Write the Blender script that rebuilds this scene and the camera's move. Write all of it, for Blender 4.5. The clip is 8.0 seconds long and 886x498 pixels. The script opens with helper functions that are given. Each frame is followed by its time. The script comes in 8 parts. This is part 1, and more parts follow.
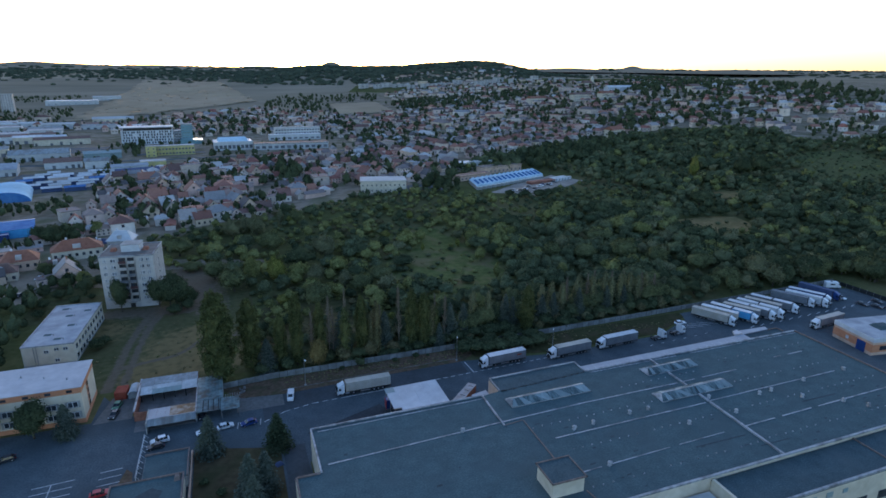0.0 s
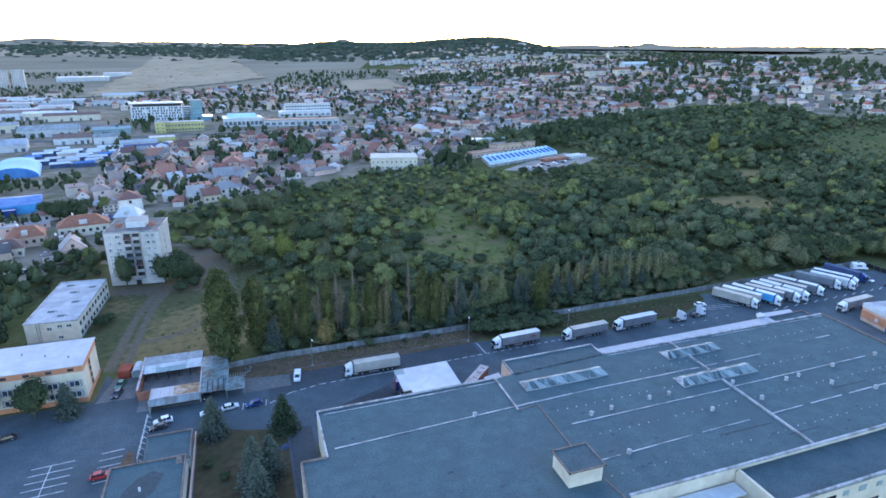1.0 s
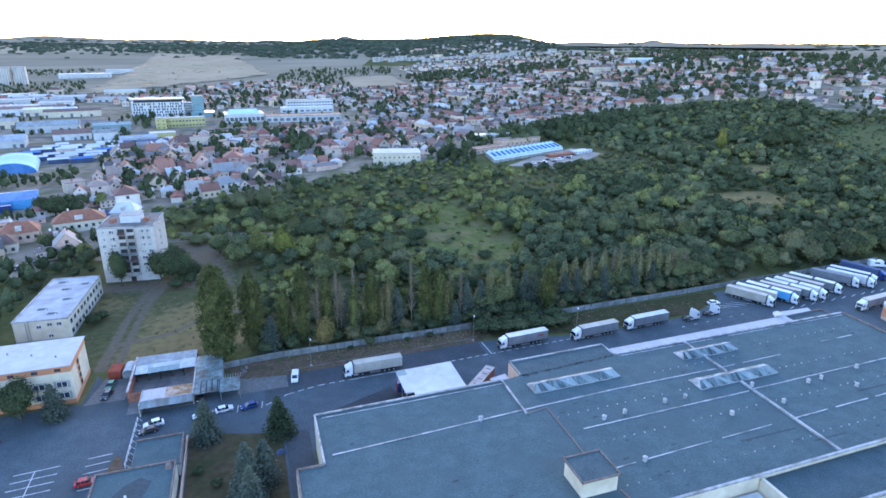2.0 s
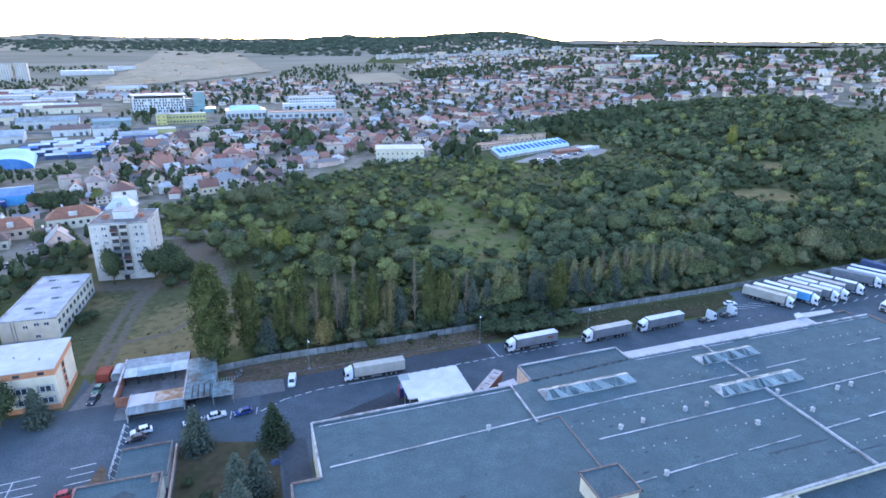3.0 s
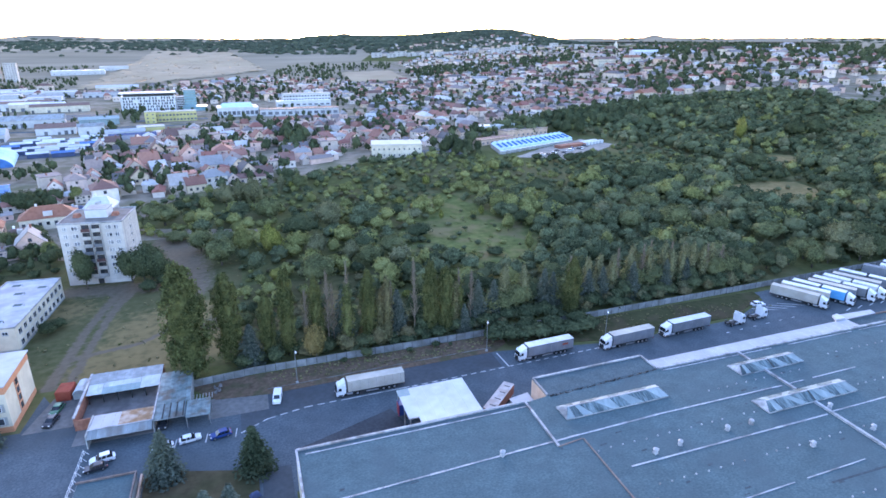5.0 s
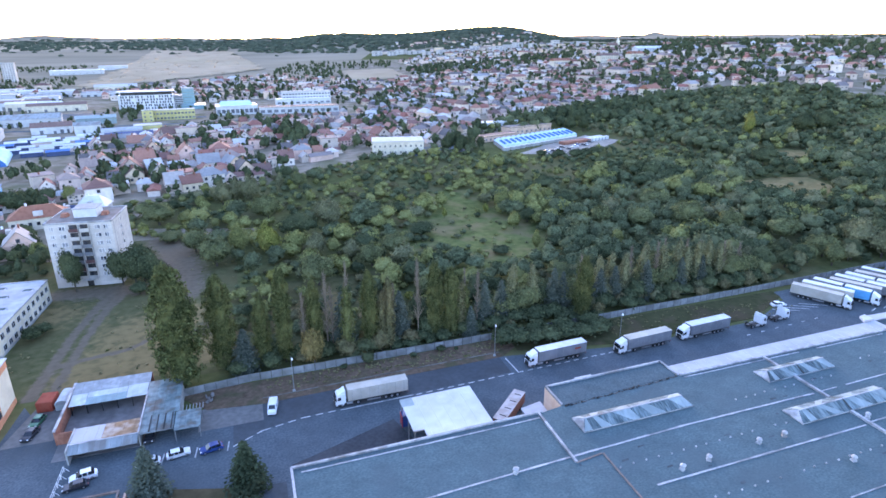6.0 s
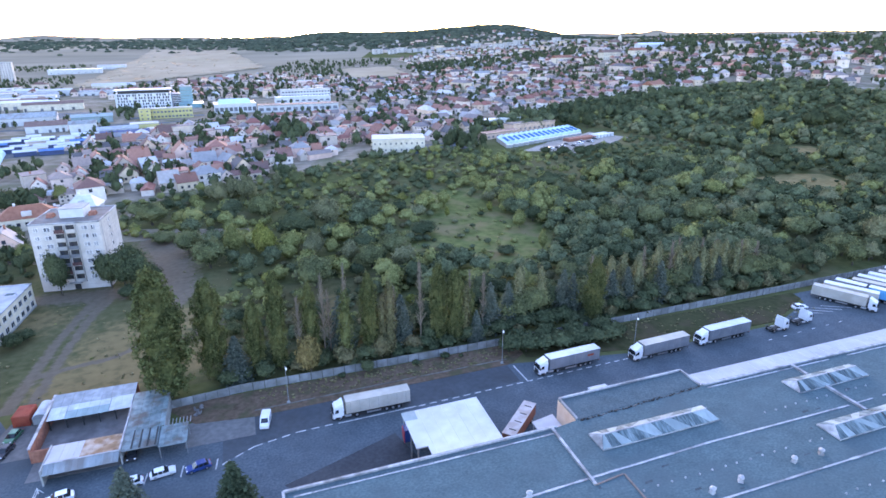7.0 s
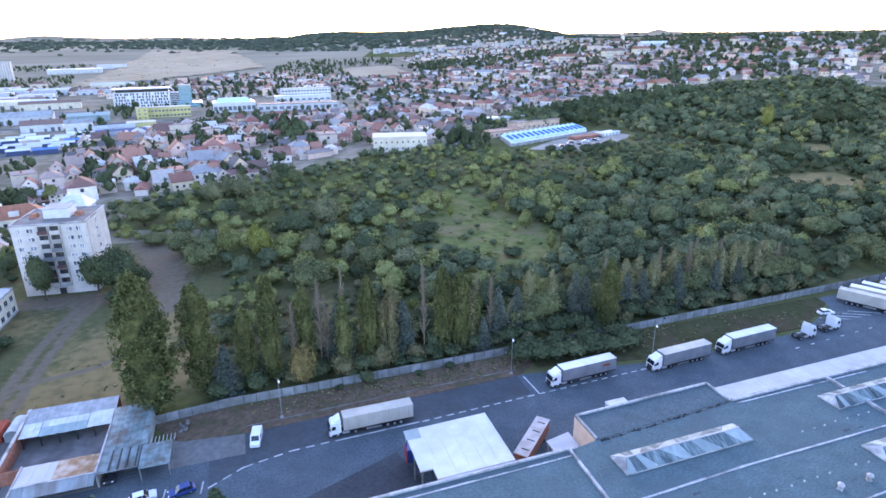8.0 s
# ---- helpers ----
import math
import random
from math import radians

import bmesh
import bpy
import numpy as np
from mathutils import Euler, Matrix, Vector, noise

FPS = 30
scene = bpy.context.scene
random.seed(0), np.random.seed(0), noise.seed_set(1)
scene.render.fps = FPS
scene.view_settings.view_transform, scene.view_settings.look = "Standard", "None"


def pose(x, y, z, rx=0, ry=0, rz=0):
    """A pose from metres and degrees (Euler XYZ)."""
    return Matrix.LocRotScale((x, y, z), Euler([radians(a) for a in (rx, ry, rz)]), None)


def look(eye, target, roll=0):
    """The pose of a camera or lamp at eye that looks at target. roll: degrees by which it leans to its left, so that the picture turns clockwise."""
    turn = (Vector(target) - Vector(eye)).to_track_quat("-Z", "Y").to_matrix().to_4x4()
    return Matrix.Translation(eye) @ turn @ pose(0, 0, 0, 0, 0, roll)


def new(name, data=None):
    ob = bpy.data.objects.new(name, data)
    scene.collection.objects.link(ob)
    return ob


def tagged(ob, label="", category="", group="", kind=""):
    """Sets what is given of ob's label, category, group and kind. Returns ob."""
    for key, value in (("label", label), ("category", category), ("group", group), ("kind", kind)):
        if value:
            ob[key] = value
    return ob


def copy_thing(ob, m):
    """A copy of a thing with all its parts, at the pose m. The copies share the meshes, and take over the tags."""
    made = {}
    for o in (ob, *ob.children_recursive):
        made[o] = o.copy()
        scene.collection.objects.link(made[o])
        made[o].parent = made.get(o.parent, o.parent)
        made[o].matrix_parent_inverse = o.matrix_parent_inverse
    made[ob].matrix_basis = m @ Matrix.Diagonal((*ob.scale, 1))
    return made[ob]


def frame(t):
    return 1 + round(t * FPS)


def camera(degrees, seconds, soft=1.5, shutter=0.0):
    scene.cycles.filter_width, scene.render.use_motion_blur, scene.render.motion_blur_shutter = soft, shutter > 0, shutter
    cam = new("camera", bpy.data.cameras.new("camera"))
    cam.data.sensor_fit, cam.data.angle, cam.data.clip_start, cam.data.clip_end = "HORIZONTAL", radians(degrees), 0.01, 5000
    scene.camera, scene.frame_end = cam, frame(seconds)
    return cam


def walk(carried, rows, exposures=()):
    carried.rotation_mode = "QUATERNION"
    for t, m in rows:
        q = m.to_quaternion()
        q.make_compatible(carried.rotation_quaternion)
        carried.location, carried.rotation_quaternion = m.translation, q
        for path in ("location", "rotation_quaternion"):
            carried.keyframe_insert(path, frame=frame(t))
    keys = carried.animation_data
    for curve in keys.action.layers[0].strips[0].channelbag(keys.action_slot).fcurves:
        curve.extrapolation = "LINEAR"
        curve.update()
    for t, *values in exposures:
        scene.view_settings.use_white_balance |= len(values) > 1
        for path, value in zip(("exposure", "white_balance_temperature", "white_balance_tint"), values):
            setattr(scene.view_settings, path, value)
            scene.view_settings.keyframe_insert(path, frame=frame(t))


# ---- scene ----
# ---- camera and flight ----
cam = camera(73.7, 8.0, soft=1.6)
PATH = [
    (0, (-12.112, -127.743, 93.666), (20.572, -37.947, 64.197), 0.51),
    (0.5, (-11.034, -124.682, 92.313), (20.401, -35.232, 60.521), 0.47),
    (1, (-10.167, -121.458, 90.906), (20.441, -32.084, 58.111), 0.52),
    (1.5, (-9.179, -118.502, 89.428), (21.129, -29.100, 56.434), 0.44),
    (3, (-6.254, -107.299, 84.749), (23.308, -17.787, 51.377), 0.49),
    (3.5, (-5.115, -103.555, 83.393), (24.378, -14.022, 50.015), 0.32),
    (4, (-4.107, -99.318, 81.733), (25.479, -9.863, 48.228), 0.32),
    (4.5, (-3.257, -95.515, 80.136), (26.622, -6.094, 46.803), 0.23),
    (6, (-0.691, -83.757, 75.847), (29.003, 5.637, 42.279), -0.26),
    (6.5, (0.252, -79.475, 74.524), (29.910, 9.906, 40.887), -0.32),
    (7, (1.304, -75.620, 73.429), (30.811, 13.770, 39.682), -0.49),
    (7.5, (2.329, -71.248, 72.096), (31.823, 18.142, 38.340), -0.54),
    (8, (3.353, -66.857, 70.752), (32.651, 22.619, 37.052), -0.57),
]
EXPOSURES = [(0.0, 1.62, 6500, 20), (0.5, 2.32, 6550, 22), (1.0, 2.92, 6600, 24), (1.5, 3.07, 6650, 25), (3.0, 3.25, 6750, 29), (4.5, 3.34, 6850, 32), (8.0, 3.45, 7100, 37)]
walk(cam, [(t, look(eye, target, roll)) for t, eye, target, roll in PATH], EXPOSURES)

# ---- sky and sun ----
SUN_TURN, SUN_HEIGHT = radians(6.1), radians(8.0)
world = bpy.data.worlds.new("evening_sky")
scene.world = world
world.use_nodes = True
wn = world.node_tree
wn.nodes.clear()
sky = wn.nodes.new("ShaderNodeTexSky")
sky.sky_type = "NISHITA"
sky.sun_disc = False
sky.sun_elevation, sky.sun_rotation = SUN_HEIGHT, SUN_TURN
sky.air_density, sky.dust_density, sky.ozone_density = 1.0, 1.0, 3.0
sky.altitude = 250
back = wn.nodes.new("ShaderNodeBackground")
back.inputs["Strength"].default_value = 0.15
wout = wn.nodes.new("ShaderNodeOutputWorld")
wn.links.new(sky.outputs["Color"], back.inputs["Color"])
wn.links.new(back.outputs["Background"], wout.inputs["Surface"])

sun_data = bpy.data.lights.new("low_sun", "SUN")
sun_data.energy, sun_data.angle, sun_data.color = 0.02, radians(12), (1.0, 0.86, 0.72)
sun = new("low_sun", sun_data)
sun_way = Vector((math.sin(SUN_TURN) * math.cos(SUN_HEIGHT), math.cos(SUN_TURN) * math.cos(SUN_HEIGHT), math.sin(SUN_HEIGHT)))
sun.matrix_world = look(sun_way * 500, (0, 0, 0))

# ---- materials ----
def surface(name, low, high, scale=1.0, rough=0.85, bump=0.0, metal=0.0, palette=None, island=0.0, stain=None, stain_scale=0.06,
            stain_amount=0.5, stretch=(1, 1, 1), local=False, spec=0.3, own=0.0, deep=0.05):
    """A surface that varies between two colours at two scales, with optional stains, a palette by object and bump."""
    m = bpy.data.materials.new(name)
    m.use_nodes = True
    nt = m.node_tree
    bsdf = nt.nodes["Principled BSDF"]
    bsdf.inputs["Roughness"].default_value = rough
    bsdf.inputs["Metallic"].default_value = metal
    bsdf.inputs["Specular IOR Level"].default_value = spec
    link = nt.links.new
    if local:
        tc = nt.nodes.new("ShaderNodeTexCoord")
        where = tc.outputs["Object"]
    else:
        geo = nt.nodes.new("ShaderNodeNewGeometry")
        where = geo.outputs["Position"]
    mp = nt.nodes.new("ShaderNodeMapping")
    mp.inputs["Scale"].default_value = stretch
    link(where, mp.inputs["Vector"])

    def noise_at(s, detail=4.0):
        n = nt.nodes.new("ShaderNodeTexNoise")
        n.inputs["Scale"].default_value = s
        n.inputs["Detail"].default_value = detail
        link(mp.outputs["Vector"], n.inputs["Vector"])
        return n

    def mixed(fac, a, b, blend="MIX"):
        x = nt.nodes.new("ShaderNodeMix")
        x.data_type, x.blend_type = "RGBA", blend
        for sock, v in ((x.inputs["Factor"], fac), (x.inputs["A"], a), (x.inputs["B"], b)):
            if isinstance(v, (int, float)):
                sock.default_value = v
            elif isinstance(v, tuple):
                sock.default_value = (*v, 1.0)
            else:
                link(v, sock)
        return x.outputs["Result"]

    def ramped(src, lo, hi):
        r = nt.nodes.new("ShaderNodeMapRange")
        r.inputs["From Min"].default_value, r.inputs["From Max"].default_value = lo, hi
        link(src, r.inputs["Value"])
        return r.outputs["Result"]

    fine, broad = noise_at(scale), noise_at(scale * 0.13, 3.0)
    colour = mixed(ramped(fine.outputs["Fac"], 0.3, 0.7), low, high)
    if palette:
        oi = nt.nodes.new("ShaderNodeObjectInfo")
        src = oi.outputs["Random"]
        if island:
            g2 = nt.nodes.new("ShaderNodeNewGeometry")
            src = g2.outputs["Random Per Island"]
        cr = nt.nodes.new("ShaderNodeValToRGB")
        cr.color_ramp.interpolation = "CONSTANT"
        els = cr.color_ramp.elements
        while len(els) < len(palette):
            els.new(0.5)
        for k, c in enumerate(palette):
            els[k].position = k / len(palette)
            els[k].color = (*c, 1.0)
        link(src, cr.inputs["Fac"])
        colour = mixed(0.9, colour, mixed(1.0, cr.outputs["Color"], mixed(ramped(fine.outputs["Fac"], 0.3, 0.7), (0.8, 0.8, 0.8), (1.0, 1.0, 1.0)), "MULTIPLY"))
    colour = mixed(1.0, colour, mixed(ramped(broad.outputs["Fac"], 0.3, 0.7), (0.78, 0.78, 0.78), (1.0, 1.0, 1.0)), "MULTIPLY")
    if own:
        oi2 = nt.nodes.new("ShaderNodeObjectInfo")
        r2 = ramped(oi2.outputs["Random"], 0.0, 1.0)
        colour = mixed(1.0, colour, mixed(r2, (1 - own, 1 - own, 1 - own), (1.0, 1.0, 1.0)), "MULTIPLY")
    if island and not palette:
        g3 = nt.nodes.new("ShaderNodeNewGeometry")
        r3 = ramped(g3.outputs["Random Per Island"], 0.0, 1.0)
        colour = mixed(1.0, colour, mixed(r3, (1 - island, 1 - island, 1 - island), (1.0, 1.0, 1.0)), "MULTIPLY")
    if stain:
        st = noise_at(stain_scale, 5.0)
        f = ramped(st.outputs["Fac"], 0.48, 0.66)
        mul = nt.nodes.new("ShaderNodeMath")
        mul.operation = "MULTIPLY"
        mul.inputs[1].default_value = stain_amount
        link(f, mul.inputs[0])
        colour = mixed(mul.outputs[0], colour, stain)
    link(colour, bsdf.inputs["Base Color"])
    if bump:
        bp = nt.nodes.new("ShaderNodeBump")
        bp.inputs["Strength"].default_value = min(1.0, bump)
        bp.inputs["Distance"].default_value = deep
        link(fine.outputs["Fac"], bp.inputs["Height"])
        link(bp.outputs["Normal"], bsdf.inputs["Normal"])
    return m


def foliage(name, dark, light, odd, tree_scale=0.12):
    """Leaves: green that shifts from tree to tree, from clump to clump and from leaf to leaf."""
    shade = tuple(0.72 * c for c in dark)
    m = surface(name, shade, tuple(1.22 * c for c in light), scale=1.6, rough=0.8, bump=1.0, deep=0.35, island=0.42, stain=tuple(1.1 * c for c in odd), stain_scale=tree_scale, stain_amount=0.5, spec=0.0)
    nt = m.node_tree
    bsdf = nt.nodes["Principled BSDF"]
    thin = nt.nodes.new("ShaderNodeBsdfTranslucent")
    nt.links.new(bsdf.inputs["Base Color"].links[0].from_socket, thin.inputs["Color"])
    blend = nt.nodes.new("ShaderNodeMixShader")
    blend.inputs[0].default_value = 0.04
    nt.links.new(bsdf.outputs[0], blend.inputs[1])
    nt.links.new(thin.outputs[0], blend.inputs[2])
    nt.links.new(blend.outputs[0], nt.nodes["Material Output"].inputs["Surface"])
    return m


asphalt = surface("asphalt", (0.066, 0.090, 0.102), (0.118, 0.145, 0.158), 2.2, 0.9, 0.15, stain=(0.062, 0.077, 0.083), stain_scale=0.05, stain_amount=0.7, spec=0.12)
asphalt_pale = surface("worn asphalt", (0.140, 0.136, 0.130), (0.205, 0.198, 0.186), 0.9, 0.9, 0.3, stain=(0.092, 0.090, 0.086), stain_scale=0.15, spec=0.12)
paint_line = surface("road paint", (0.45, 0.45, 0.44), (0.65, 0.65, 0.64), 2.5, 0.7, stain=(0.15, 0.15, 0.15), stain_scale=0.5, stain_amount=0.6)
bitumen = surface("roofing felt", (0.060, 0.104, 0.112), (0.098, 0.150, 0.160), 3.0, 0.9, 0.05, stain=(0.068, 0.101, 0.110), stain_scale=0.16, stain_amount=0.6, stretch=(0.75, 1.0, 1), spec=0.1)
bitumen_dark = surface("dark roofing felt", (0.046, 0.080, 0.090), (0.092, 0.134, 0.144), 3.0, 0.9, 0.15, stain=(0.090, 0.118, 0.124), stain_scale=0.09, spec=0.1)
bitumen_spot = surface("dark wet felt", (0.046, 0.064, 0.074), (0.069, 0.092, 0.101), 1.2, 0.8, 0.2, spec=0.1)
felt_old = surface("old brown felt", (0.055, 0.052, 0.050), (0.085, 0.078, 0.074), 1.2, 0.9, 0.2, stain=(0.05, 0.06, 0.062), stain_scale=0.2, spec=0.1)
flashing = surface("pale metal flashing", (0.30, 0.31, 0.33), (0.46, 0.47, 0.48), 1.3, 0.6, metal=0.1, stain=(0.12, 0.12, 0.12), stain_scale=0.3, stain_amount=0.85)
flashing_rust = surface("rusty flashing", (0.16, 0.115, 0.10), (0.26, 0.20, 0.175), 1.3, 0.8, stain=(0.11, 0.07, 0.055), stain_scale=0.4)
white_sheet = surface("white sheet roof", (0.56, 0.57, 0.58), (0.70, 0.71, 0.71), 0.5, 0.6, stain=(0.42, 0.43, 0.44), stain_scale=0.12, stain_amount=0.7)
cream_wall = surface("cream render", (0.62, 0.53, 0.40), (0.75, 0.66, 0.52), 0.5, 0.9, 0.15, stain=(0.44, 0.38, 0.30), stain_scale=0.15, spec=0.12)
peach_wall = surface("peach render", (0.62, 0.40, 0.29), (0.72, 0.50, 0.38), 0.6, 0.9, 0.15, stain=(0.42, 0.28, 0.19), stain_scale=0.2)
orange_wall = surface("salmon orange render", (0.572, 0.228, 0.117), (0.678, 0.294, 0.162), 0.6, 0.9, 0.1, stain=(0.445, 0.180, 0.099), stain_scale=0.2)
panel_wall = surface("pale concrete panels", (0.47, 0.435, 0.40), (0.61, 0.57, 0.525), 0.5, 0.9, 0.15, stain=(0.38, 0.345, 0.315), stain_scale=0.12, spec=0.12)
concrete = surface("concrete", (0.30, 0.30, 0.29), (0.42, 0.42, 0.40), 0.8, 0.9, 0.25, stain=(0.2, 0.19, 0.18), stain_scale=0.2)
fence_concrete = surface("fence concrete", (0.20, 0.212, 0.212), (0.31, 0.32, 0.31), 0.9, 0.9, 0.2, own=0.3, stain=(0.12, 0.12, 0.105), stain_scale=0.3, stain_amount=0.7)
fence_post_mat = surface("darker fence posts", (0.11, 0.115, 0.115), (0.17, 0.175, 0.17), 0.9, 0.9, 0.2, own=0.4)
brick_red = surface("red brick", (0.24, 0.09, 0.06), (0.36, 0.15, 0.10), 1.5, 0.9, 0.2)
steel_grey = surface("galvanised sheet", (0.26, 0.295, 0.30), (0.38, 0.415, 0.42), 0.8, 0.7, metal=0.0, own=0.3, stain=(0.17, 0.135, 0.115), stain_scale=0.3, stain_amount=0.7, stretch=(1, 0.3, 1), spec=0.2)
shed_sheet = surface("weathered shed sheets", (0.11, 0.165, 0.165), (0.28, 0.355, 0.35), 0.75, 0.7, own=0.22, stain=(0.115, 0.088, 0.07), stain_scale=0.42, stain_amount=0.9)
shed_pale = surface("pale weathered shed sheets", (0.215, 0.250, 0.270), (0.36, 0.40, 0.42), 0.8, 0.65, own=0.12, stain=(0.22, 0.25, 0.245), stain_scale=0.36, stain_amount=0.85)
sheet_teal = surface("pale teal sheet", (0.26, 0.38, 0.38), (0.38, 0.48, 0.48), 0.8, 0.6, own=0.3, stain=(0.22, 0.26, 0.25), stain_scale=0.2)
rust_sheet = surface("rusted sheet", (0.25, 0.135, 0.07), (0.38, 0.225, 0.13), 0.7, 0.85, stain=(0.48, 0.42, 0.36), stain_scale=0.35, stain_amount=0.65)
metal_dark = surface("dark metal", (0.03, 0.03, 0.03), (0.06, 0.06, 0.06), 2, 0.5, metal=0.3)
metal_pole = surface("painted pole", (0.22, 0.23, 0.23), (0.32, 0.33, 0.33), 2, 0.5, metal=0.3)
rubber = surface("tyre rubber", (0.015, 0.015, 0.016), (0.03, 0.03, 0.03), 4, 0.85)
rim_metal = surface("wheel rim", (0.35, 0.36, 0.37), (0.5, 0.5, 0.5), 4, 0.4, metal=0.7)
glass = surface("dark glass", (0.015, 0.018, 0.022), (0.025, 0.03, 0.035), 1, 0.08, spec=0.6)
pane_dull = surface("window pane", (0.05, 0.06, 0.075), (0.10, 0.11, 0.13), 0.7, 0.2, own=0.6, spec=0.5)
pane_mixed = surface("panes with and without curtains", (0.05, 0.06, 0.075), (0.10, 0.11, 0.13), 0.7, 0.2, palette=[(0.06, 0.07, 0.09), (0.40, 0.40, 0.41), (0.30, 0.31, 0.33), (0.10, 0.11, 0.13), (0.48, 0.47, 0.46), (0.24, 0.25, 0.27)], spec=0.4)
skylight_pale = surface("pale skylight glass", (0.222, 0.285, 0.301), (0.355, 0.428, 0.436), 0.9, 0.6, own=0.2, stain=(0.163, 0.214, 0.222), stain_scale=0.34, stain_amount=0.8, stretch=(0.961, 0.198, 0.792), spec=0.1)
skylight_dark = surface("streaked dark skylight glass", (0.047, 0.086, 0.099), (0.204, 0.279, 0.297), 2.0, 0.6, own=0.45, stain=(0.255, 0.324, 0.333), stain_scale=0.5, stain_amount=0.5, stretch=(1.360, 0.162, 0.450), spec=0.1)
lamp_glass = surface("lamp glass", (0.75, 0.75, 0.72), (0.85, 0.85, 0.82), 2, 0.3)
red_lens = surface("red lamp lens", (0.4, 0.02, 0.02), (0.5, 0.03, 0.03), 2, 0.3)
white_paint = surface("white vehicle paint", (0.74, 0.75, 0.76), (0.84, 0.84, 0.84), 1, 0.3, spec=0.5)
white_frame = surface("white window frames", (0.7, 0.7, 0.7), (0.8, 0.8, 0.8), 1, 0.5)
blue_paint = surface("blue vehicle paint", (0.012, 0.048, 0.186), (0.018, 0.072, 0.248), 1, 0.3, spec=0.5)
dark_paint = surface("dark vehicle paint", (0.02, 0.022, 0.03), (0.035, 0.04, 0.05), 1, 0.3, spec=0.5)
red_paint = surface("red vehicle paint", (0.40, 0.02, 0.03), (0.52, 0.04, 0.04), 1, 0.3, spec=0.5)
green_paint = surface("green vehicle paint", (0.03, 0.16, 0.08), (0.05, 0.24, 0.12), 1, 0.35, spec=0.5)
red_box = surface("red painted container", (0.30, 0.055, 0.035), (0.42, 0.095, 0.055), 0.8, 0.8, stain=(0.22, 0.06, 0.04), stain_scale=0.4, spec=0.1)
tarp_beige = surface("beige tarpaulin", (0.47, 0.42, 0.35), (0.58, 0.525, 0.45), 0.5, 0.7, stain=(0.36, 0.31, 0.25), stain_scale=0.3)
tarp_grey = surface("grey tarpaulin", (0.15, 0.165, 0.18), (0.22, 0.235, 0.25), 0.5, 0.7)
tarp_dark = surface("dark blue tarpaulin", (0.05, 0.08, 0.16), (0.08, 0.11, 0.20), 0.5, 0.7)
tarp_blue = surface("bright blue tarpaulin", (0.045, 0.32, 0.60), (0.07, 0.41, 0.70), 0.5, 0.6)
tarp_white = surface("white trailer roof", (0.60, 0.61, 0.62), (0.72, 0.72, 0.72), 0.5, 0.5, stain=(0.5, 0.5, 0.5), stain_scale=0.3)
blue_roof = surface("blue sheet roof", (0.03, 0.14, 0.36), (0.05, 0.21, 0.46), 0.4, 0.6, stain=(0.12, 0.28, 0.48), stain_scale=0.1, stain_amount=0.4)
sky_blue_sheet = surface("light blue sheet", (0.40, 0.60, 0.72), (0.50, 0.69, 0.79), 0.4, 0.9, spec=0.0)
yellow_wall = surface("yellow render", (0.50, 0.43, 0.17), (0.60, 0.53, 0.24), 0.3, 0.9)
teal_glass = surface("teal facade", (0.12, 0.26, 0.28), (0.20, 0.36, 0.38), 0.3, 0.3, spec=0.5)
brown_roof = surface("brown roof sheet", (0.16, 0.09, 0.075), (0.24, 0.14, 0.11), 0.5, 0.8)
tile_red = surface("red roof tiles", (0.34, 0.13, 0.08), (0.46, 0.19, 0.12), 0.6, 0.85, own=0.25)
house_wall = surface("house render", (0.500, 0.470, 0.432), (0.600, 0.564, 0.522), 0.5, 0.9, palette=[(0.880, 0.705, 0.567), (0.840, 0.602, 0.432), (0.840, 0.545, 0.441), (0.900, 0.790, 0.693), (0.720, 0.564, 0.450), (0.860, 0.658, 0.450), (0.880, 0.743, 0.639), (0.880, 0.649, 0.540), (0.580, 0.470, 0.396)], spec=0.0)
house_roof = surface("house roofing", (0.2, 0.15, 0.13), (0.3, 0.2, 0.17), 0.7, 0.85, palette=[(0.20, 0.115, 0.10), (0.36, 0.135, 0.105), (0.24, 0.21, 0.21), (0.30, 0.13, 0.10), (0.15, 0.135, 0.135), (0.46, 0.21, 0.15), (0.28, 0.23, 0.22), (0.62, 0.61, 0.60), (0.27, 0.135, 0.115), (0.40, 0.29, 0.25), (0.40, 0.18, 0.14), (0.44, 0.40, 0.38), (0.33, 0.33, 0.335)], spec=0.15)
far_wall = surface("far house render", (0.500, 0.470, 0.432), (0.600, 0.564, 0.522), 0.3, 0.9, island=1.0, palette=[(0.880, 0.705, 0.567), (0.840, 0.602, 0.432), (0.840, 0.545, 0.441), (0.900, 0.790, 0.693), (0.720, 0.564, 0.450), (0.860, 0.658, 0.450), (0.880, 0.743, 0.639), (0.880, 0.649, 0.540), (0.580, 0.470, 0.396)], spec=0.0)
far_roof = surface("far house roofing", (0.2, 0.15, 0.13), (0.3, 0.2, 0.17), 0.3, 0.85, island=1.0, palette=[(0.20, 0.115, 0.10), (0.36, 0.135, 0.105), (0.24, 0.21, 0.21), (0.30, 0.13, 0.10), (0.15, 0.135, 0.135), (0.46, 0.21, 0.15), (0.28, 0.23, 0.22), (0.62, 0.61, 0.60), (0.27, 0.135, 0.115), (0.40, 0.29, 0.25), (0.40, 0.18, 0.14), (0.44, 0.40, 0.38), (0.33, 0.33, 0.335)], spec=0.15)
scrub_ground = surface("scrub ground", (0.082, 0.094, 0.036), (0.130, 0.135, 0.058), 0.35, 1.0, 0.4, stain=(0.17, 0.14, 0.075), stain_scale=0.02, stain_amount=0.6, spec=0.0)
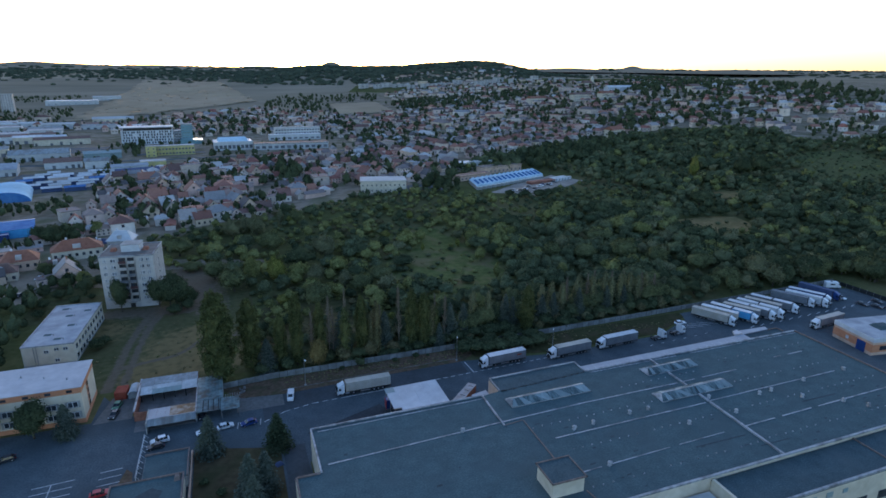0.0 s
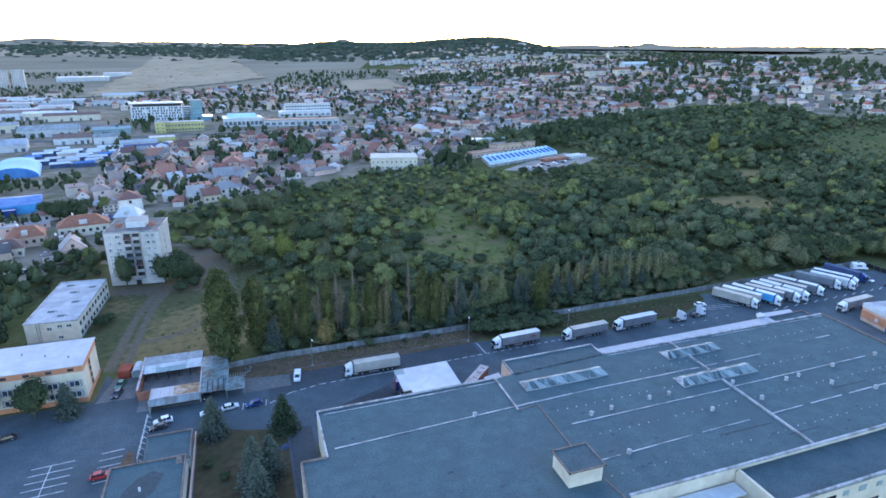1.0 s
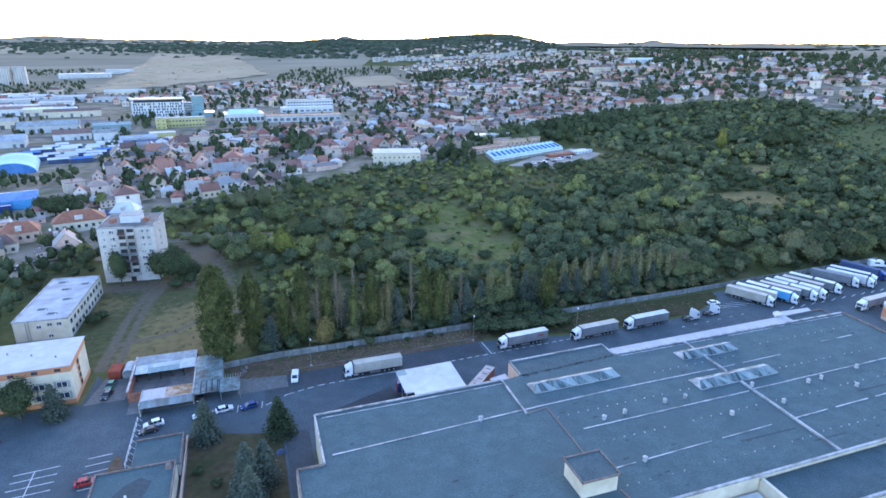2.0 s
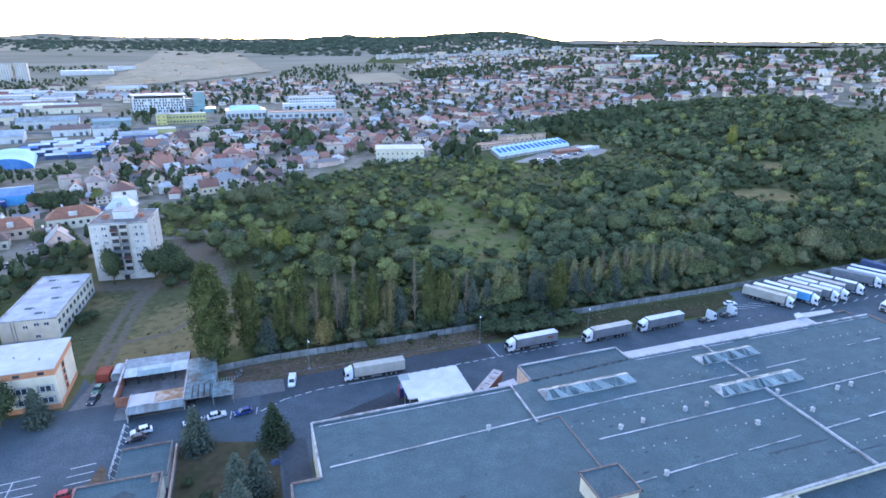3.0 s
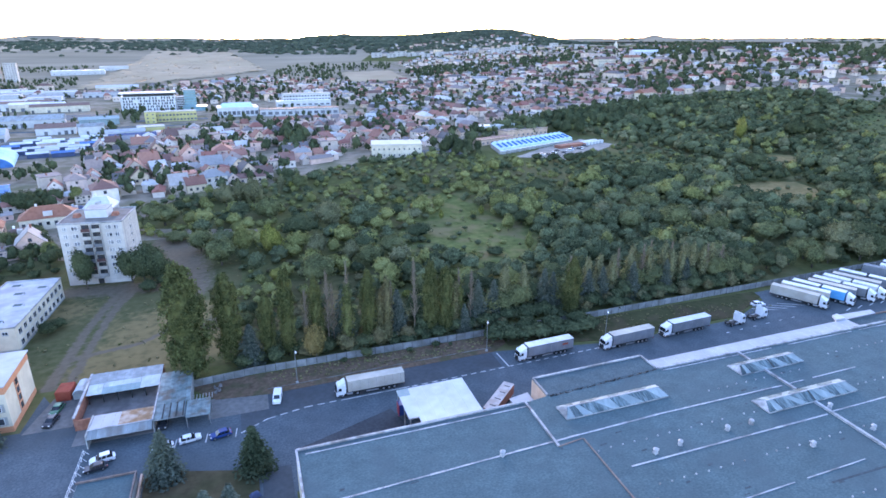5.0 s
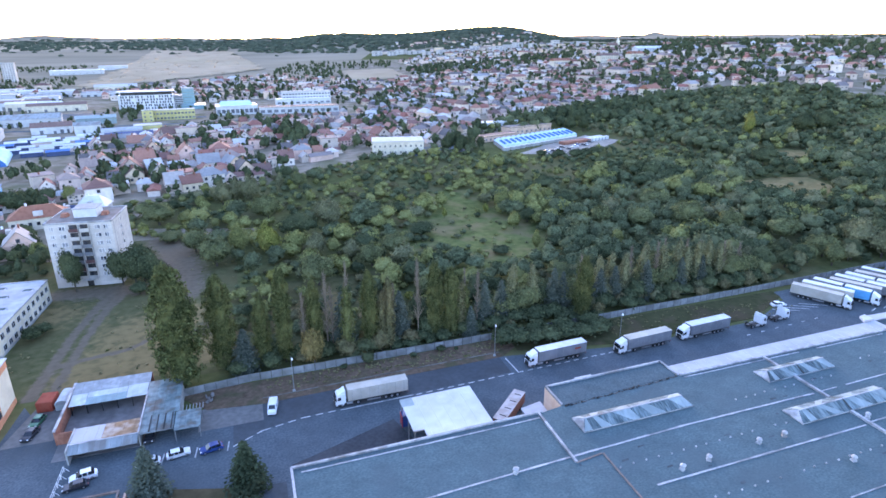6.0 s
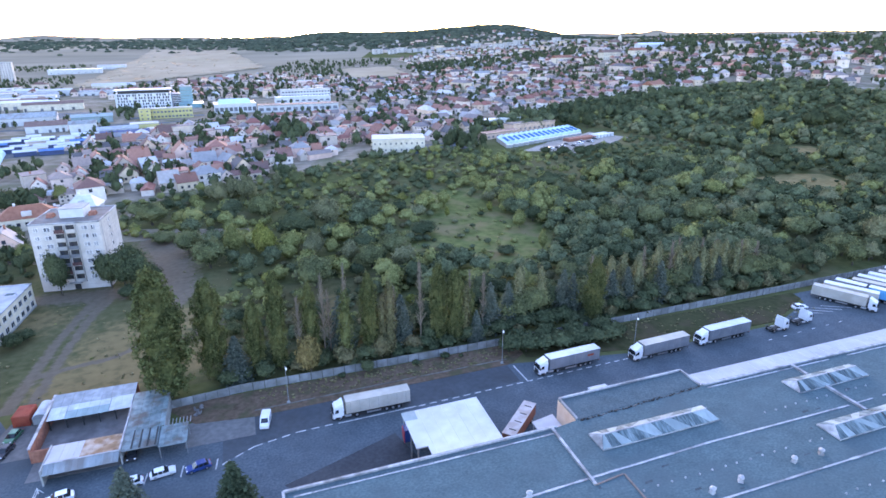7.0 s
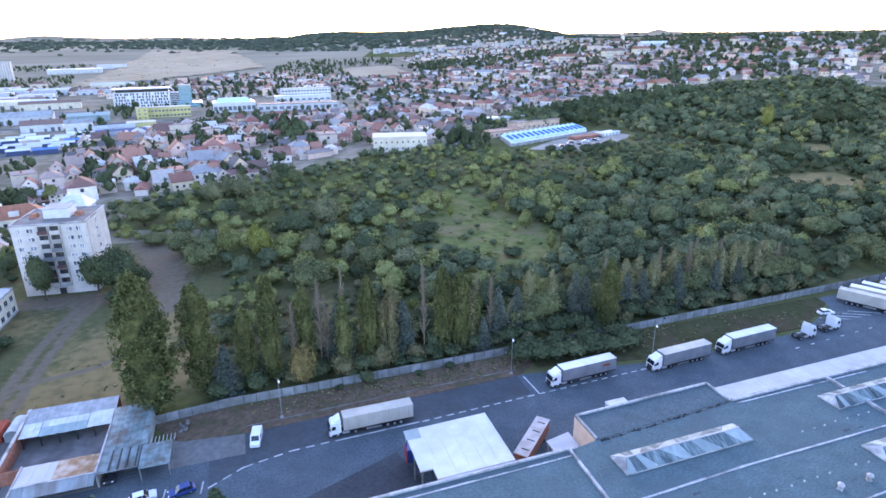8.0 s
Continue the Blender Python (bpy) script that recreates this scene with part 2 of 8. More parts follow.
meadow_mat = surface("rough meadow", (0.080, 0.102, 0.034), (0.165, 0.178, 0.068), 0.30, 1.0, 0.5, stain=(0.190, 0.150, 0.078), stain_scale=0.09, stain_amount=0.9, spec=0.0)
dry_grass = surface("dry grass", (0.225, 0.158, 0.072), (0.32, 0.232, 0.110), 0.5, 1.0, 0.5, stain=(0.130, 0.118, 0.052), stain_scale=0.07, stain_amount=0.65, spec=0.0)
verge_soil = surface("brown verge", (0.115, 0.074, 0.050), (0.205, 0.138, 0.096), 0.9, 1.0, 0.5, stain=(0.078, 0.078, 0.040), stain_scale=0.28, stain_amount=0.75, spec=0.0)
lawn_mat = surface("dry brownish lawn", (0.078, 0.060, 0.036), (0.115, 0.090, 0.052), 0.6, 1.0, 0.4, stain=(0.05, 0.055, 0.026), stain_scale=0.1, stain_amount=0.7, spec=0.0)
wheat = surface("stubble field", (0.37, 0.285, 0.19), (0.46, 0.36, 0.25), 0.02, 1.0, stain=(0.38, 0.31, 0.20), stain_scale=0.004, spec=0.0)
town_soil = surface("gardens and yards", (0.21, 0.175, 0.12), (0.37, 0.30, 0.235), 0.11, 1.0, stain=(0.125, 0.125, 0.065), stain_scale=0.05, stain_amount=0.75, spec=0.0)
# Haze over the plain is put into this base colour as extra paleness.
far_land_hazed = surface("distant land paled for haze", (0.224, 0.192, 0.138), (0.342, 0.283, 0.205), 0.004, 1.0, stain=(0.319, 0.254, 0.175), stain_scale=0.0016, stain_amount=0.5, stretch=(0.590, 1.944, 1.000), spec=0.0)
bark = surface("bark", (0.07, 0.055, 0.042), (0.13, 0.11, 0.09), 3, 0.95, spec=0.0)
bark_pale = surface("pale dead wood", (0.155, 0.125, 0.092), (0.245, 0.200, 0.150), 3, 0.95, spec=0.0)
leaf_poplar = foliage("poplar leaves", (0.081, 0.096, 0.037), (0.142, 0.160, 0.063), (0.162, 0.163, 0.063), 0.25)
leaf_green = foliage("broad leaves", (0.100, 0.118, 0.052), (0.184, 0.200, 0.092), (0.205, 0.212, 0.096))
leaf_lime = foliage("yellowing leaves", (0.17, 0.19, 0.045), (0.29, 0.29, 0.08), (0.30, 0.25, 0.08))
leaf_birch = foliage("yellowing birch leaves", (0.17, 0.145, 0.058), (0.29, 0.225, 0.09), (0.33, 0.22, 0.09))
leaf_olive = foliage("willow leaves", (0.146, 0.154, 0.080), (0.228, 0.228, 0.122), (0.234, 0.217, 0.111))
needle_dark = foliage("spruce needles", (0.040, 0.058, 0.032), (0.075, 0.100, 0.055), (0.085, 0.10, 0.06))
needle_blue = foliage("blue spruce needles", (0.067, 0.089, 0.067), (0.133, 0.158, 0.122), (0.092, 0.109, 0.073))
leaf_wood = foliage("woodland leaves", (0.082, 0.109, 0.057), (0.153, 0.180, 0.096), (0.185, 0.194, 0.096), 0.07)
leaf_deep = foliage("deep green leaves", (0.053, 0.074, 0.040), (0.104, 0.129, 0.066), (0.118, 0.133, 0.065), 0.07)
leaf_fresh = foliage("fresh yellow-green leaves", (0.168, 0.181, 0.060), (0.285, 0.288, 0.106), (0.285, 0.278, 0.109), 0.07)
leaf_scrub = foliage("brown-green scrub leaves", (0.110, 0.103, 0.050), (0.190, 0.177, 0.089), (0.168, 0.132, 0.071), 0.15)
# The blue and paleness of distant haze are mixed into these leaf greens.
leaf_far_hazed = foliage("far woodland tinted for haze", (0.060, 0.080, 0.056), (0.110, 0.132, 0.088), (0.13, 0.145, 0.095), 0.02)
maroon = surface("dark red balcony fronts", (0.09, 0.045, 0.045), (0.15, 0.07, 0.065), 0.8, 0.85)
mixed_grass = surface("mottled dry grass", (0.105, 0.111, 0.050), (0.152, 0.160, 0.075), 0.45, 1.0, 0.5, stain=(0.065, 0.092, 0.034), stain_scale=0.06, stain_amount=0.7, spec=0.0)
pale_wall = surface("pale grey walls", (0.56, 0.56, 0.55), (0.70, 0.70, 0.69), 0.3, 0.9, own=0.2, stain=(0.46, 0.45, 0.43), stain_scale=0.08, spec=0.1)
tuft_dry = foliage("dry tussocks", (0.22, 0.19, 0.095), (0.34, 0.28, 0.145), (0.22, 0.20, 0.095), 0.3)
verge_green = surface("worn green verge", (0.053, 0.057, 0.026), (0.088, 0.081, 0.040), 0.6, 1.0, 0.5, stain=(0.097, 0.069, 0.044), stain_scale=0.12, stain_amount=0.8, spec=0.0)
far_pane = surface("far window panes", (0.14, 0.15, 0.17), (0.22, 0.23, 0.25), 0.5, 0.3, own=0.5)

pale_gravel = surface("pale gravel", (0.30, 0.26, 0.22), (0.42, 0.37, 0.32), 0.5, 0.95, 0.3, stain=(0.22, 0.19, 0.16), stain_scale=0.08, spec=0.0)
asphalt_fresh = surface("fresh dark asphalt", (0.050, 0.054, 0.058), (0.072, 0.077, 0.082), 1.4, 0.9, 0.3, stain=(0.085, 0.088, 0.09), stain_scale=0.08, spec=0.12)


def blended_grass():
    """Rough grass that gives way to dry grass and trodden soil where the masks say so."""
    m = surface("rough grass and trodden soil", (0.078, 0.082, 0.036), (0.130, 0.122, 0.060), 0.45, 1.0, 0.5, stain=(0.108, 0.092, 0.044), stain_scale=0.06, stain_amount=0.8, spec=0.0)
    nt = m.node_tree
    bsdf = nt.nodes["Principled BSDF"]
    colour = bsdf.inputs["Base Color"].links[0].from_socket
    geo = nt.nodes.new("ShaderNodeNewGeometry")
    for mask, low, high, scale in (("dry", (0.118, 0.090, 0.044), (0.250, 0.182, 0.088), 0.35), ("bare", (0.108, 0.083, 0.058), (0.186, 0.147, 0.104), 0.6)):
        at = nt.nodes.new("ShaderNodeAttribute")
        at.attribute_name = mask
        nz = nt.nodes.new("ShaderNodeTexNoise")
        nz.inputs["Scale"].default_value, nz.inputs["Detail"].default_value = scale, 6.0
        nt.links.new(geo.outputs["Position"], nz.inputs["Vector"])
        add = nt.nodes.new("ShaderNodeMath")
        add.operation = "ADD"
        nt.links.new(at.outputs["Fac"], add.inputs[0])
        nt.links.new(nz.outputs["Fac"], add.inputs[1])
        ramp = nt.nodes.new("ShaderNodeMapRange")
        ramp.inputs["From Min"].default_value, ramp.inputs["From Max"].default_value = 0.82, 1.12
        nt.links.new(add.outputs[0], ramp.inputs["Value"])
        tone = nt.nodes.new("ShaderNodeMix")
        tone.data_type = "RGBA"
        tone.inputs["A"].default_value, tone.inputs["B"].default_value = (*low, 1), (*high, 1)
        nt.links.new(nz.outputs["Fac"], tone.inputs["Factor"])
        mix = nt.nodes.new("ShaderNodeMix")
        mix.data_type = "RGBA"
        nt.links.new(ramp.outputs["Result"], mix.inputs["Factor"])
        nt.links.new(colour, mix.inputs["A"])
        nt.links.new(tone.outputs["Result"], mix.inputs["B"])
        colour = mix.outputs["Result"]
    nt.links.new(colour, bsdf.inputs["Base Color"])
    return m


grass_blend = blended_grass()

verge_kerb = surface("soil-stained kerb", (0.15, 0.135, 0.115), (0.25, 0.225, 0.195), 0.7, 0.9, 0.2, stain=(0.12, 0.085, 0.06), stain_scale=0.35, stain_amount=0.9, spec=0.0)
asphalt_worn = surface("worn dark asphalt", (0.066, 0.077, 0.084), (0.086, 0.099, 0.107), 0.9, 0.9, 0.15, stain=(0.052, 0.057, 0.060), stain_scale=0.09, stain_amount=0.6, spec=0.12)
canopy_sheet = surface("dull white canopy sheet", (0.40, 0.41, 0.44), (0.50, 0.51, 0.53), 0.4, 0.7, stain=(0.33, 0.34, 0.36), stain_scale=0.12, stain_amount=0.6)
dock_sheet = surface("white dock canopy sheet", (0.50, 0.51, 0.53), (0.62, 0.63, 0.64), 0.4, 0.65, stain=(0.42, 0.43, 0.44), stain_scale=0.15, stain_amount=0.6)
glass_blue = surface("dark blue glazing", (0.04, 0.14, 0.31), (0.06, 0.20, 0.40), 0.6, 0.9, spec=0.0)
yard_floor_mat = surface("pale worn concrete yard", (0.165, 0.155, 0.150), (0.250, 0.235, 0.225), 0.6, 0.9, 0.3, stain=(0.115, 0.108, 0.102), stain_scale=0.18, stain_amount=0.8, spec=0.1)

# ---- mesh helpers ----
class Shape:
    """Gathers faces for one mesh."""

    def __init__(self):
        self.v, self.f, self.m = [], [], []

    def face(self, pts, slot=0):
        n = len(self.v)
        self.v += [tuple(p) for p in pts]
        self.f.append(tuple(range(n, n + len(pts))))
        self.m.append(slot)
        return self

    def solid(self, pts, faces, slot=0):
        n = len(self.v)
        self.v += [tuple(p) for p in pts]
        for fc in faces:
            self.f.append(tuple(n + k for k in fc))
            self.m.append(slot)
        return self

    def frustum(self, a, za, b, zb, slot=0):
        """A block between rectangle a = (x0, x1, y0, y1) at za and rectangle b at zb."""
        pts = [(a[0], a[2], za), (a[1], a[2], za), (a[1], a[3], za), (a[0], a[3], za),
               (b[0], b[2], zb), (b[1], b[2], zb), (b[1], b[3], zb), (b[0], b[3], zb)]
        return self.solid(pts, [(3, 2, 1, 0), (4, 5, 6, 7), (0, 1, 5, 4), (1, 2, 6, 5), (2, 3, 7, 6), (3, 0, 4, 7)], slot)

    def box(self, x0, x1, y0, y1, z0, z1, slot=0):
        return self.frustum((x0, x1, y0, y1), z0, (x0, x1, y0, y1), z1, slot)

    def prism(self, poly, z0, z1, slot=0):
        """poly: corners counter-clockwise."""
        n = len(poly)
        pts = [(x, y, z0) for x, y in poly] + [(x, y, z1) for x, y in poly]
        faces = [tuple(range(n - 1, -1, -1)), tuple(range(n, 2 * n))]
        faces += [(k, (k + 1) % n, n + (k + 1) % n, n + k) for k in range(n)]
        return self.solid(pts, faces, slot)

    def sweep(self, prof, y0, y1, tuck=0.0, slot=0):
        """A side profile of (x, z) points drawn across from y0 to y1, with its rim tucked in at both sides."""
        n = len(prof)
        cx, cz = sum(p[0] for p in prof) / n, sum(p[1] for p in prof) / n
        rings = []
        for y, s in ((y0, 1 - tuck), (y0 + (y1 - y0) * 0.08, 1.0), (y1 - (y1 - y0) * 0.08, 1.0), (y1, 1 - tuck)):
            rings.append([(cx + (x - cx) * s, y, cz + (z - cz) * s) for x, z in prof])
        if not tuck:
            rings = [rings[0], rings[3]]
        pts = [p for r in rings for p in r]
        faces = [tuple(range(n)), tuple(range(len(pts) - 1, len(pts) - 1 - n, -1))]
        for r in range(len(rings) - 1):
            faces += [(r * n + k, (r + 1) * n + k, (r + 1) * n + (k + 1) % n, r * n + (k + 1) % n) for k in range(n)]
        return self.solid(pts, faces, slot)

    def tube(self, p, q, r0, r1, n=8, slot=0):
        p, q = Vector(p), Vector(q)
        side = (q - p).normalized()
        u = side.orthogonal().normalized()
        w = side.cross(u)
        ring = [(math.cos(2 * math.pi * k / n), math.sin(2 * math.pi * k / n)) for k in range(n)]
        pts = [p + (u * c + w * s) * r0 for c, s in ring] + [q + (u * c + w * s) * r1 for c, s in ring]
        faces = [tuple(range(n - 1, -1, -1)), tuple(range(n, 2 * n))]
        faces += [(k, (k + 1) % n, n + (k + 1) % n, n + k) for k in range(n)]
        return self.solid(pts, faces, slot)

    def gable(self, x0, x1, y0, y1, z0, z1, slot=0):
        """A closed pitched roof whose ridge runs along x."""
        ym = (y0 + y1) / 2
        pts = [(x0, y0, z0), (x1, y0, z0), (x1, y1, z0), (x0, y1, z0), (x0, ym, z1), (x1, ym, z1)]
        return self.solid(pts, [(3, 2, 1, 0), (0, 1, 5, 4), (2, 3, 4, 5), (0, 4, 3), (1, 2, 5)], slot)

    def mesh(self, name, *mats):
        me = bpy.data.meshes.new(name)
        me.from_pydata(self.v, [], self.f)
        for mt in mats:
            me.materials.append(mt)
        if len(mats) > 1:
            me.polygons.foreach_set("material_index", self.m)
        me.update()
        return me


def thing(name, label, category, m=None, group="", kind=""):
    ob = new(name)
    ob.empty_display_size = 0.5
    ob.matrix_world = m or Matrix()
    return tagged(ob, label, category, group, kind)


def part(name, shape, mats, parent, label="", at=None):
    """One mesh under a thing or part. shape: a Shape or a mesh that is shared."""
    me = shape if isinstance(shape, bpy.types.Mesh) else shape.mesh(name, *(mats if isinstance(mats, (list, tuple)) else [mats]))
    ob = new(name, me)
    ob.parent = parent
    if at is not None:
        ob.matrix_local = at
    return tagged(ob, label)


def single(name, shape, mats, label, category, m=None, group="", kind=""):
    """A thing, or piece of the setting, of one mesh."""
    me = shape if isinstance(shape, bpy.types.Mesh) else shape.mesh(name, *(mats if isinstance(mats, (list, tuple)) else [mats]))
    ob = new(name, me)
    if m is not None:
        ob.matrix_world = m
    return tagged(ob, label, category, group, kind)


def quad_mesh(name, verts, quads, mats, slots=None, smooth=False):
    """A mesh straight from arrays of corners and four-cornered faces."""
    me = bpy.data.meshes.new(name)
    n = len(quads)
    me.vertices.add(len(verts))
    me.vertices.foreach_set("co", np.ascontiguousarray(verts, dtype=np.float32).ravel())
    me.loops.add(4 * n)
    me.loops.foreach_set("vertex_index", np.ascontiguousarray(quads, dtype=np.int32).ravel())
    me.polygons.add(n)
    me.polygons.foreach_set("loop_start", np.arange(0, 4 * n, 4, dtype=np.int32))
    for mt in mats:
        me.materials.append(mt)
    if slots is not None:
        me.polygons.foreach_set("material_index", np.asarray(slots, dtype=np.int32))
    if smooth:
        me.polygons.foreach_set("use_smooth", np.ones(n, dtype=bool))
    me.update(calc_edges=True)
    return me


def smooth_step(t):
    t = min(1.0, max(0.0, t))
    return t * t * (3 - 2 * t)


TURN_C, TURN_S = math.cos(radians(19)), math.sin(radians(19))


def across_ahead(x, y):
    """Metres to the right of, and ahead along, the line of flight."""
    return TURN_C * x - TURN_S * y - 26.47, TURN_S * x + TURN_C * y + 110.5


def from_flight(a, b):
    a, b = a + 26.47, b - 110.5
    return TURN_C * a + TURN_S * b, -TURN_S * a + TURN_C * b


def ground_z(x, y):
    """The height of the land: a flat yard, a slope to the right, a wooded ridge and far hills."""
    s = smooth_step
    a, b = across_ahead(x, y)
    r = math.hypot(a, b)
    z = 4.0 * s((b - 225) / 200) * s((a + 120) / 120)
    z += 58 * s((a + 50) / 650) * s((b - 330) / 850) * (1 - 0.55 * s((b - 1900) / 800)) * (1 - s((r - 2700) / 1500))
    left = 62 * s((b - 900) / 2100) * (1 - s((a - 100) / 500))
    z += max(left, 28 * s((r - 1500) / 2500)) + (80 - max(left, 28)) * s((r - 3300) / 1300)
    z += 47 * math.exp(-(((b - 2450) / 380) ** 2)) * (0.68 + 0.32 * min(1.0, max(0.0, (a + 600) / 800))) * s((a + 800) / 330) * (1 - s((a - 220) / 380)) * (1 + 0.07 * math.sin(a / 110.0 + 0.6))
    return z


def inside(poly, x, y):
    hit = False
    for (x0, y0), (x1, y1) in zip(poly, poly[1:] + poly[:1]):
        if (y0 > y) != (y1 > y) and x < (x1 - x0) * (y - y0) / (y1 - y0) + x0:
            hit = not hit
    return hit


def draped(name, corners, cells, lift, mat, label, category, kind="structure"):
    """A sheet over the land between four corners (counter-clockwise), lifted a little."""
    (ax, ay), (bx, by), (cx, cy), (dx, dy) = corners
    nu, nv = cells
    verts, quads = [], []
    for j in range(nv + 1):
        for i in range(nu + 1):
            u, v = i / nu, j / nv
            x = (ax * (1 - u) + bx * u) * (1 - v) + (dx * (1 - u) + cx * u) * v
            y = (ay * (1 - u) + by * u) * (1 - v) + (dy * (1 - u) + cy * u) * v
            edge = min(u, v, 1 - u, 1 - v) * 2
            size = min(2.5 + math.hypot(cx - ax, cy - ay) * 0.015, 20)
            x += noise.noise((x * 0.06, y * 0.06, 1.7)) * size
            y += noise.noise((x * 0.06, y * 0.06, 5.1)) * size
            verts.append((x, y, ground_z(x, y) + lift - (0.0 if edge > 0.001 else lift * 0.6)))
    for j in range(nv):
        for i in range(nu):
            k = j * (nu + 1) + i
            quads.append((k, k + 1, k + nu + 2, k + nu + 1))
    me = quad_mesh(name, np.array(verts), np.array(quads), [mat], smooth=True)
    return tagged(new(name, me), label, category, "", kind)


def flat(name, poly, z, mat, label, category, kind="structure", low=-0.3):
    return single(name, Shape().prism(poly, low, z), mat, label, category, kind=kind)


def rect(x0, x1, y0, y1):
    return [(x0, y0), (x1, y0), (x1, y1), (x0, y1)]


WOODS = [(-8, 54), (30, 50), (250, 55), (250, -60), (700, -60), (900, 260), (700, 330), (592, 340), (588, 420), (530, 484), (440, 484), (316, 442), (217, 400), (166, 354),
         (133, 296), (75, 292), (13, 266), (-13, 246), (-58, 226), (-62, 190), (-48, 168), (-37, 163), (-24, 160), (-18, 146), (-10, 118), (-12, 96), (-8, 75)]


# ---- land ----
def build_ground():
    def steps(lo, hi, fine_lo, fine_hi, fine, grow):
        out, s = [fine_lo], fine
        while out[-1] < fine_hi:
            out.append(out[-1] + fine)
        while out[-1] < hi:
            s *= grow
            out.append(min(hi, out[-1] + s))
        s = fine
        while out[0] > lo:
            s *= grow
            out.insert(0, max(lo, out[0] - s))
        return out

    along = steps(-4300, 4300, -500, 900, 20, 1.12)
    ahead = steps(-900, 4750, 150, 1500, 20, 1.06)
    verts, quads, slots = [], [], []
    for b in ahead:
        for a in along:
            x, y = from_flight(a, b)
            verts.append((x, y, ground_z(x, y)))
    n = len(along)
    for j in range(len(ahead) - 1):
        for i in range(n - 1):
            k = j * n + i
            quads.append((k, k + 1, k + n + 1, k + n))
            a, b = along[i], ahead[j]
            x, y = from_flight(a, b)
            far = math.hypot(a, b) > 1900 or (a < -330 and b > 900) or (a < -250 and b > 1150)
            town = not inside(WOODS, x, y) and y > 140 and b < 1700
            slots.append(2 if far else 1 if town and b < 2000 else 0)
    me = quad_mesh("ground", np.array(verts), np.array(quads), [scrub_ground, town_soil, far_land_hazed], slots, smooth=True)
    tagged(new("ground", me), "wide green and brown land rolling to low hills", "ground", "", "structure")


build_ground()


def build_far_hills():
    """Single low hills that stand on the horizon; bearing as the ratio of across to ahead."""
    rnd = random.Random(4)
    for at, high, wide in ((-0.645, 24, 200), (-0.60, 16, 240), (-0.45, 10, 290), (-0.165, 42, 70), (-0.16, 18, 150), (-0.28, 9, 180), (0.325, 26, 90), (0.33, 14, 230), (0.22, 9, 250), (0.5, 8, 330)):
        b = 4500 / math.hypot(1, at)
        x0, y0 = from_flight(at * b, b)
        z0 = ground_z(x0, y0) - 8
        rings, segs, verts, quads = 7, 22, [], []
        lean = rnd.uniform(0, 6.28)
        for i in range(rings + 1):
            k = i / rings
            for j in range(segs):
                t = 2 * math.pi * j / segs
                r = wide * 2.2 * k * (1 + 0.16 * math.sin(2 * t + lean) + 0.07 * math.sin(5 * t))
                verts.append((x0 + r * math.cos(t), y0 + r * math.sin(t), z0 + (high + 8) * math.exp(-3.2 * k * k) - 8 * k))
        for i in range(rings):
            for j in range(segs):
                p, q = i * segs + j, i * segs + (j + 1) % segs
                quads.append((p, p + segs, q + segs, q))
        # The hills wear the haze-paled land colour instead of dark green.
        tagged(new("backdrop_hill", quad_mesh("backdrop_hill", np.array(verts), np.array(quads), [far_land_hazed], smooth=True)), "low hill on the far horizon, paled for haze", "hill", "", "structure")


build_far_hills()

# yard, roads and lawns
flat("road", [(-90, -90), (-6, -90), (-6, -17), (0, -17), (0, 0), (163, 3), (163, -90), (250, -90), (246, 29), (243, 49.5), (152, 45.5), (150, 40),
              (131, 31.5), (88, 31), (55, 36.5), (20, 35.5), (-4, 34.8), (-15, 36.5), (-45, 36), (-53, 50), (-54, 36), (-90, 36)], 0.02, asphalt,
     "dark patched asphalt of the factory yard", "road")
flat("pavement", rect(-16.5, -3.5, 28.5, 36.5), 0.06, asphalt_pale, "worn grey paved bay beside the yard road", "pavement")
flat("pavement", [(-53.5, 35), (-44, 35), (-44, 48), (-50.5, 48)], 0.06, asphalt_pale, "worn grey hardstanding beside the sheds", "pavement")
flat("road_patch", [(-9.6, 21.6), (-3.9, 25.0), (4.4, 26.9), (13, 27.3), (35.6, 28.0), (54, 28.9), (54, 36.5), (20, 35.5), (-3.4, 34.8), (-3.4, 28.5), (-9.6, 28.5)], 0.028, asphalt_worn, "darker worn parking strip beside the yard road", "road")
flat("road_patch", [(0.8, 12.2), (3.0, 9.4), (15.2, 8.0), (25.7, 9.4), (22.6, 20.0), (6.0, 13.9)], 0.03, asphalt_fresh, "darker patch of newer asphalt before the dock", "road")
flat("road_patch", [(-42.2, 11.6), (-40.7, 9.6), (-40.4, 5.2), (-43.7, 5.7)], 0.032, verge_soil, "worn patch of bare earth by the railing", "road")
flat("lawn", [(-27, -40), (-6.5, -40), (-6.5, 6.5), (-9, 9), (-22, 13), (-27, 14)], 0.12, lawn_mat, "dry brownish lawn under the spruces", "lawn")
flat("pavement", rect(-5.9, -0.4, -17, 8), 0.05, asphalt_worn, "dark paved strip along the hall", "pavement")
flat("verge", [(-15, 36), (-3.4, 34.6), (20, 35.4), (55, 36.4), (60, 40), (60, 45.2), (-15, 44.2), (-21, 43)], 0.10, verge_soil, "brown verge of soil and dead grass by the fence", "verge")
flat("verge", [(60, 38), (88, 32.5), (132, 33), (151, 42), (152, 46.2), (60, 45)], 0.14, verge_green, "mown green verge below the fence", "verge")
flat("kerb", [(-3.4, 36.6), (20, 37.5), (55, 38.5), (55, 38.85), (20, 37.85), (-3.4, 36.95)], 0.2, verge_kerb, "worn soil-stained concrete kerb along the yard road", "kerb")


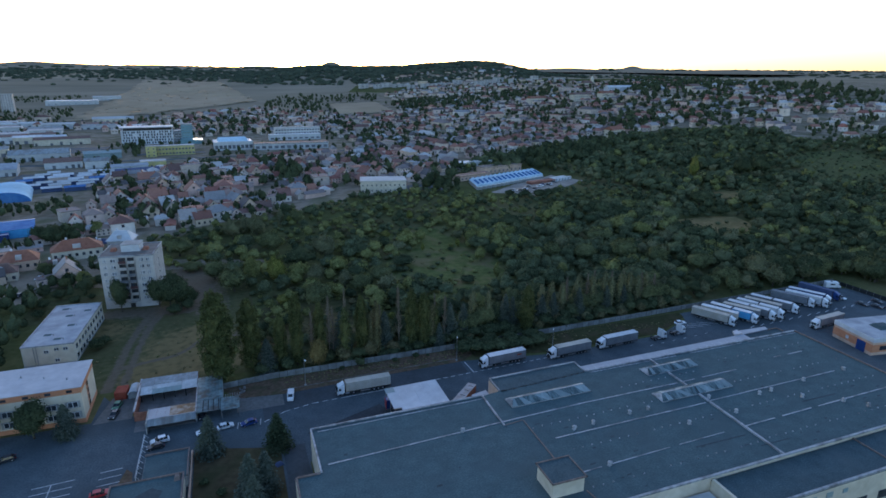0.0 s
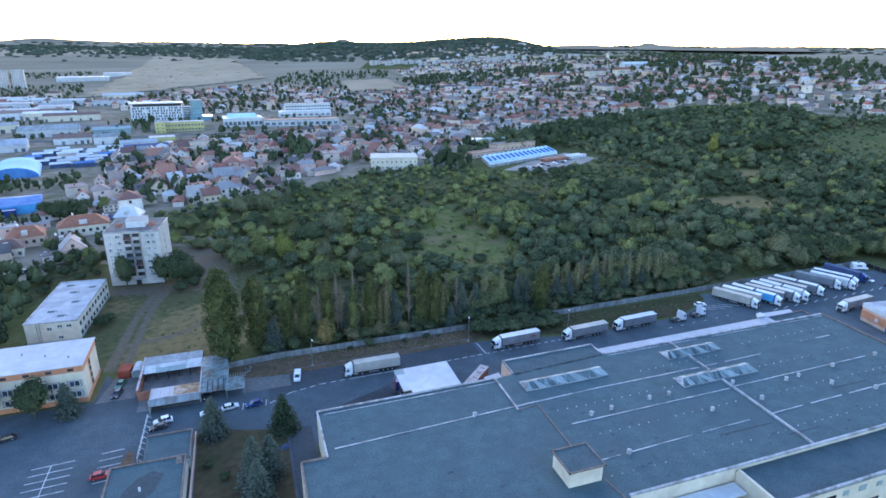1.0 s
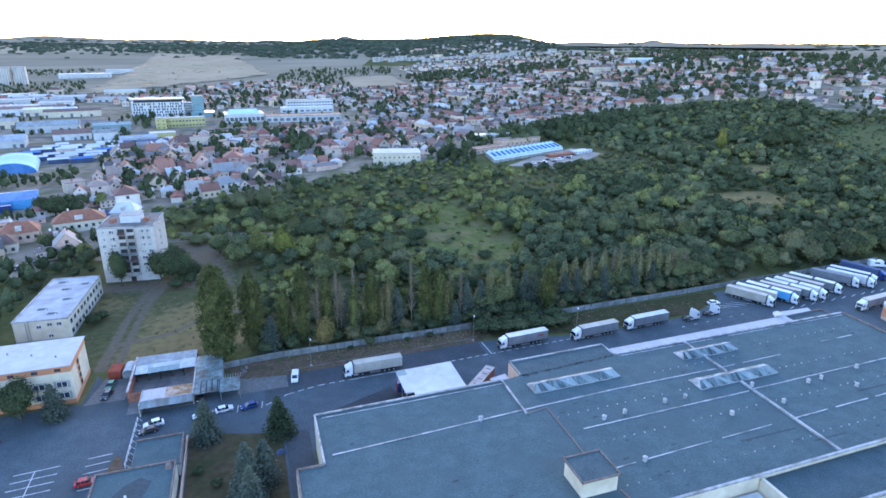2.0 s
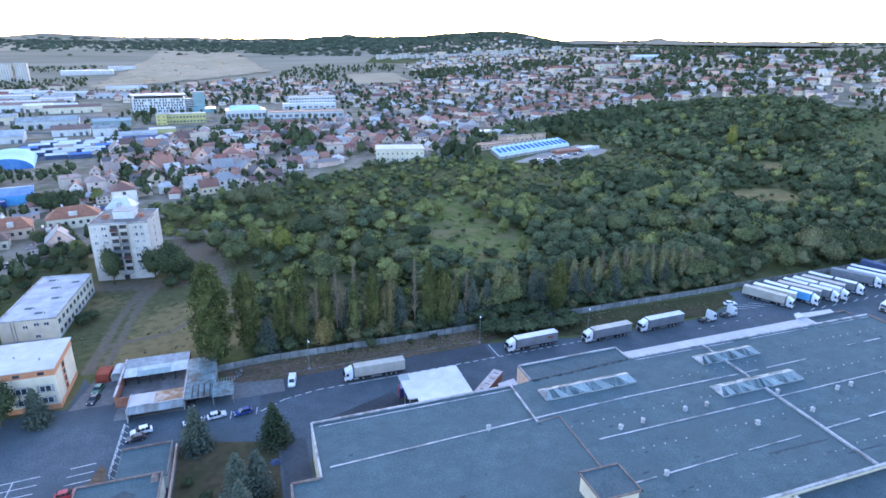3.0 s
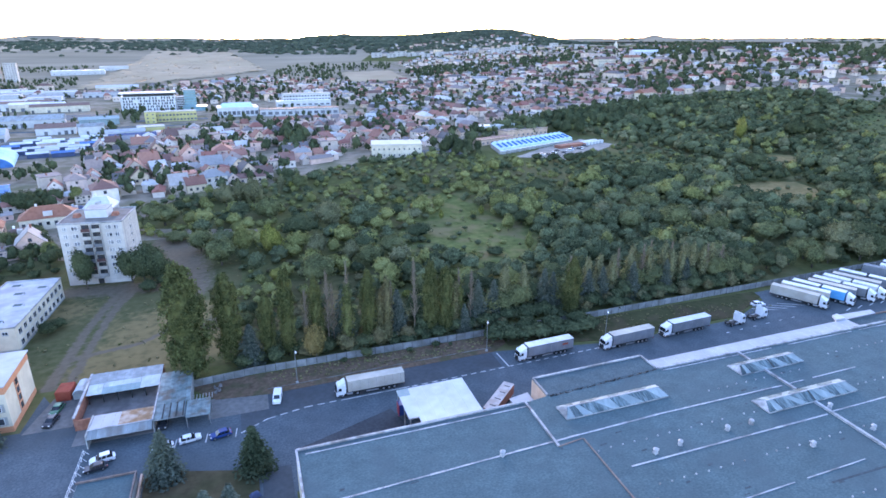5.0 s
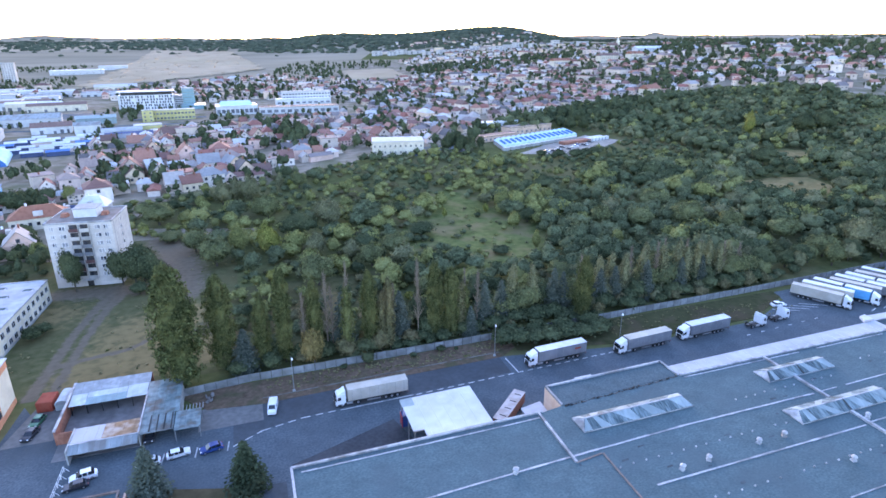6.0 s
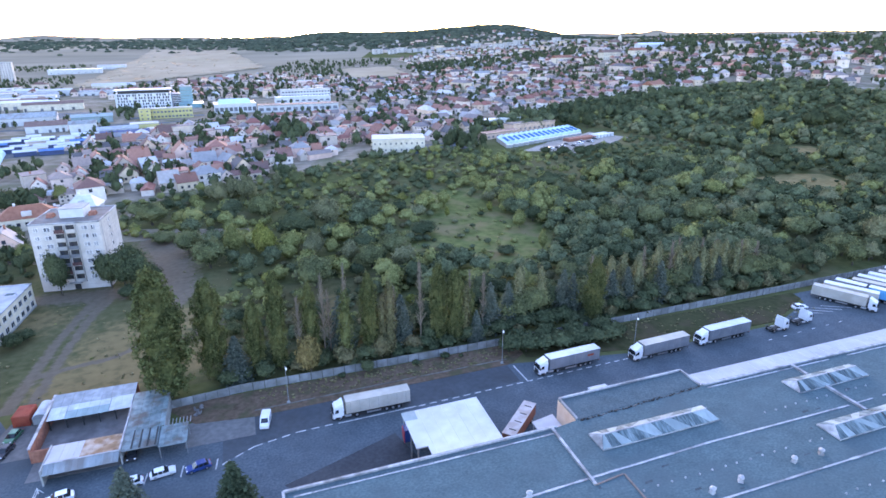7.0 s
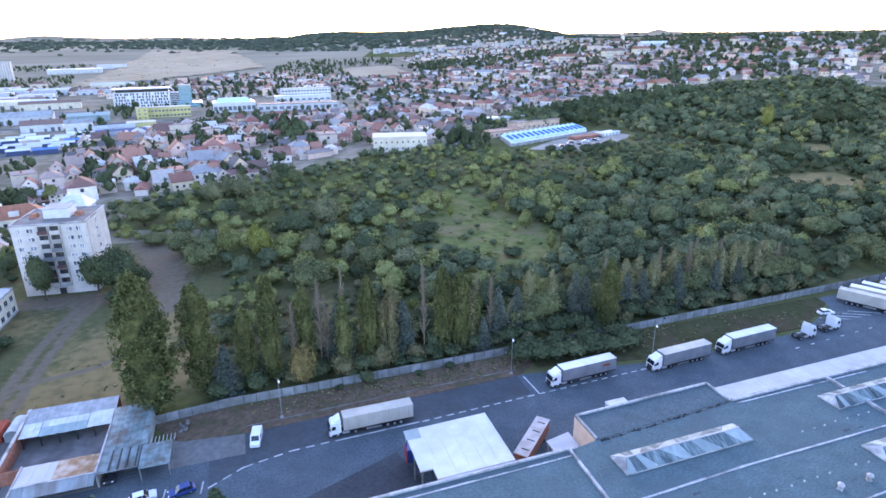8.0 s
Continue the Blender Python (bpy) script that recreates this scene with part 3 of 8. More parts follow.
def line_gap(line, x, y):
    """Distance from a place to a line of (x, y, half width), in half widths."""
    best = 99.0
    for (ax, ay, aw), (bx, by, bw) in zip(line, line[1:]):
        ux, uy = bx - ax, by - ay
        k = min(1.0, max(0.0, ((x - ax) * ux + (y - ay) * uy) / (ux * ux + uy * uy)))
        best = min(best, math.hypot(x - ax - k * ux, y - ay - k * uy) / (aw + k * (bw - aw)))
    return best


def build_rough_grass():
    tracks = [[(-53, 52, 1.5), (-52, 66, 1.3), (-51, 82, 1.2), (-49, 98, 1.2), (-46, 112, 2.0)], [(-48.5, 54, 1.2), (-48, 68, 1.1), (-47, 84, 1.0), (-45.5, 99, 1.2), (-43, 112, 2.0)], [(-51, 67, 1.2), (-43, 69.3, 0.9), (-36, 70.8, 0.9), (-31, 75, 0.8), (-26, 84, 0.7), (-24, 98, 1.0)],
              [(-62, 116, 4.0), (-46, 114, 5.0), (-32, 113, 4.0)], [(-24, 98, 2.5), (-24, 108, 5.5), (-26, 122, 6.5), (-30, 148, 6.5), (-36, 164, 6.0)], [(-17, 76, 3.0), (-13, 82, 3.0)]]
    dry = [(-35, 82, 15), (-33, 62, 12), (-44, 60, 9), (-18, 66, 10), (-22, 90, 8), (-58, 100, 10), (-70, 116, 9), (3, 78, 9), (18, 84, 9), (-6, 64, 8), (30, 70, 8)]
    x0, y0, step, nx, ny = -92.0, 52.0, 0.9, 146, 128
    verts, quads, bare, tan = [], [], [], []
    for j in range(ny + 1):
        for i in range(nx + 1):
            x, y = x0 + i * step, y0 + j * step
            g = min(line_gap(t, x, y) for t in tracks)
            bare.append(max(0.0, min(1.0, 1.25 - 0.62 * g)) * 0.8)
            tan.append(min(1.0, sum(math.exp(-(((x - a) ** 2 + (y - b) ** 2) / (r * r))) for a, b, r in dry)) * 0.64)
            edge = i in (0, nx) or j in (0, ny)
            verts.append((x, y, ground_z(x, y) + (0.02 if edge else 0.1 + 0.12 * noise.noise((x * 0.25, y * 0.25, 0.0)))))
    for j in range(ny):
        for i in range(nx):
            k = j * (nx + 1) + i
            cx, cy = x0 + (i + 0.5) * step, y0 + (j + 0.5) * step
            if (cx > -8 and cy > 104) or (cx < -64 and cy < 114) or (cx < -60 and cy > 140):
                continue
            quads.append((k, k + 1, k + nx + 2, k + nx + 1))
    me = quad_mesh("rough_grass", np.array(verts), np.array(quads), [grass_blend], smooth=True)
    for mask, values in (("bare", bare), ("dry", tan)):
        me.attributes.new(mask, "FLOAT", "POINT").data.foreach_set("value", np.array(values, dtype=np.float32))
    tagged(new("rough_grass", me), "rough mottled grass with trodden earth tracks behind the sheds", "grass", "", "structure")


build_rough_grass()
draped("meadow", [(52, 88), (118, 92), (112, 196), (62, 198)], (30, 44), 0.12, meadow_mat, "open green meadow among the shrubs", "meadow")
draped("meadow", [(236, 130), (284, 124), (292, 158), (246, 162)], (18, 18), 0.2, dry_grass, "pale dry grass clearing in the scrub", "meadow")
draped("meadow", [(312, 188), (340, 184), (348, 212), (326, 220)], (14, 14), 0.25, dry_grass, "pale dry grass clearing in the scrub", "meadow")
draped("meadow", [(420, 205), (520, 190), (600, 300), (530, 318)], (20, 20), 0.3, mixed_grass, "rough grassy slope above the woods", "meadow")
for corners, label in (([(-260, 523), (140, 551), (140, 559), (-260, 532)], "grey town street between halls and houses"), ([(-108, 578), (-36, 580), (-36, 596), (-108, 594)], "grey parking yard beside the yellow school"), ([(-240, 610), (-140, 616), (-140, 668), (-240, 660)], "wide grey yard before the far halls"),
                       ([(-190, 376), (-112, 390), (-104, 486), (-184, 480)], "grey market ground under the stalls"), ([(100, 286), (140, 288), (146, 318), (112, 316)], "grey parking place beside the public building"), ([(-30, 636), (110, 640), (110, 650), (-30, 646)], "grey works street")):
    draped("town_road", corners, (24, 8), 0.25, asphalt, label, "road")
draped("wheat_field", [(-257, 1019), (60, 1390), (-20, 2060), (-260, 2250)], (60, 90), 3.0, wheat, "wide harvested field of pale stubble", "field")
draped("wheat_field", [(195, 1040), (315, 1070), (330, 1290), (215, 1270)], (30, 36), 2.5, wheat, "small pale stubble field among the houses", "field")
draped("far_field", [(-900, 2300), (-300, 2500), (-350, 3000), (-1100, 2900)], (20, 14), 1.5, wheat, "far stubble field below the hills", "field")


def line_strip(name, pts, wide, mat, label, dash=0.0, gap=0.0, z=0.036):
    """Painted road line along points; with dashes if given."""
    whole = thing(name, label, "road marking", kind="structure")
    for (x0, y0), (x1, y1) in zip(pts, pts[1:]):
        d = Vector((x1 - x0, y1 - y0))
        length = d.length
        d.normalize()
        nrm = Vector((-d.y, d.x)) * wide / 2
        s = 0.0
        while s < length - 0.05:
            e = min(length, s + (dash or length))
            p, q = Vector((x0, y0)) + d * s, Vector((x0, y0)) + d * e
            part("dash", Shape().prism([tuple(p - nrm), tuple(q - nrm), tuple(q + nrm), tuple(p + nrm)], z - 0.02, z), mat, whole)
            s = e + gap
    return whole


line_strip("road_line", [(-9.6, 21.4), (-3.9, 24.8), (4.4, 26.6), (12, 26.9)], 0.27, paint_line, "dashed white line curving along the yard road", 1.6, 1.1)
line_strip("road_line", [(12.5, 26.8), (29, 27.3)], 0.3, paint_line, "solid white line beside a parked lorry")
line_strip("road_line", [(29.5, 27.2), (45, 27.9), (84, 29.5)], 0.27, paint_line, "dashed white line along the yard road", 1.5, 1.1)
line_strip("road_line", [(55.3, 35.6), (55.6, 28.4)], 0.3, paint_line, "white stop line across the yard road")
line_strip("road_line", [(122, 25.5), (152, 27.5)], 0.25, paint_line, "faint white line in the lorry park", 1.2, 4.0)
for k in range(4):
    line_strip("bay_line", [(141.5 + 3.6 * k, 36 + 0.2 * k), (148.5 + 3.6 * k, 32.6)], 0.22, paint_line, "white parking bay line")
for k in range(6):
    line_strip("bay_line", [(-61.8, 10.8 - 2.5 * k), (-53.2, 11.4 - 2.55 * k)], 0.22, paint_line, "white parking bay line")
line_strip("bay_line", [(-57.9, 11.2), (-57.9, -4)], 0.22, paint_line, "white line dividing parking bays")
for k in range(5):
    line_strip("bay_line", [(-48.0, 12.1 - 2.6 * k), (-43.2, 12.5 - 2.6 * k)], 0.22, paint_line, "white parking bay line")
for x in (-22.6, -16.6, -10.7):
    line_strip("bay_line", [(x, 20.4), (x + 0.3, 23.4)], 0.25, paint_line, "white parking bay line by the road")
for k in range(14):
    line_strip("bay_line", [(168 + 5.2 * k, 25.6 + 0.25 * k), (171 + 5.2 * k, 26.6 + 0.25 * k)], 0.3, paint_line, "short white mark in the lorry park")


# ---- factory hall ----
def build_hall():
    hall = thing("factory_hall", "vast low factory hall with a flat grey felt roof", "factory", kind="structure")
    top = 9.0
    part("wall", Shape().prism([(-5, -80), (54, -80), (54, -46.5), (163, -45), (163, 4.2), (80, 3.2), (47, 0.5), (0.4, -0.3), (0.4, -17), (-5, -17)], 0, top - 0.02), cream_wall, hall)
    part("wall", Shape().prism([(51.4, 1.0), (80, 3.0), (80, 9), (51.4, 8)], 0, top - 0.02), peach_wall, hall, "peach rendered side of the loading block")
    part("wall", Shape().prism([(80, -57), (175, -56), (175, -45.1), (80, -46.3)], 0, top - 0.8), cream_wall, hall, "cream wing wall facing the courtyard")
    part("roof", Shape().prism([(-5, -80), (54, -80), (54, -46.5), (163, -45), (163, 4.2), (80, 3.2), (51.4, 1.2), (47, 0.5), (0.4, -0.3), (0.4, -17), (-5, -17)], top - 0.02, top + 0.06), bitumen, hall, "weathered grey roofing felt")
    part("roof", Shape().prism([(51.4, 1.25), (80, 3.25), (80, 9), (51.4, 8)], top - 0.02, top + 0.1), bitumen_dark, hall, "dark felt over the loading block")
    part("roof", Shape().prism([(80, -57), (175, -56), (175, -45.15), (80, -46.35)], top - 0.8, top - 0.7), bitumen_dark, hall, "dark felt over the lower wing")

    def ridge(pts, wide, high, mat, label="", base=top + 0.05, name="roof_seam"):
        sh = Shape()
        for (x0, y0), (x1, y1) in zip(pts, pts[1:]):
            d = Vector((x1 - x0, y1 - y0)).normalized()
            nn = Vector((-d.y, d.x)) * wide / 2
            p, q = Vector((x0, y0)), Vector((x1, y1))
            sh.prism([tuple(p - nn), tuple(q - nn), tuple(q + nn), tuple(p + nn)], base, base + high)
        part(name, sh, mat, hall, label)

    def broken(x0, y0, x1, y1, wide, chance, seed):
        """A seam strip of which pieces are missing or darkened."""
        rnd = random.Random(seed)
        n = max(1, int(abs(x1 - x0) / 2.6))
        for k in range(n):
            if rnd.random() < chance:
                a, b = k / n, (k + 0.97) / n
                w = wide * rnd.uniform(0.75, 1.15) / 2
                xa, xb, ya, yb = x0 + (x1 - x0) * a, x0 + (x1 - x0) * b, y0 + (y1 - y0) * a, y0 + (y1 - y0) * b
                part("seam_strip", Shape().prism([(xa, ya - w), (xb, yb - w), (xb, yb + w), (xa, ya + w)], top + 0.05, top + 0.05 + rnd.uniform(0.08, 0.14)), flashing, hall)

    # edges
    ridge([(0.55, -17), (0.55, -0.2), (47, 0.6)], 0.4, 0.35, flashing, "pale metal edge of the roof", name="parapet")
    ridge([(-4.8, -80), (-4.8, -17.2), (0.3, -17.2)], 0.4, 0.35, flashing_rust, "brownish metal edge of the roof", name="parapet")
    ridge([(51.6, 1.4), (51.6, 7.9), (79.8, 8.85), (79.8, 3.3)], 0.35, 0.4, flashing, "pale metal edge of the loading block", name="parapet")
    ridge([(80.2, 3.0), (162.8, 4.0)], 0.5, 0.35, flashing, "pale metal edge of the roof", name="parapet")
    ridge([(162.75, 4.0), (162.75, -45)], 0.45, 0.4, flashing_rust, "faded metal edge of the roof", name="parapet")
    ridge([(54, -46.3), (80, -46.1), (175, -44.9)], 0.5, 0.45, flashing, "broad pale parapet over the courtyard", name="parapet")
    ridge([(80.2, -46.6), (80.2, -57)], 0.6, 0.6, cream_wall, "cream parapet of the wing", base=top - 0.75, name="parapet")
    ridge([(80, -56.7), (175, -55.7)], 0.5, 0.6, flashing, "pale parapet of the wing", base=top - 0.75, name="parapet")
    ridge([(124, -45.6), (124, -56)], 0.35, 0.3, flashing_rust, "faded joint of the wing roof", base=top - 0.72)
    # joints
    broken(2.4, -14.7, 46, -12.4, 0.32, 1.0, 1)
    broken(46, -12.4, 70, -11.4, 0.34, 1.0, 2)
    broken(70, -11.4, 101, -11.2, 0.3, 0.97, 3)
    broken(102, -11.1, 123, -10.5, 0.28, 0.85, 4)
    broken(140, -8.2, 155, -7.9, 0.3, 0.9, 5)
    broken(55.2, -22.7, 101, -22.0, 0.32, 0.93, 6)
    broken(102, -21.6, 150, -20.6, 0.3, 0.9, 7)
    broken(54, -35.6, 76, -34.7, 0.28, 0.92, 8)
    broken(76, -34.7, 101, -33.9, 0.2, 0.5, 9)
    broken(102, -33.8, 162, -32.0, 0.32, 0.93, 10)
    broken(80.6, 2.0, 162, 2.9, 0.28, 0.85, 11)
    broken(2, -1.6, 46, -0.9, 0.25, 1.0, 12)
    ridge([(46.1, 0.5), (45.8, -14)], 0.45, 0.35, flashing, "pale raised joint across the roof")
    ridge([(51.3, -13.4), (50.9, -34)], 0.25, 0.2, flashing_rust, "brown raised joint across the roof")
    ridge([(52, -41), (54.5, -57)], 0.25, 0.2, flashing_rust, "brown raised joint across the roof")
    for joint in ([(102.6, 3.0), (102.52, -0.85)], [(102.42, -5.25), (102.25, -13.45)], [(102.15, -18.1), (101.6, -45.4)]):
        ridge(joint, 0.55, 0.45, flashing, "tall pale expansion joint across the roof")
    ridge([(45.8, -14), (51.1, -13.3)], 0.22, 0.15, flashing_rust, "brown raised joint across the roof")
    # a dark gutter seam in front of the loading block
    rnd = random.Random(5)
    for k in range(46):
        x = 52 + k * 0.6
        y = 1.55 + 0.07 * (x - 51.4) + rnd.uniform(-0.12, 0.12)
        part("debris", Shape().frustum((x, x + rnd.uniform(0.3, 0.75), y - 0.9, y - 0.6), top + 0.05, (x + 0.1, x + 0.3, y - 0.85, y - 0.7), top + rnd.uniform(0.10, 0.45)), metal_dark, hall)
    # pegs in rows
    peg = Shape().frustum((-0.13, 0.13, -0.13, 0.13), 0, (-0.09, 0.09, -0.09, 0.09), 0.26).mesh("roof_peg", flashing)
    rows = [(52, 98, -17.3), (57, 100, -27.9), (54, 100, -40.6), (104, 158, -16.2), (104, 160, -27.2), (104, 160, -39.4), (82, 112, -7.9), (120, 160, -4.0)]
    for x0, x1, y in rows:
        x = x0
        while x < x1:
            if rnd.random() < 0.85:
                part("roof_peg", peg, None, hall, at=Matrix.Translation((x + rnd.uniform(-0.2, 0.2), y + (x - x0) * 0.015 + rnd.uniform(-0.15, 0.15), top + 0.05)))
            x += 2.55
    # Flat dark strips stand in for the shadowed gap along the front edge.
    part("gutter", Shape().prism([(0.9, -1.35), (45.7, -0.6), (45.7, 0.15), (0.9, -0.55)], top + 0.05, top + 0.07), bitumen_dark, hall, "flat dark strip drawn for the shadowed gutter gap at the roof edge")
    part("gutter", Shape().prism([(80.5, 2.25), (162.4, 3.1), (162.4, 3.4), (80.5, 2.6)], top + 0.05, top + 0.07), bitumen_dark, hall, "flat dark strip drawn for the shadowed gutter gap at the roof edge")
    for k in range(92):
        x, y, w, h = rnd.uniform(3, 160), rnd.uniform(-44, -3), rnd.uniform(0.2, 0.9), rnd.uniform(0.12, 0.35)
        if x < 50 and rnd.random() < 0.6:
            continue
        part("felt_patch", Shape().prism([(x - w, y - h), (x + w * 0.8, y - h * 0.7), (x + w, y + h), (x - w * 0.7, y + h * 0.8)], top + 0.05, top + 0.068), bitumen_spot, hall)
    # dark patches of newer felt
    for x, y, w, h in ((92, -36.6, 15, 0.4), (104, -41.2, 9, 0.35), (132, -30, 12, 0.5)):
        part("felt_patch", Shape().box(x - w / 2, x + w / 2, y - h / 2, y + h / 2, top + 0.05, top + 0.075), bitumen_spot, hall, "dark patch of newer felt")
    # courtyard canopy and windows of the courtyard walls
    part("canopy", Shape().box(54.5, 79.5, -50.2, -46.7, 5.6, 5.9), white_sheet, hall, "pale canopy over the courtyard door")
    for k in range(12):
        x = 84 + 7 * k
        part("window", Shape().box(x, x + 3.2, -57.08 + 0.01 * (x - 80), -56.95 + 0.01 * (x - 80), 0.8, 3.0), pane_dull, hall)
    part("window", Shape().box(92.4, 95.0, -57.0, -56.83, 5.6, 6.9), pane_dull, hall)
    for x, w, h in ((97, 1.6, 1.2), (101.5, 1.9, 1.3), (106.5, 1.4, 1.0)):
        part("wall_mark", Shape().prism([(x, -56.92), (x + w, -56.90), (x + w, -56.80), (x, -56.80)], 6.0, 6.0 + h), sheet_teal, hall, "faded teal stain on the wall")
    for k in range(3):
        part("door", Shape().box(55.5 + 7.8 * k, 60.5 + 7.8 * k, -46.65, -46.45, 0, 4.5), metal_dark, hall)
    # front: bays of the hall behind the lorry strip
    for k in range(9):
        part("loading_door", Shape().box(84 + 7.6 * k, 88.5 + 7.6 * k, 3.2 + 0.08 * k, 3.5 + 0.1 * k, 0.2, 4.4), steel_grey, hall)


def build_skylight(x0, x1, y0, y1, high, m_turn=0.0, strapped=False):
    lantern = thing("roof_skylight", "long ridged skylight with streaked pale and dark panes on the roof", "skylight", pose((x0 + x1) / 2, (y0 + y1) / 2, 9.06, rz=m_turn), group="skylights on the hall roof")
    w, d = (x1 - x0) / 2, (y1 - y0) / 2
    part("upstand", Shape().box(-w, w, -d, d, 0, 0.25), flashing, lantern)
    body = Shape()
    body.solid([(-w, -d, 0.25), (w, -d, 0.25), (w, d, 0.25), (-w, d, 0.25), (-w + 1.2, 0, high), (w - 1.2, 0, high)],
               [(3, 2, 1, 0), (0, 1, 5, 4), (2, 3, 4, 5), (0, 4, 3), (1, 2, 5)])
    part("lining", body, metal_dark, lantern)
    # slanting pale and dark panes, by their edges along the eave and along the ridge
    cuts = [(0.0, 0.0), (0.075, 0.02), (0.15, 0.075), (0.245, 0.12), (0.34, 0.19), (0.43, 0.27), (0.50, 0.45), (0.61, 0.55), (0.745, 0.64), (0.83, 0.74), (0.91, 0.85), (1.0, 1.0)]
    # indices of the dark panes
    clear = (1, 3, 4, 6, 8, 9)
    if strapped:
        clear = (0, 2, 3, 5, 6, 8, 9)
        part("strap", Shape().solid([(x, y, z) for x in (0.0, 0.3) for y, z in ((-d - 0.06, 0.36), (0, high + 0.14), (d + 0.06, 0.36))], [(0, 1, 4, 3), (1, 2, 5, 4), (0, 2, 1), (3, 4, 5), (0, 3, 5, 2)]), metal_dark, lantern, "dark strap over the panes")
    for side in (-1, 1):
        for k, ((a0, a1), (b0, b1)) in enumerate(zip(cuts, cuts[1:])):
            e, r, lift, gap = side * (d + 0.02), side * 0.06, 0.05, 0.04 / w
            pts = [((2 * a0 - 1) * w, e, 0.27 + lift), ((2 * (b0 - gap) - 1) * w, e, 0.27 + lift), ((2 * (b1 - gap) - 1) * (w - 1.2), r, high + lift), ((2 * a1 - 1) * (w - 1.2), r, high + lift)]
            low = [(x, y, z - 0.04) for x, y, z in pts]
            part("pane", Shape().solid(low + pts, [(0, 1, 2, 3), (7, 6, 5, 4), (0, 4, 5, 1), (1, 5, 6, 2), (2, 6, 7, 3), (3, 7, 4, 0)] if side > 0 else [(3, 2, 1, 0), (4, 5, 6, 7), (0, 1, 5, 4), (1, 2, 6, 5), (2, 3, 7, 6), (3, 0, 4, 7)]),
                 skylight_dark if k in clear else skylight_pale, lantern, "darker streaked glass" if k in clear else "")
    for side in (-1, 1):
        pts = [(side * (w + 0.02), -d, 0.28), (side * (w + 0.02), d, 0.28), (side * (w - 1.2 + 0.04), 0, high + 0.06)]
        part("end_pane", Shape().solid(pts + [(x + side * 0.04, y, z) for x, y, z in pts], [(0, 1, 2), (5, 4, 3), (0, 3, 4, 1), (1, 4, 5, 2), (2, 5, 3, 0)]), flashing, lantern)
    part("ridge_cap", Shape().box(-w + 1.1, w - 1.1, -0.14, 0.14, high, high + 0.12), flashing, lantern)


def build_vent(x, y, kind_of):
    v = thing("roof_vent", "small pale metal roof ventilator with a round cowl", "vent", pose(x, y, 9.06, rz=(x * 37) % 90) @ Matrix.Scale(0.8, 4), group="ventilators on the hall roof")
    part("curb", Shape().frustum((-0.5, 0.5, -0.5, 0.5), 0, (-0.42, 0.42, -0.42, 0.42), 0.45), flashing, v)
    part("stem", Shape().tube((0, 0, 0.45), (0, 0, 1.0), 0.3, 0.3, 10), flashing, v)
    part("cowl", Shape().tube((0, 0, 0.95), (0, 0, 1.25), 0.62, 0.52, 12).tube((0, 0, 1.25), (0, 0, 1.5), 0.52, 0.12, 12), flashing, v)
    if kind_of:
        part("side_duct", Shape().box(0.2, 1.0, -0.28, 0.28, 0.35, 0.9), flashing, v)


build_hall()
build_skylight(51.2, 75.2, -7.3, -2.9, 1.35, 1.0)
build_skylight(95.8, 113.8, -5.2, -0.9, 1.3, 1.0, True)
build_skylight(90.2, 114.3, -18.0, -13.5, 1.35, 1.0, True)
for k, (x, y) in enumerate([(61.3, -21.0), (67.1, -20.5), (78.5, -19.7), (84.2, -19.7), (89.8, -28.4), (104.9, -28.3), (61.4, -35.5), (103.4, -20.4), (118.0, -23.4),
                            (122.5, -23.1), (136.0, -21.9), (127.8, -28.4), (152.9, -21.1), (136.4, -33.6), (140.5, -37.5), (35.1, -13.0), (34, -46), (20, -52)]):
    build_vent(x, y, k % 3 == 0)


def build_penthouse():
    p = thing("roof_penthouse", "cream plant room with a rusty flat roof on the hall", "plant room", Matrix.Translation((0, 0, 9.06)))
    part("wall", Shape().box(43.9, 51.3, -40.8, -34.2, 0, 3.6), cream_wall, p)
    part("roof", Shape().box(43.6, 51.6, -41.1, -33.9, 3.6, 3.75), bitumen_dark, p)
    for a in ((43.5, 43.75, -41.2, -33.8), (51.45, 51.7, -41.2, -33.8), (43.5, 51.7, -41.2, -40.95), (43.5, 51.7, -34.05, -33.8)):
        part("roof_edge", Shape().box(*a, 3.6, 3.95), flashing_rust, p)


build_penthouse()


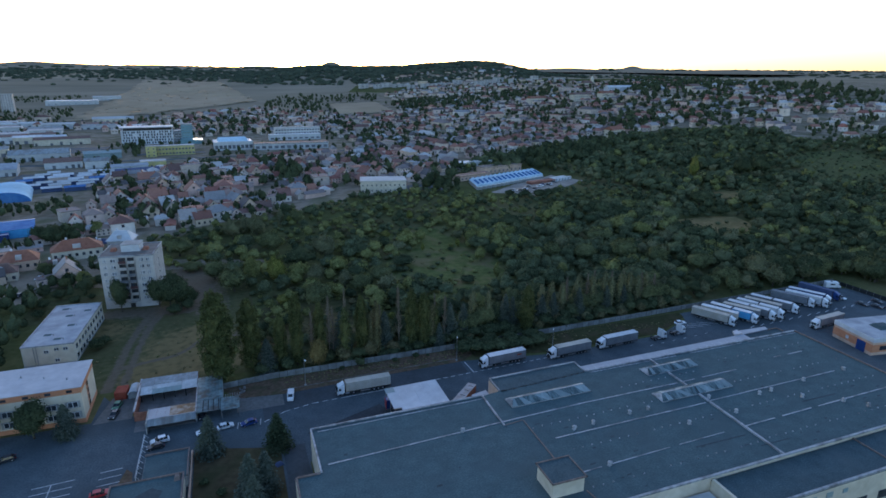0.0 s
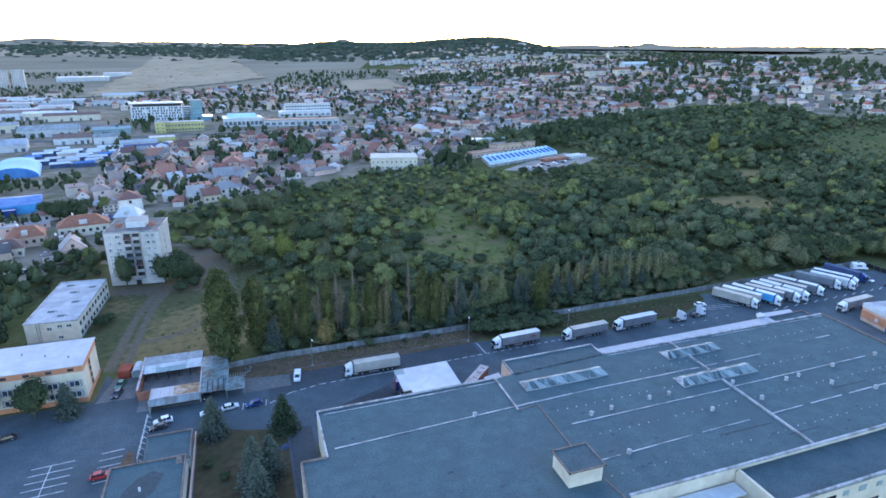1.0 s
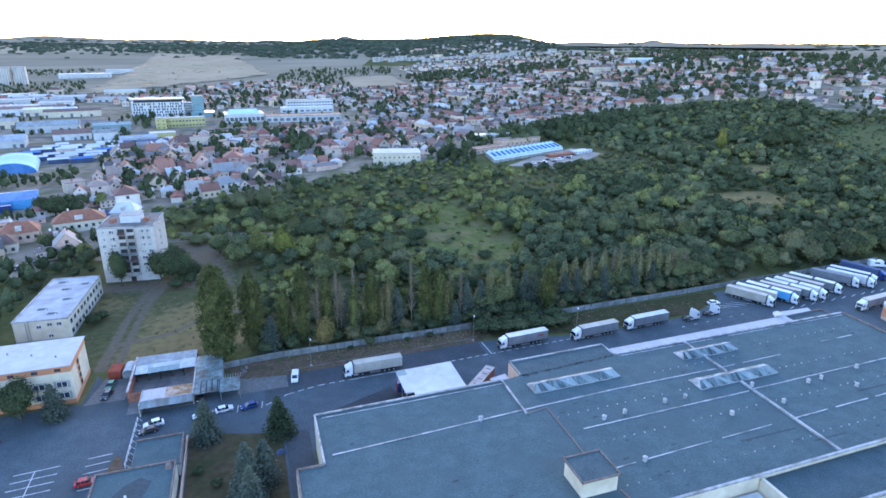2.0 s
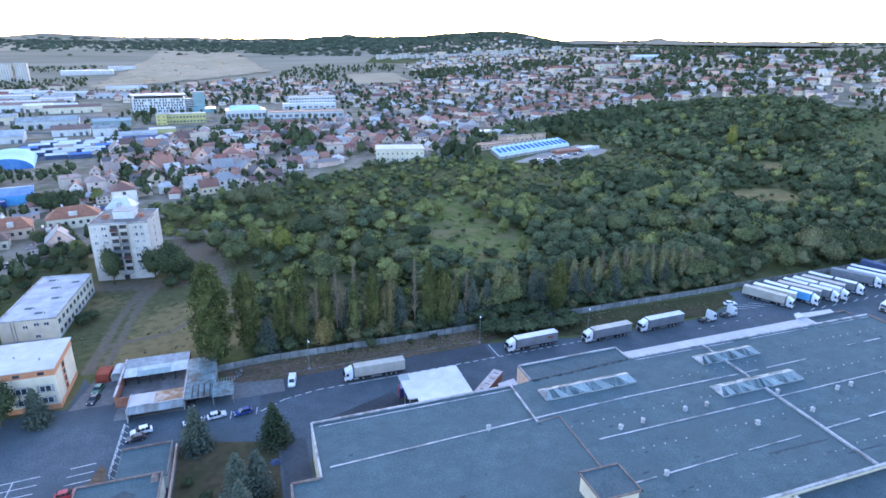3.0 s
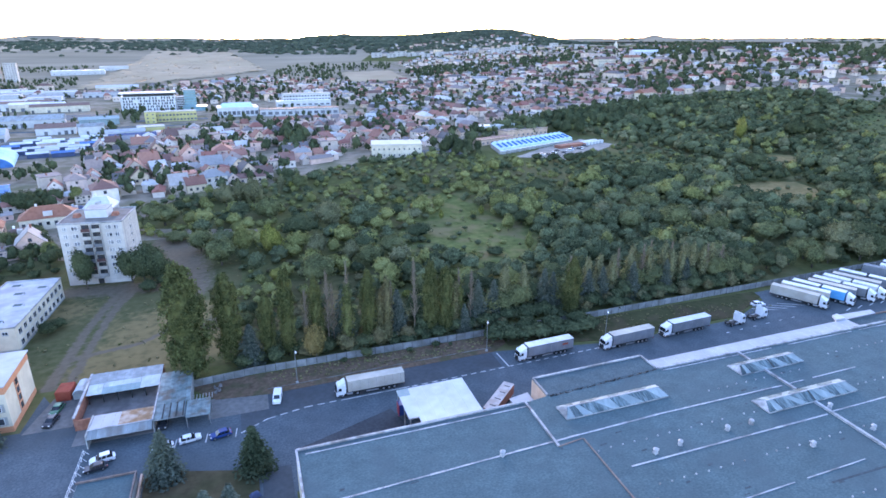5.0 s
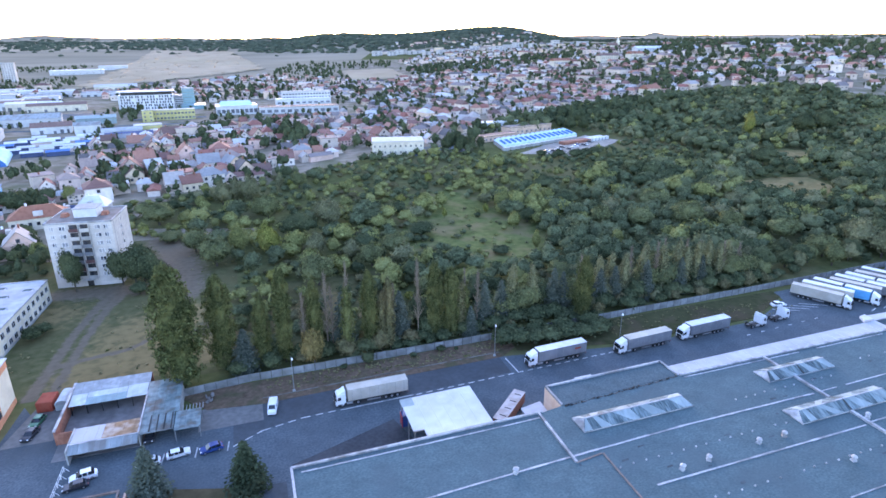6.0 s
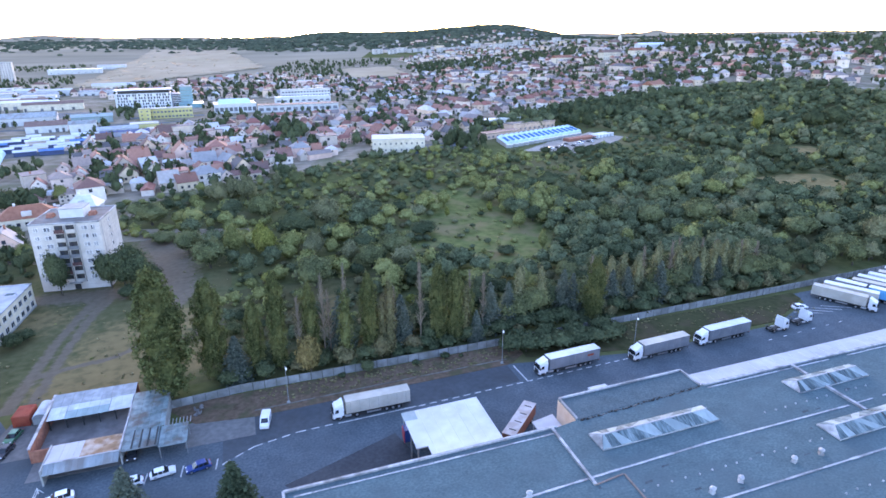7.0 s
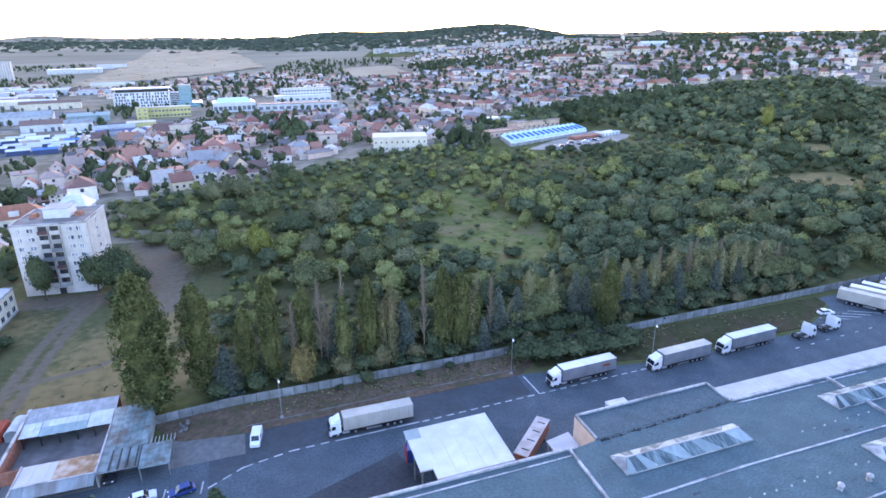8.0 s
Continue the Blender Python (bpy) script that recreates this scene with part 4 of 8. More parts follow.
def build_loading_canopy():
    c = thing("loading_canopy", "broad white sheet canopy over the loading bay", "canopy")
    part("roof", Shape().prism([(23.4, 6.9), (25.5, 6.9), (25.5, 4.4), (38.8, 4.6), (38.9, 18.1), (23.5, 17.6)], 5.75, 6.0), dock_sheet, c)
    part("roof_patch", Shape().prism([(23.3, 15.0), (25.9, 15.0), (26.0, 17.75), (23.4, 17.65)], 5.8, 6.03), sheet_teal, c, "pale teal corner sheet")
    for k in range(6):
        x = 26.5 + 2.4 * k
        part("sheet_seam", Shape().box(x, x + 0.06, 4.8, 17.7, 6.0, 6.05), tarp_white, c)
    for x in (23.8, 31.5, 38.3):
        for y in (7.3, 12, 17.3):
            part("post", Shape().box(x - 0.12, x + 0.12, y - 0.12, y + 0.12, 0.02, 5.75), metal_pole, c)
    for y in (7.3, 12, 17.3):
        part("beam", Shape().box(23.6, 38.5, y - 0.1, y + 0.1, 5.45, 5.75), steel_grey, c)
    part("back_wall", Shape().box(24.4, 38.5, 0.8, 1.2, 0.02, 5.4), peach_wall, c)
    part("link_roof", Shape().box(26.6, 38.6, 0.6, 4.4, 5.7, 5.9), dock_sheet, c)
    part("pillar", Shape().box(25.6, 26.5, 1.2, 4.2, 0.02, 5.7), peach_wall, c)
    d = thing("dock_canopy", "small pale flat roof over a loading dock", "canopy")
    part("roof", Shape().prism([(46.5, 3.0), (51.3, 2.6), (51.3, 9.5), (46.5, 8.5)], 4.6, 4.85), canopy_sheet, d)
    part("platform", Shape().prism([(46.6, 1.0), (51.3, 1.2), (51.3, 8.0), (46.6, 7.6)], 0.02, 1.2), concrete, d)
    for x, y in ((46.8, 8.2), (51.0, 9.1)):
        part("post", Shape().box(x - 0.1, x + 0.1, y - 0.1, y + 0.1, 0.02, 4.6), metal_pole, d)
    s = thing("yard_canopy", "long narrow white canopy along the hall front", "canopy")
    part("roof", Shape().prism([(80.2, 3.7), (150, 4.6), (150, 12.6), (80.2, 10.9)], 5.8, 6.0), canopy_sheet, s)
    for k in range(24):
        x = 82 + 2.9 * k
        part("sheet_seam", Shape().box(x, x + 0.05, 4.7, 10.8, 6.0, 6.05), tarp_white, s)
    part("end_roof", Shape().prism([(149.6, 12.6), (161.6, 13.1), (162.4, 15.0), (149.8, 15.4)], 5.8, 6.02), canopy_sheet, s, "narrow white roof at the far end")
    part("end_hood", Shape().prism([(146.2, 12.6), (149.6, 12.7), (149.8, 15.4), (147.6, 15.0)], 5.9, 6.5), dock_sheet, s, "small white hood")
    part("end_store", Shape().prism([(150.1, 4.7), (163.0, 4.5), (166.0, 10.6), (165.6, 13.0), (161.8, 13.0), (150.1, 12.5)], 0.02, 5.5), bitumen_dark, s, "low dark-roofed store beside the canopy")
    part("store_edge", Shape().prism([(161.9, 13.0), (165.6, 13.0), (166.0, 10.6), (166.3, 10.6), (165.9, 13.35), (161.9, 13.35)], 5.5, 5.9), flashing_rust, s)
    for k in range(10):
        x = 81.5 + 7.5 * k
        y = 10.6 + 0.023 * (x - 80)
        part("post", Shape().box(x - 0.12, x + 0.12, y - 0.12, y + 0.12, 0.02, 5.8), metal_pole, s)
    part("front_beam", Shape().prism([(80.2, 10.5), (150, 12.2), (150, 12.5), (80.2, 10.8)], 5.5, 5.8), steel_grey, s)


build_loading_canopy()


# ---- fence and lamps ----
def build_fence():
    fence = thing("concrete_fence", "long pale grey concrete panel fence along the trees", "fence", kind="structure")
    panel = Shape().box(0, 2.42, -0.05, 0.05, 0.05, 2.0).box(0.0, 2.42, -0.08, 0.08, 0.72, 0.80).box(0, 2.42, -0.08, 0.08, 1.36, 1.44).mesh("fence_panel", fence_concrete)
    post = Shape().frustum((-0.09, 0.09, -0.11, 0.11), 0, (-0.07, 0.07, -0.09, 0.09), 2.12).mesh("fence_post", fence_post_mat)
    pts = [(-20.5, 43.2), (-6, 44.9), (50, 45.4), (88, 46.2), (135, 47.6), (178, 49.2), (244, 51.5)]
    rnd = random.Random(3)
    for (x0, y0), (x1, y1) in zip(pts, pts[1:]):
        d = Vector((x1 - x0, y1 - y0))
        n = round(d.length / 2.5)
        for k in range(n):
            x, y = x0 + d.x * k / n, y0 + d.y * k / n
            turn = Matrix.Translation((x, y, rnd.uniform(-0.04, 0.03))) @ Matrix.Rotation(math.atan2(d.y, d.x) + rnd.uniform(-0.01, 0.01), 4, "Z")
            part("fence_panel", panel, None, fence, at=turn)
            part("fence_post", post, None, fence, at=turn)
    side = thing("yard_fence", "low dark mesh fence at the end of the lorry park", "fence", kind="structure")
    for k in range(24):
        x, y = 244 + 0.12 * k, 51 - 3.0 * k
        part("post", Shape().box(x - 0.05, x + 0.05, y - 0.05, y + 0.05, 0, 2), metal_pole, side)
        part("mesh_panel", Shape().box(x - 0.02, x + 0.02, y - 2.95, y - 0.05, 0.1, 1.9), metal_dark, side)


def build_lamp(x, y, high, turn):
    lamp = thing("street_lamp", "tall grey street lamp with a short arm by the yard", "street lamp", pose(x, y, 0.05, rz=turn), group="lamps along the yard")
    part("foot", Shape().frustum((-0.35, 0.35, -0.35, 0.35), 0, (-0.28, 0.28, -0.28, 0.28), 0.4), concrete, lamp)
    part("pole", Shape().tube((0, 0, 0.3), (0, 0, high), 0.085, 0.05, 8), metal_pole, lamp)
    part("arm", Shape().tube((0, 0, high - 0.05), (0, -1.5, high + 0.35), 0.05, 0.04, 6), metal_pole, lamp)
    head = part("lamp_head", Shape().frustum((-0.18, 0.18, -2.2, -1.4), high + 0.25, (-0.12, 0.12, -2.1, -1.5), high + 0.45), white_paint, lamp)
    part("lens", Shape().box(-0.14, 0.14, -2.12, -1.5, high + 0.2, high + 0.25), lamp_glass, head)


build_fence()
for x, y, turn in ((3.6, 37.4, 5), (53.2, 37.4, -20), (86.6, 32.6, -30)):
    build_lamp(x, y, 9.0, turn)


# ---- vehicles ----
def wheel_meshes(r, w):
    tyre = Shape().tube((0, -w / 2, 0), (0, w / 2, 0), r, r, 14).mesh("wheel", rubber)
    rim = Shape().tube((0, -w / 2 - 0.015, 0), (0, w / 2 + 0.015, 0), r * 0.6, r * 0.6, 12).mesh("rim", rim_metal)
    return tyre, rim


TRUCK_WHEEL, CAR_WHEEL = wheel_meshes(0.5, 0.36), wheel_meshes(0.31, 0.2)


def add_wheel(parent, meshes, x, y, z):
    w = part("wheel", meshes[0], None, parent, at=Matrix.Translation((x, y, z)))
    part("rim", meshes[1], None, w)


def add_cab(t, paint, visor=True):
    """A cab that faces -x, with its bumper at x = 0."""
    prof = [(0.05, 0.45), (0.0, 1.5), (0.35, 2.75), (0.65, 3.15), (2.3, 3.15), (2.3, 0.9), (1.95, 0.9), (1.75, 0.45)]
    part("cab", Shape().sweep(prof[::-1], -1.24, 1.24, 0.03), paint, t)
    part("bumper", Shape().sweep([(-0.08, 0.32), (-0.08, 0.8), (0.15, 0.85), (0.5, 0.55), (0.5, 0.32)][::-1], -1.22, 1.22, 0.06), metal_dark, t)
    part("windscreen", Shape().solid([(-0.03, -1.08, 1.75), (-0.03, 1.08, 1.75), (0.26, 1.0, 2.65), (0.26, -1.0, 2.65), (0.1, -1.08, 1.75), (0.1, 1.08, 1.75), (0.4, 1.0, 2.65), (0.4, -1.0, 2.65)],
                                     [(0, 3, 2, 1), (4, 5, 6, 7), (0, 1, 5, 4), (1, 2, 6, 5), (2, 3, 7, 6), (3, 0, 4, 7)]), glass, t)
    part("grille", Shape().box(-0.06, 0.1, -0.8, 0.8, 0.9, 1.55), metal_dark, t)
    for s in (-1, 1):
        part("side_window", Shape().solid([(0.45, s * 1.255, 1.75), (1.25, s * 1.255, 1.75), (1.25, s * 1.255, 2.5), (0.65, s * 1.255, 2.5), (0.45, s * 1.2, 1.75), (1.25, s * 1.2, 1.75), (1.25, s * 1.2, 2.5), (0.65, s * 1.2, 2.5)],
                                          [(0, 1, 2, 3), (7, 6, 5, 4), (0, 4, 5, 1), (1, 5, 6, 2), (2, 6, 7, 3), (3, 7, 4, 0)]), glass, t)
        part("mirror", Shape().box(0.05, 0.25, s * 1.38 - 0.1, s * 1.38 + 0.1, 1.75, 2.35), metal_dark, t)
        part("headlight", Shape().box(-0.1, 0.02, s * 0.95 - 0.18, s * 0.95 + 0.18, 0.6, 0.8), lamp_glass, t)
        part("step", Shape().box(0.5, 1.5, s * 1.2 - 0.05, s * 1.2 + 0.05, 0.35, 0.75), metal_dark, t)
    part("roof_hatch", Shape().box(0.95, 1.5, -0.35, 0.35, 3.14, 3.2), metal_dark, t)
    if visor:
        part("deflector", Shape().solid([(0.8, -1.0, 3.13), (2.25, -1.1, 3.13), (2.25, 1.1, 3.13), (0.8, 1.0, 3.13), (1.9, -1.0, 3.75), (2.25, -1.05, 3.85), (2.25, 1.05, 3.85), (1.9, 1.0, 3.75)],
                                        [(3, 2, 1, 0), (4, 5, 6, 7), (0, 1, 5, 4), (1, 2, 6, 5), (2, 3, 7, 6), (3, 0, 4, 7)]), paint, t)
    part("chassis", Shape().box(1.6, 6.0, -0.45, 0.45, 0.55, 0.95), metal_dark, t)
    for s in (-1, 1):
        part("fuel_tank", Shape().tube((2.5, s * 0.95, 0.62), (3.8, s * 0.95, 0.62), 0.3, 0.3, 10), rim_metal, t)
        part("mudguard", Shape().box(4.3, 5.6, s * 1.22 - 0.3, s * 1.22 + 0.02, 1.06, 1.14), metal_dark, t)
        add_wheel(t, TRUCK_WHEEL, 1.35, s * 1.03, 0.5)
        add_wheel(t, TRUCK_WHEEL, 4.95, s * 1.0, 0.5)


def build_lorry(x, y, turn, side, roof, paint, label, logo=None, side_back=None, deck=0.02, straps=7, train=False, cab=True):
    t = thing("articulated_lorry" if cab else "parked_trailer", label, "lorry" if cab else "trailer", pose(x, y, deck, rz=turn), group="lorries parked in the yard" if cab else "trailers without tractors")
    if cab:
        add_cab(t, paint)
    else:
        for s in (-1, 1):
            part("landing_leg", Shape().box(4.9, 5.1, s * 0.7 - 0.08, s * 0.7 + 0.08, 0, 1.0), metal_pole, t)
    x0, x1 = 2.75, 18.1 if train else 16.3
    front = 9.5 if train else x1
    part("trailer_box", Shape().box(x0, front, -1.26, 1.26, 1.15, 3.9), side, t)
    part("trailer_roof", Shape().box(x0 - 0.02, front + 0.02, -1.28, 1.28, 3.9, 4.0), roof, t)
    if train:
        part("trailer_box", Shape().box(10.3, x1, -1.26, 1.26, 1.05, 3.8), side_back or side, t)
        part("trailer_roof", Shape().box(10.28, x1 + 0.02, -1.28, 1.28, 3.8, 3.9), roof, t)
        part("tow_bar", Shape().box(9.4, 10.4, -0.12, 0.12, 0.6, 0.75), metal_dark, t)
    for s in (-1, 1):
        part("side_rail", Shape().box(x0, front, s * 1.27 - 0.02, s * 1.27 + 0.02, 1.08, 1.2), metal_dark, t)
        part("side_guard", Shape().box(7.0, 9.0 if train else 10.0, s * 1.2 - 0.03, s * 1.2 + 0.03, 0.45, 0.85), rim_metal, t)
        for k in range(straps):
            xs = x0 + 0.9 + 1.95 * k
            part("curtain_strap", Shape().box(xs, xs + 0.05, s * 1.27 - 0.01, s * 1.27 + 0.01, 1.2, 3.85), metal_pole, t)
        for k in range(3):
            add_wheel(t, TRUCK_WHEEL, (12.6 if train else 11.2) + 1.32 * k, s * 1.02, 0.5)
        part("tail_light", Shape().box(x1, x1 + 0.05, s * 1.0 - 0.2, s * 1.0 + 0.2, 0.85, 1.0), red_lens, t)
    part("trailer_chassis", Shape().box(3.6, front - 0.1, -0.5, 0.5, 0.8, 1.15), metal_dark, t)
    if train:
        part("trailer_chassis", Shape().box(10.4, x1 - 0.1, -0.5, 0.5, 0.7, 1.05), metal_dark, t)
    part("underrun_bar", Shape().box(x1 - 0.1, x1, -1.2, 1.2, 0.5, 0.65), metal_dark, t)
    part("rear_door", Shape().box(x1 + 0.0, x1 + 0.03, -1.2, 1.2, 1.2, 3.85), white_paint, t)
    if logo:
        for s in (-1, 1):
            part("side_mark", Shape().box(12.9, 14.6, s * 1.275 - 0.01, s * 1.275 + 0.01, 2.55, 3.05), logo, t, "plain coloured mark")
    return t


build_lorry(11.6, 28.9, 0.5, tarp_beige, tarp_beige, white_paint, "white lorry with a beige tarpaulin trailer parked beside the line")
build_lorry(58.7, 30.3, 3.3, tarp_grey, tarp_white, white_paint, "white lorry with a grey curtain trailer and white roof", logo=red_box)
build_lorry(83.0, 28.6, 3.4, tarp_grey, tarp_beige, white_paint, "white lorry with a grey curtain trailer and pale roof")
build_lorry(103.0, 29.6, 3.4, tarp_grey, tarp_white, white_paint, "white lorry with a dull grey trailer and white roof")
build_lorry(189.6, 17.2, 5.0, tarp_grey, tarp_beige, white_paint, "lone white lorry with a dull grey trailer")
# front of the cab, turn, side, roof, side of the drawn trailer, kind: a articulated, d drawbar train, t trailer alone
ROW = [(163.3, 28.2, 118, tarp_beige, tarp_beige, None, "a", "weathered beige"), (168.5, 28.9, 120, tarp_beige, tarp_white, None, "t", "pale beige"), (173.4, 27.3, 115, tarp_blue, tarp_white, tarp_grey, "d", "bright blue"),
       (178.5, 27.9, 120, tarp_grey, tarp_beige, None, "t", "dull grey"), (182.4, 27.3, 115, tarp_grey, tarp_white, None, "d", "grey"), (186.9, 27.4, 114, tarp_white, tarp_white, None, "d", "white"),
       (191.3, 29.5, 118, tarp_grey, tarp_beige, None, "t", "pale roofed grey"), (196.8, 29.4, 116, tarp_grey, tarp_white, None, "d", "mid grey"), (209.1, 32.2, 120, tarp_grey, tarp_grey, None, "a", "dark grey"),
       (214.3, 30.1, 117, tarp_white, tarp_white, None, "a", "white"), (218.7, 32.3, 118, tarp_dark, tarp_white, None, "a", "dark sided white roofed"), (226.0, 34.2, 108, tarp_dark, tarp_dark, None, "a", "dark blue")]
for x, y, turn, side, roof, rear, make, word in ROW:
    build_lorry(x, y, turn, side, roof, blue_paint if word == "dark blue" else white_paint, f"slantwise parked {'trailer without a tractor' if make == 't' else 'lorry with a trailer'}, {word} sides", side_back=rear, straps=0, train=make == "d", cab=make != "t")


def build_tractor(x, y, turn):
    t = thing("lorry_tractor", "white lorry tractor without its trailer in the yard", "lorry", pose(x, y, 0.02, rz=turn), group="lorry tractors without trailers")
    add_cab(t, white_paint, True)
    part("fifth_wheel", Shape().tube((4.6, 0, 0.95), (4.6, 0, 1.08), 0.5, 0.5, 12), metal_dark, t)


build_tractor(131.2, 29.4, 183)
build_tractor(140.6, 30.6, 184)


trailer_top = surface("dusty pinkish trailer top", (0.44, 0.38, 0.35), (0.56, 0.50, 0.47), 0.6, 0.8, stain=(0.34, 0.27, 0.23), stain_scale=0.4, stain_amount=0.7)


def build_dock_trailer():
    t = thing("dock_trailer", "pale topped trailer with rusty red sides at the dock", "trailer", pose(41.4, 8.0, 0.02, rz=43.6))
    part("trailer_roof", Shape().box(0, 11.8, -1.3, 1.3, 3.5, 3.62), trailer_top, t)
    part("trailer_box", Shape().box(0.05, 11.75, -1.25, 1.25, 1.1, 3.5), brick_red, t)
    for k in range(4):
        part("roof_rib", Shape().box(1.6 + 2.8 * k, 1.85 + 2.8 * k, -0.9, 0.5, 3.62, 3.66), felt_old, t)
    part("trailer_chassis", Shape().box(0.5, 11.5, -0.5, 0.5, 0.7, 1.1), metal_dark, t)
    for s in (-1, 1):
        for x in (1.6, 2.9, 10.0):
            add_wheel(t, TRUCK_WHEEL, x, s * 1.0, 0.5)
    b = thing("delivery_truck", "blue and red box truck under the loading canopy", "truck", pose(23.5, 16.5, 0.02, rz=-4))
    part("cargo_box", Shape().box(0, 7.0, -1.2, 1.2, 1.0, 3.6), blue_paint, b)
    part("rear_frame", Shape().box(-0.12, 0, -1.22, 1.22, 0.8, 3.2), red_paint, b)
    part("chassis", Shape().box(0.2, 8.8, -0.45, 0.45, 0.6, 1.0), metal_dark, b)
    part("cab", Shape().sweep([(7.2, 0.5), (7.2, 2.7), (8.6, 2.7), (9.1, 1.7), (9.15, 0.5)][::-1], -1.1, 1.1, 0.04), white_paint, b)
    part("windscreen", Shape().box(8.65, 8.95, -0.95, 0.95, 1.75, 2.45), glass, b)
    for s in (-1, 1):
        for x in (1.8, 8.0):
            add_wheel(b, TRUCK_WHEEL, x, s * 0.95, 0.5)
    c = thing("yard_cabin", "small white-roofed cabin beside the loading block", "cabin", pose(64.5, 15.9, 0.02, rz=1))
    part("wall", Shape().box(0, 4.2, 0, 1.9, 0, 2.75), pale_wall, c)
    part("roof", Shape().frustum((-0.15, 4.35, -0.15, 2.05), 2.75, (0.1, 4.1, 0.1, 1.8), 3.0), white_sheet, c)
    part("door", Shape().box(-0.05, 0.02, 0.5, 1.4, 0.05, 2.05), metal_dark, c)



build_dock_trailer()


def build_car(x, y, turn, paint, label, high=1.45, length=4.3, z=0.02, wide=1.76, fine=True):
    c = thing("parked_car", label, "car", pose(x, y, z, rz=turn), group="cars parked around the yard")
    l, w = length / 2, wide / 2
    belt = high * 0.6
    prof = [(-l, 0.3), (-l, 0.62), (-l * 0.86, belt - 0.08), (-l * 0.42, belt), (l * 0.80, belt + 0.02), (l, belt - 0.2), (l, 0.3)]
    part("body", Shape().sweep(prof[::-1], -w, w, 0.035), paint, c)
    part("cabin", Shape().frustum((-l * 0.48, l * 0.82, -w * 0.94, w * 0.94), belt - 0.02, (-l * 0.12, l * 0.60, -w * 0.76, w * 0.76), high - 0.06), glass, c)
    part("roof", Shape().frustum((-l * 0.15, l * 0.62, -w * 0.78, w * 0.78), high - 0.07, (-l * 0.08, l * 0.55, -w * 0.68, w * 0.68), high), paint, c)
    for s in (-1, 1):
        for xx in (-0.02, 0.34) if fine else ():
            part("pillar", Shape().solid([(l * xx - 0.05, s * w * 0.945, belt - 0.02), (l * xx + 0.05, s * w * 0.945, belt - 0.02), (l * xx + 0.08, s * w * 0.775, high - 0.05), (l * xx, s * w * 0.775, high - 0.05),
                                          (l * xx - 0.05, s * w * 0.9, belt - 0.02), (l * xx + 0.05, s * w * 0.9, belt - 0.02), (l * xx + 0.08, s * w * 0.73, high - 0.05), (l * xx, s * w * 0.73, high - 0.05)],
                                         [(0, 1, 2, 3), (7, 6, 5, 4), (0, 4, 5, 1), (1, 5, 6, 2), (2, 6, 7, 3), (3, 7, 4, 0)]), paint, c)
        part("headlight", Shape().box(-l - 0.01, -l * 0.9, s * w * 0.72 - 0.15, s * w * 0.72 + 0.15, 0.6, 0.74), lamp_glass, c)
        part("tail_light", Shape().box(l * 0.95, l + 0.01, s * w * 0.8 - 0.1, s * w * 0.8 + 0.1, 0.62, 0.8), red_lens, c)
        for xx in (-0.62, 0.6):
            add_wheel(c, CAR_WHEEL, l * xx, s * (w - 0.1), 0.31)
        part("mirror", Shape().box(-l * 0.40, -l * 0.34, s * w - 0.02, s * w + 0.14 * s + 0.02 if s > 0 else s * w + 0.02, belt, belt + 0.13) if s > 0 else Shape().box(-l * 0.40, -l * 0.34, -w - 0.14, -w + 0.02, belt, belt + 0.13), paint, c)
    part("bumper", Shape().box(-l - 0.05, -l + 0.1, -w * 0.9, w * 0.9, 0.25, 0.5), metal_dark, c)
    return c


build_car(-19.6, 22.0, 190, white_paint, "white hatchback parked by the yard road")
build_car(-13.6, 21.6, 12, blue_paint, "bright blue saloon parked beside the white car")
build_car(-35.6, 20.6, 12, white_paint, "white off-road car behind the railing", 1.75, 4.6)
build_car(-36.4, 18.4, 10, dark_paint, "dark low car close to the white one", 1.35, 4.2)
build_car(-24.8, 21.0, 8, white_paint, "white car half hidden by the spruce")
build_car(-48.5, 42.6, 78, green_paint, "green car beside the sheds")
build_car(-48.6, 37.9, 76, dark_paint, "dark blue car beside the sheds")
build_car(-25.5, 29.5, 90, dark_paint, "dark car parked in the mouth of the shed", 1.45, 4.2)
build_car(-46.6, 3.4, 185, red_paint, "red car parked by the flat garage")
build_car(-70.5, 24.6, 15, dark_paint, "dark car on the empty car park")
build_car(145.0, 37.2, 170, white_paint, "white car by the lorry tractors")
for x, y, paint, word in ((231.0, 28.0, dark_paint, "dark"), (234.5, 24.2, dark_paint, "dark"), (237, 20.4, dark_paint, "dark"), (240.0, 28.0, dark_paint, "dark"), (229, 36, white_paint, "white")):
    build_car(x, y, 100, paint, f"{word} car parked past the lorries")
for x, y, paint, word in ((-97.3, 155, white_paint, "white"), (-93, 153.6, dark_paint, "dark"), (-90.5, 170.4, blue_paint, "blue"), (-94, 166, white_paint, "white"), (-100, 149, dark_paint, "dark"), (-98, 171, white_paint, "white")):
    build_car(x, y, 70, paint, f"{word} car parked among the garden trees", z=0.05)


